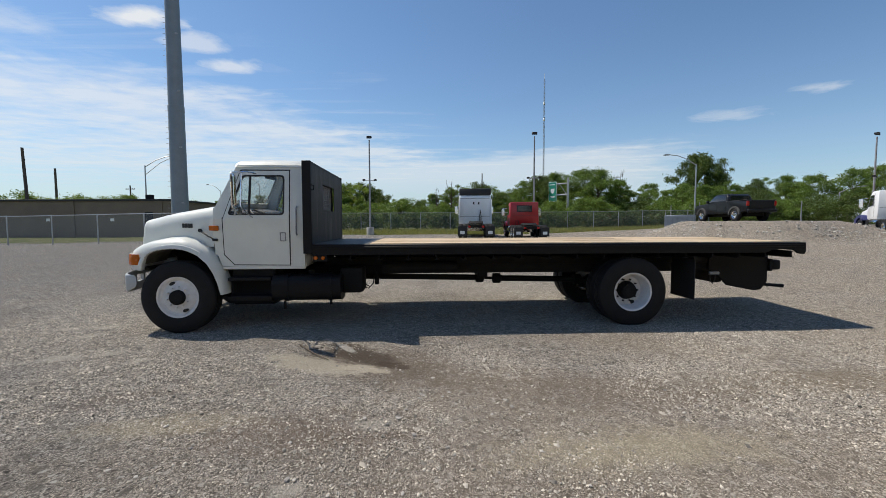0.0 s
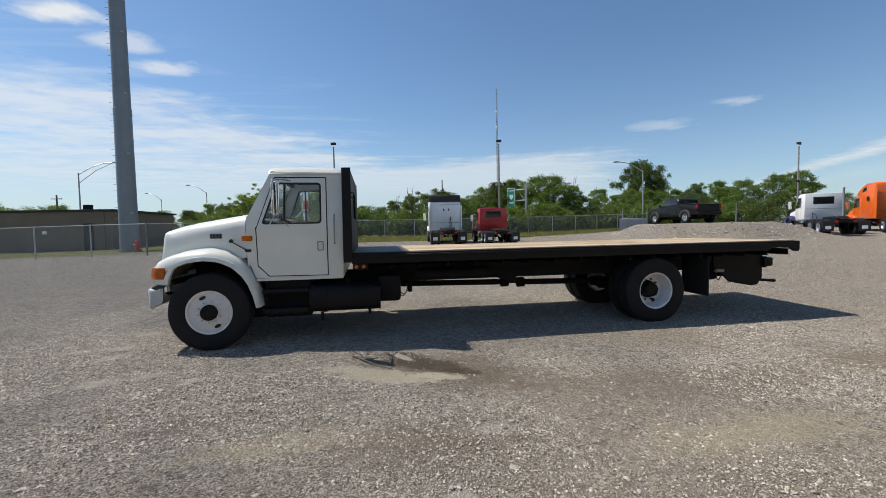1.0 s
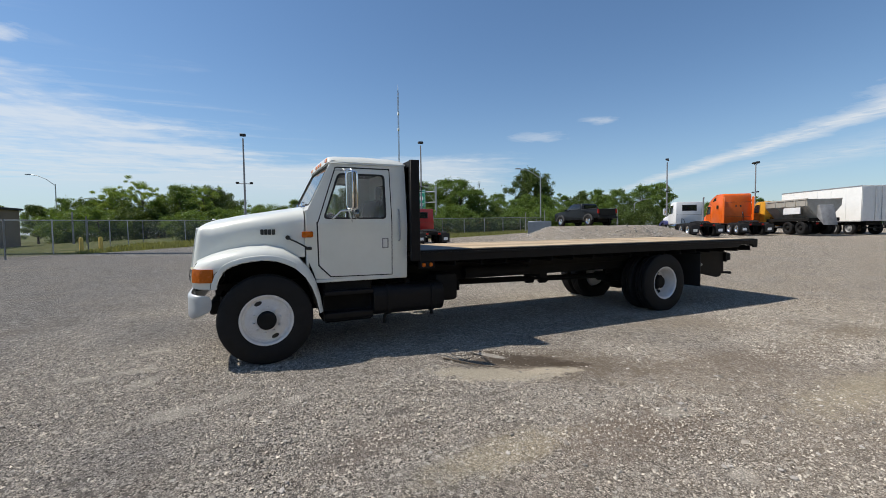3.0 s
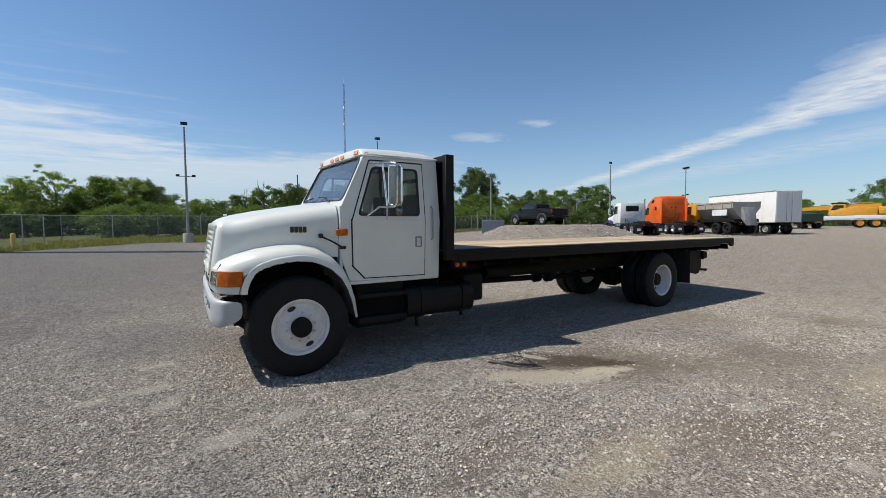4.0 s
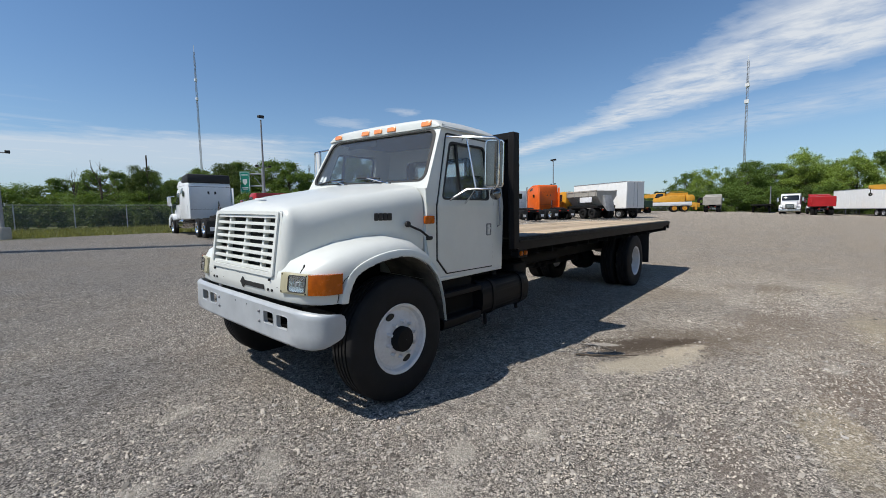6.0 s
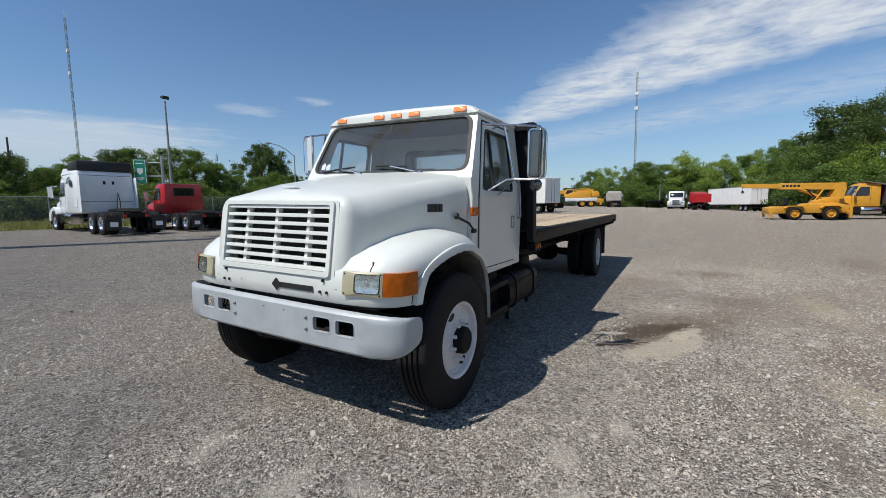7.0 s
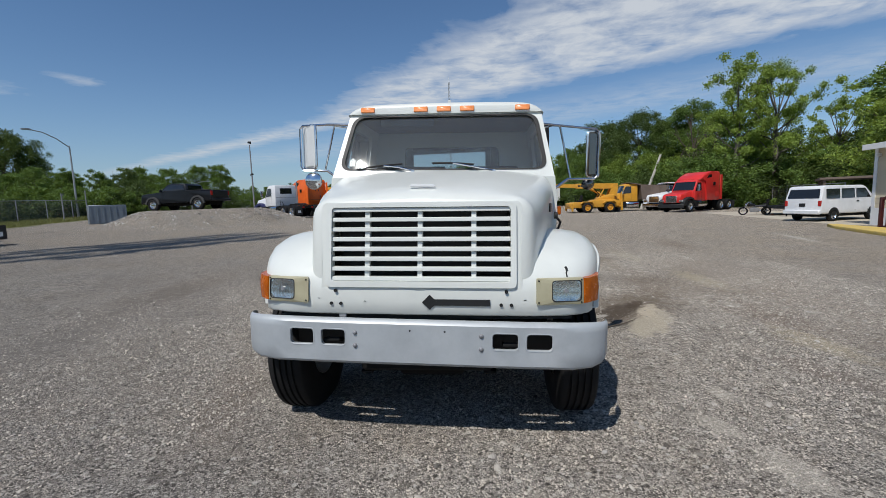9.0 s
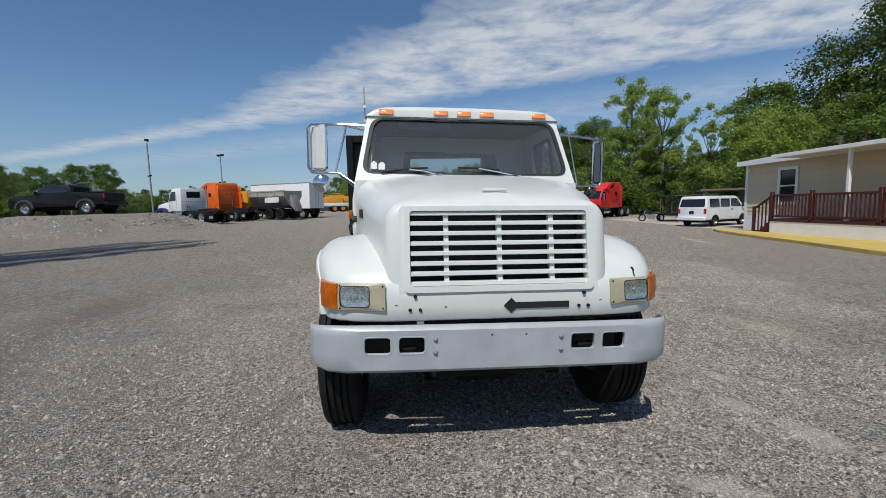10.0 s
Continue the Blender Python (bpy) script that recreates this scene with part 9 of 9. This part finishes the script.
def near_walk(x, y):
    """The strip of gravel that the walk passes, between the path and the truck."""
    d = np.hypot(x + 1.5, y - 4.5)
    return (rs.uniform(0, 1, len(x)) < np.exp(-(np.maximum(0, d - 4.0) / 3.5) ** 2)) & (((x + 1.25) ** 2 / 0.6 + (y - 4.6) ** 2 / 0.12 > 1) | (rs.uniform(0, 1, len(x)) < 0.05))


gravel = stone_field("gravel", 440000, (-11, 9), (0.4, 13), 0.0032, 0.0105, (CHIP, CHF), "loose crushed gravel, mixed grey stones", near_walk)
gravel_far = stone_field("gravel", 40000, (-22, 24), (0, 33), 0.008, 0.026, (CHIP, CHF), "scattered loose stones across the lot",
                         lambda x, y: (rs.uniform(0, 1, len(x)) < np.exp(-(np.hypot(x + 2, y - 7) / 17) ** 2)) & ((x + 1.2) ** 2 / 0.8 + (y - 4.6) ** 2 / 0.2 > 1), M_FARSTONE)
gravel_coarse = stone_field("gravel", 9000, (-11, 9), (0.4, 13), 0.006, 0.016, (CO, FA), "coarser loose gravel stones", near_walk)
stone_field("rubble", 3600, (11, 30), (19, 31), 0.015, 0.09, (CO, FA), "pale broken rubble on the mound's flank",
            lambda x, y: np.abs(np.hypot((x - 20.4) / 7.8, (y - 28) / 6.6) - 0.8) < 0.17 * rs.uniform(0.4, 1.3, len(x)), M_RUBBLE)

# single larger stones, each a piece of the ground
shapes = []
for k in range(6):
    bm = B()
    bmesh.ops.create_icosphere(bm, subdivisions=1, radius=1.0)
    for v in bm.verts:
        v.co = v.co * rs.uniform(0.75, 1.2)
        v.co.z *= 0.55
    me = bpy.data.meshes.new("stone")
    bm.to_mesh(me)
    bm.free()
    me.materials.append(M_STONE2)
    shapes.append(me)
placed = 0
while placed < 300:
    x, y = rs.uniform(-8, 6), rs.uniform(0.9, 8.5)
    if rs.uniform() > math.exp(-((x + 1.5) / 5) ** 2 - ((y - 3.5) / 3.2) ** 2):
        continue
    o = new("stone", shapes[placed % 6])
    s = rs.uniform(0.010, 0.020)
    o.parent = ground
    o.matrix_basis = Matrix.Translation((x, y, gz(x, y) + s * 0.15)) @ pose(0, 0, 0, rs.uniform(-15, 15), rs.uniform(-15, 15), rs.uniform(0, 360)) @ Matrix.Diagonal((s * 1.2, s * 0.9, s, 1))
    placed += 1
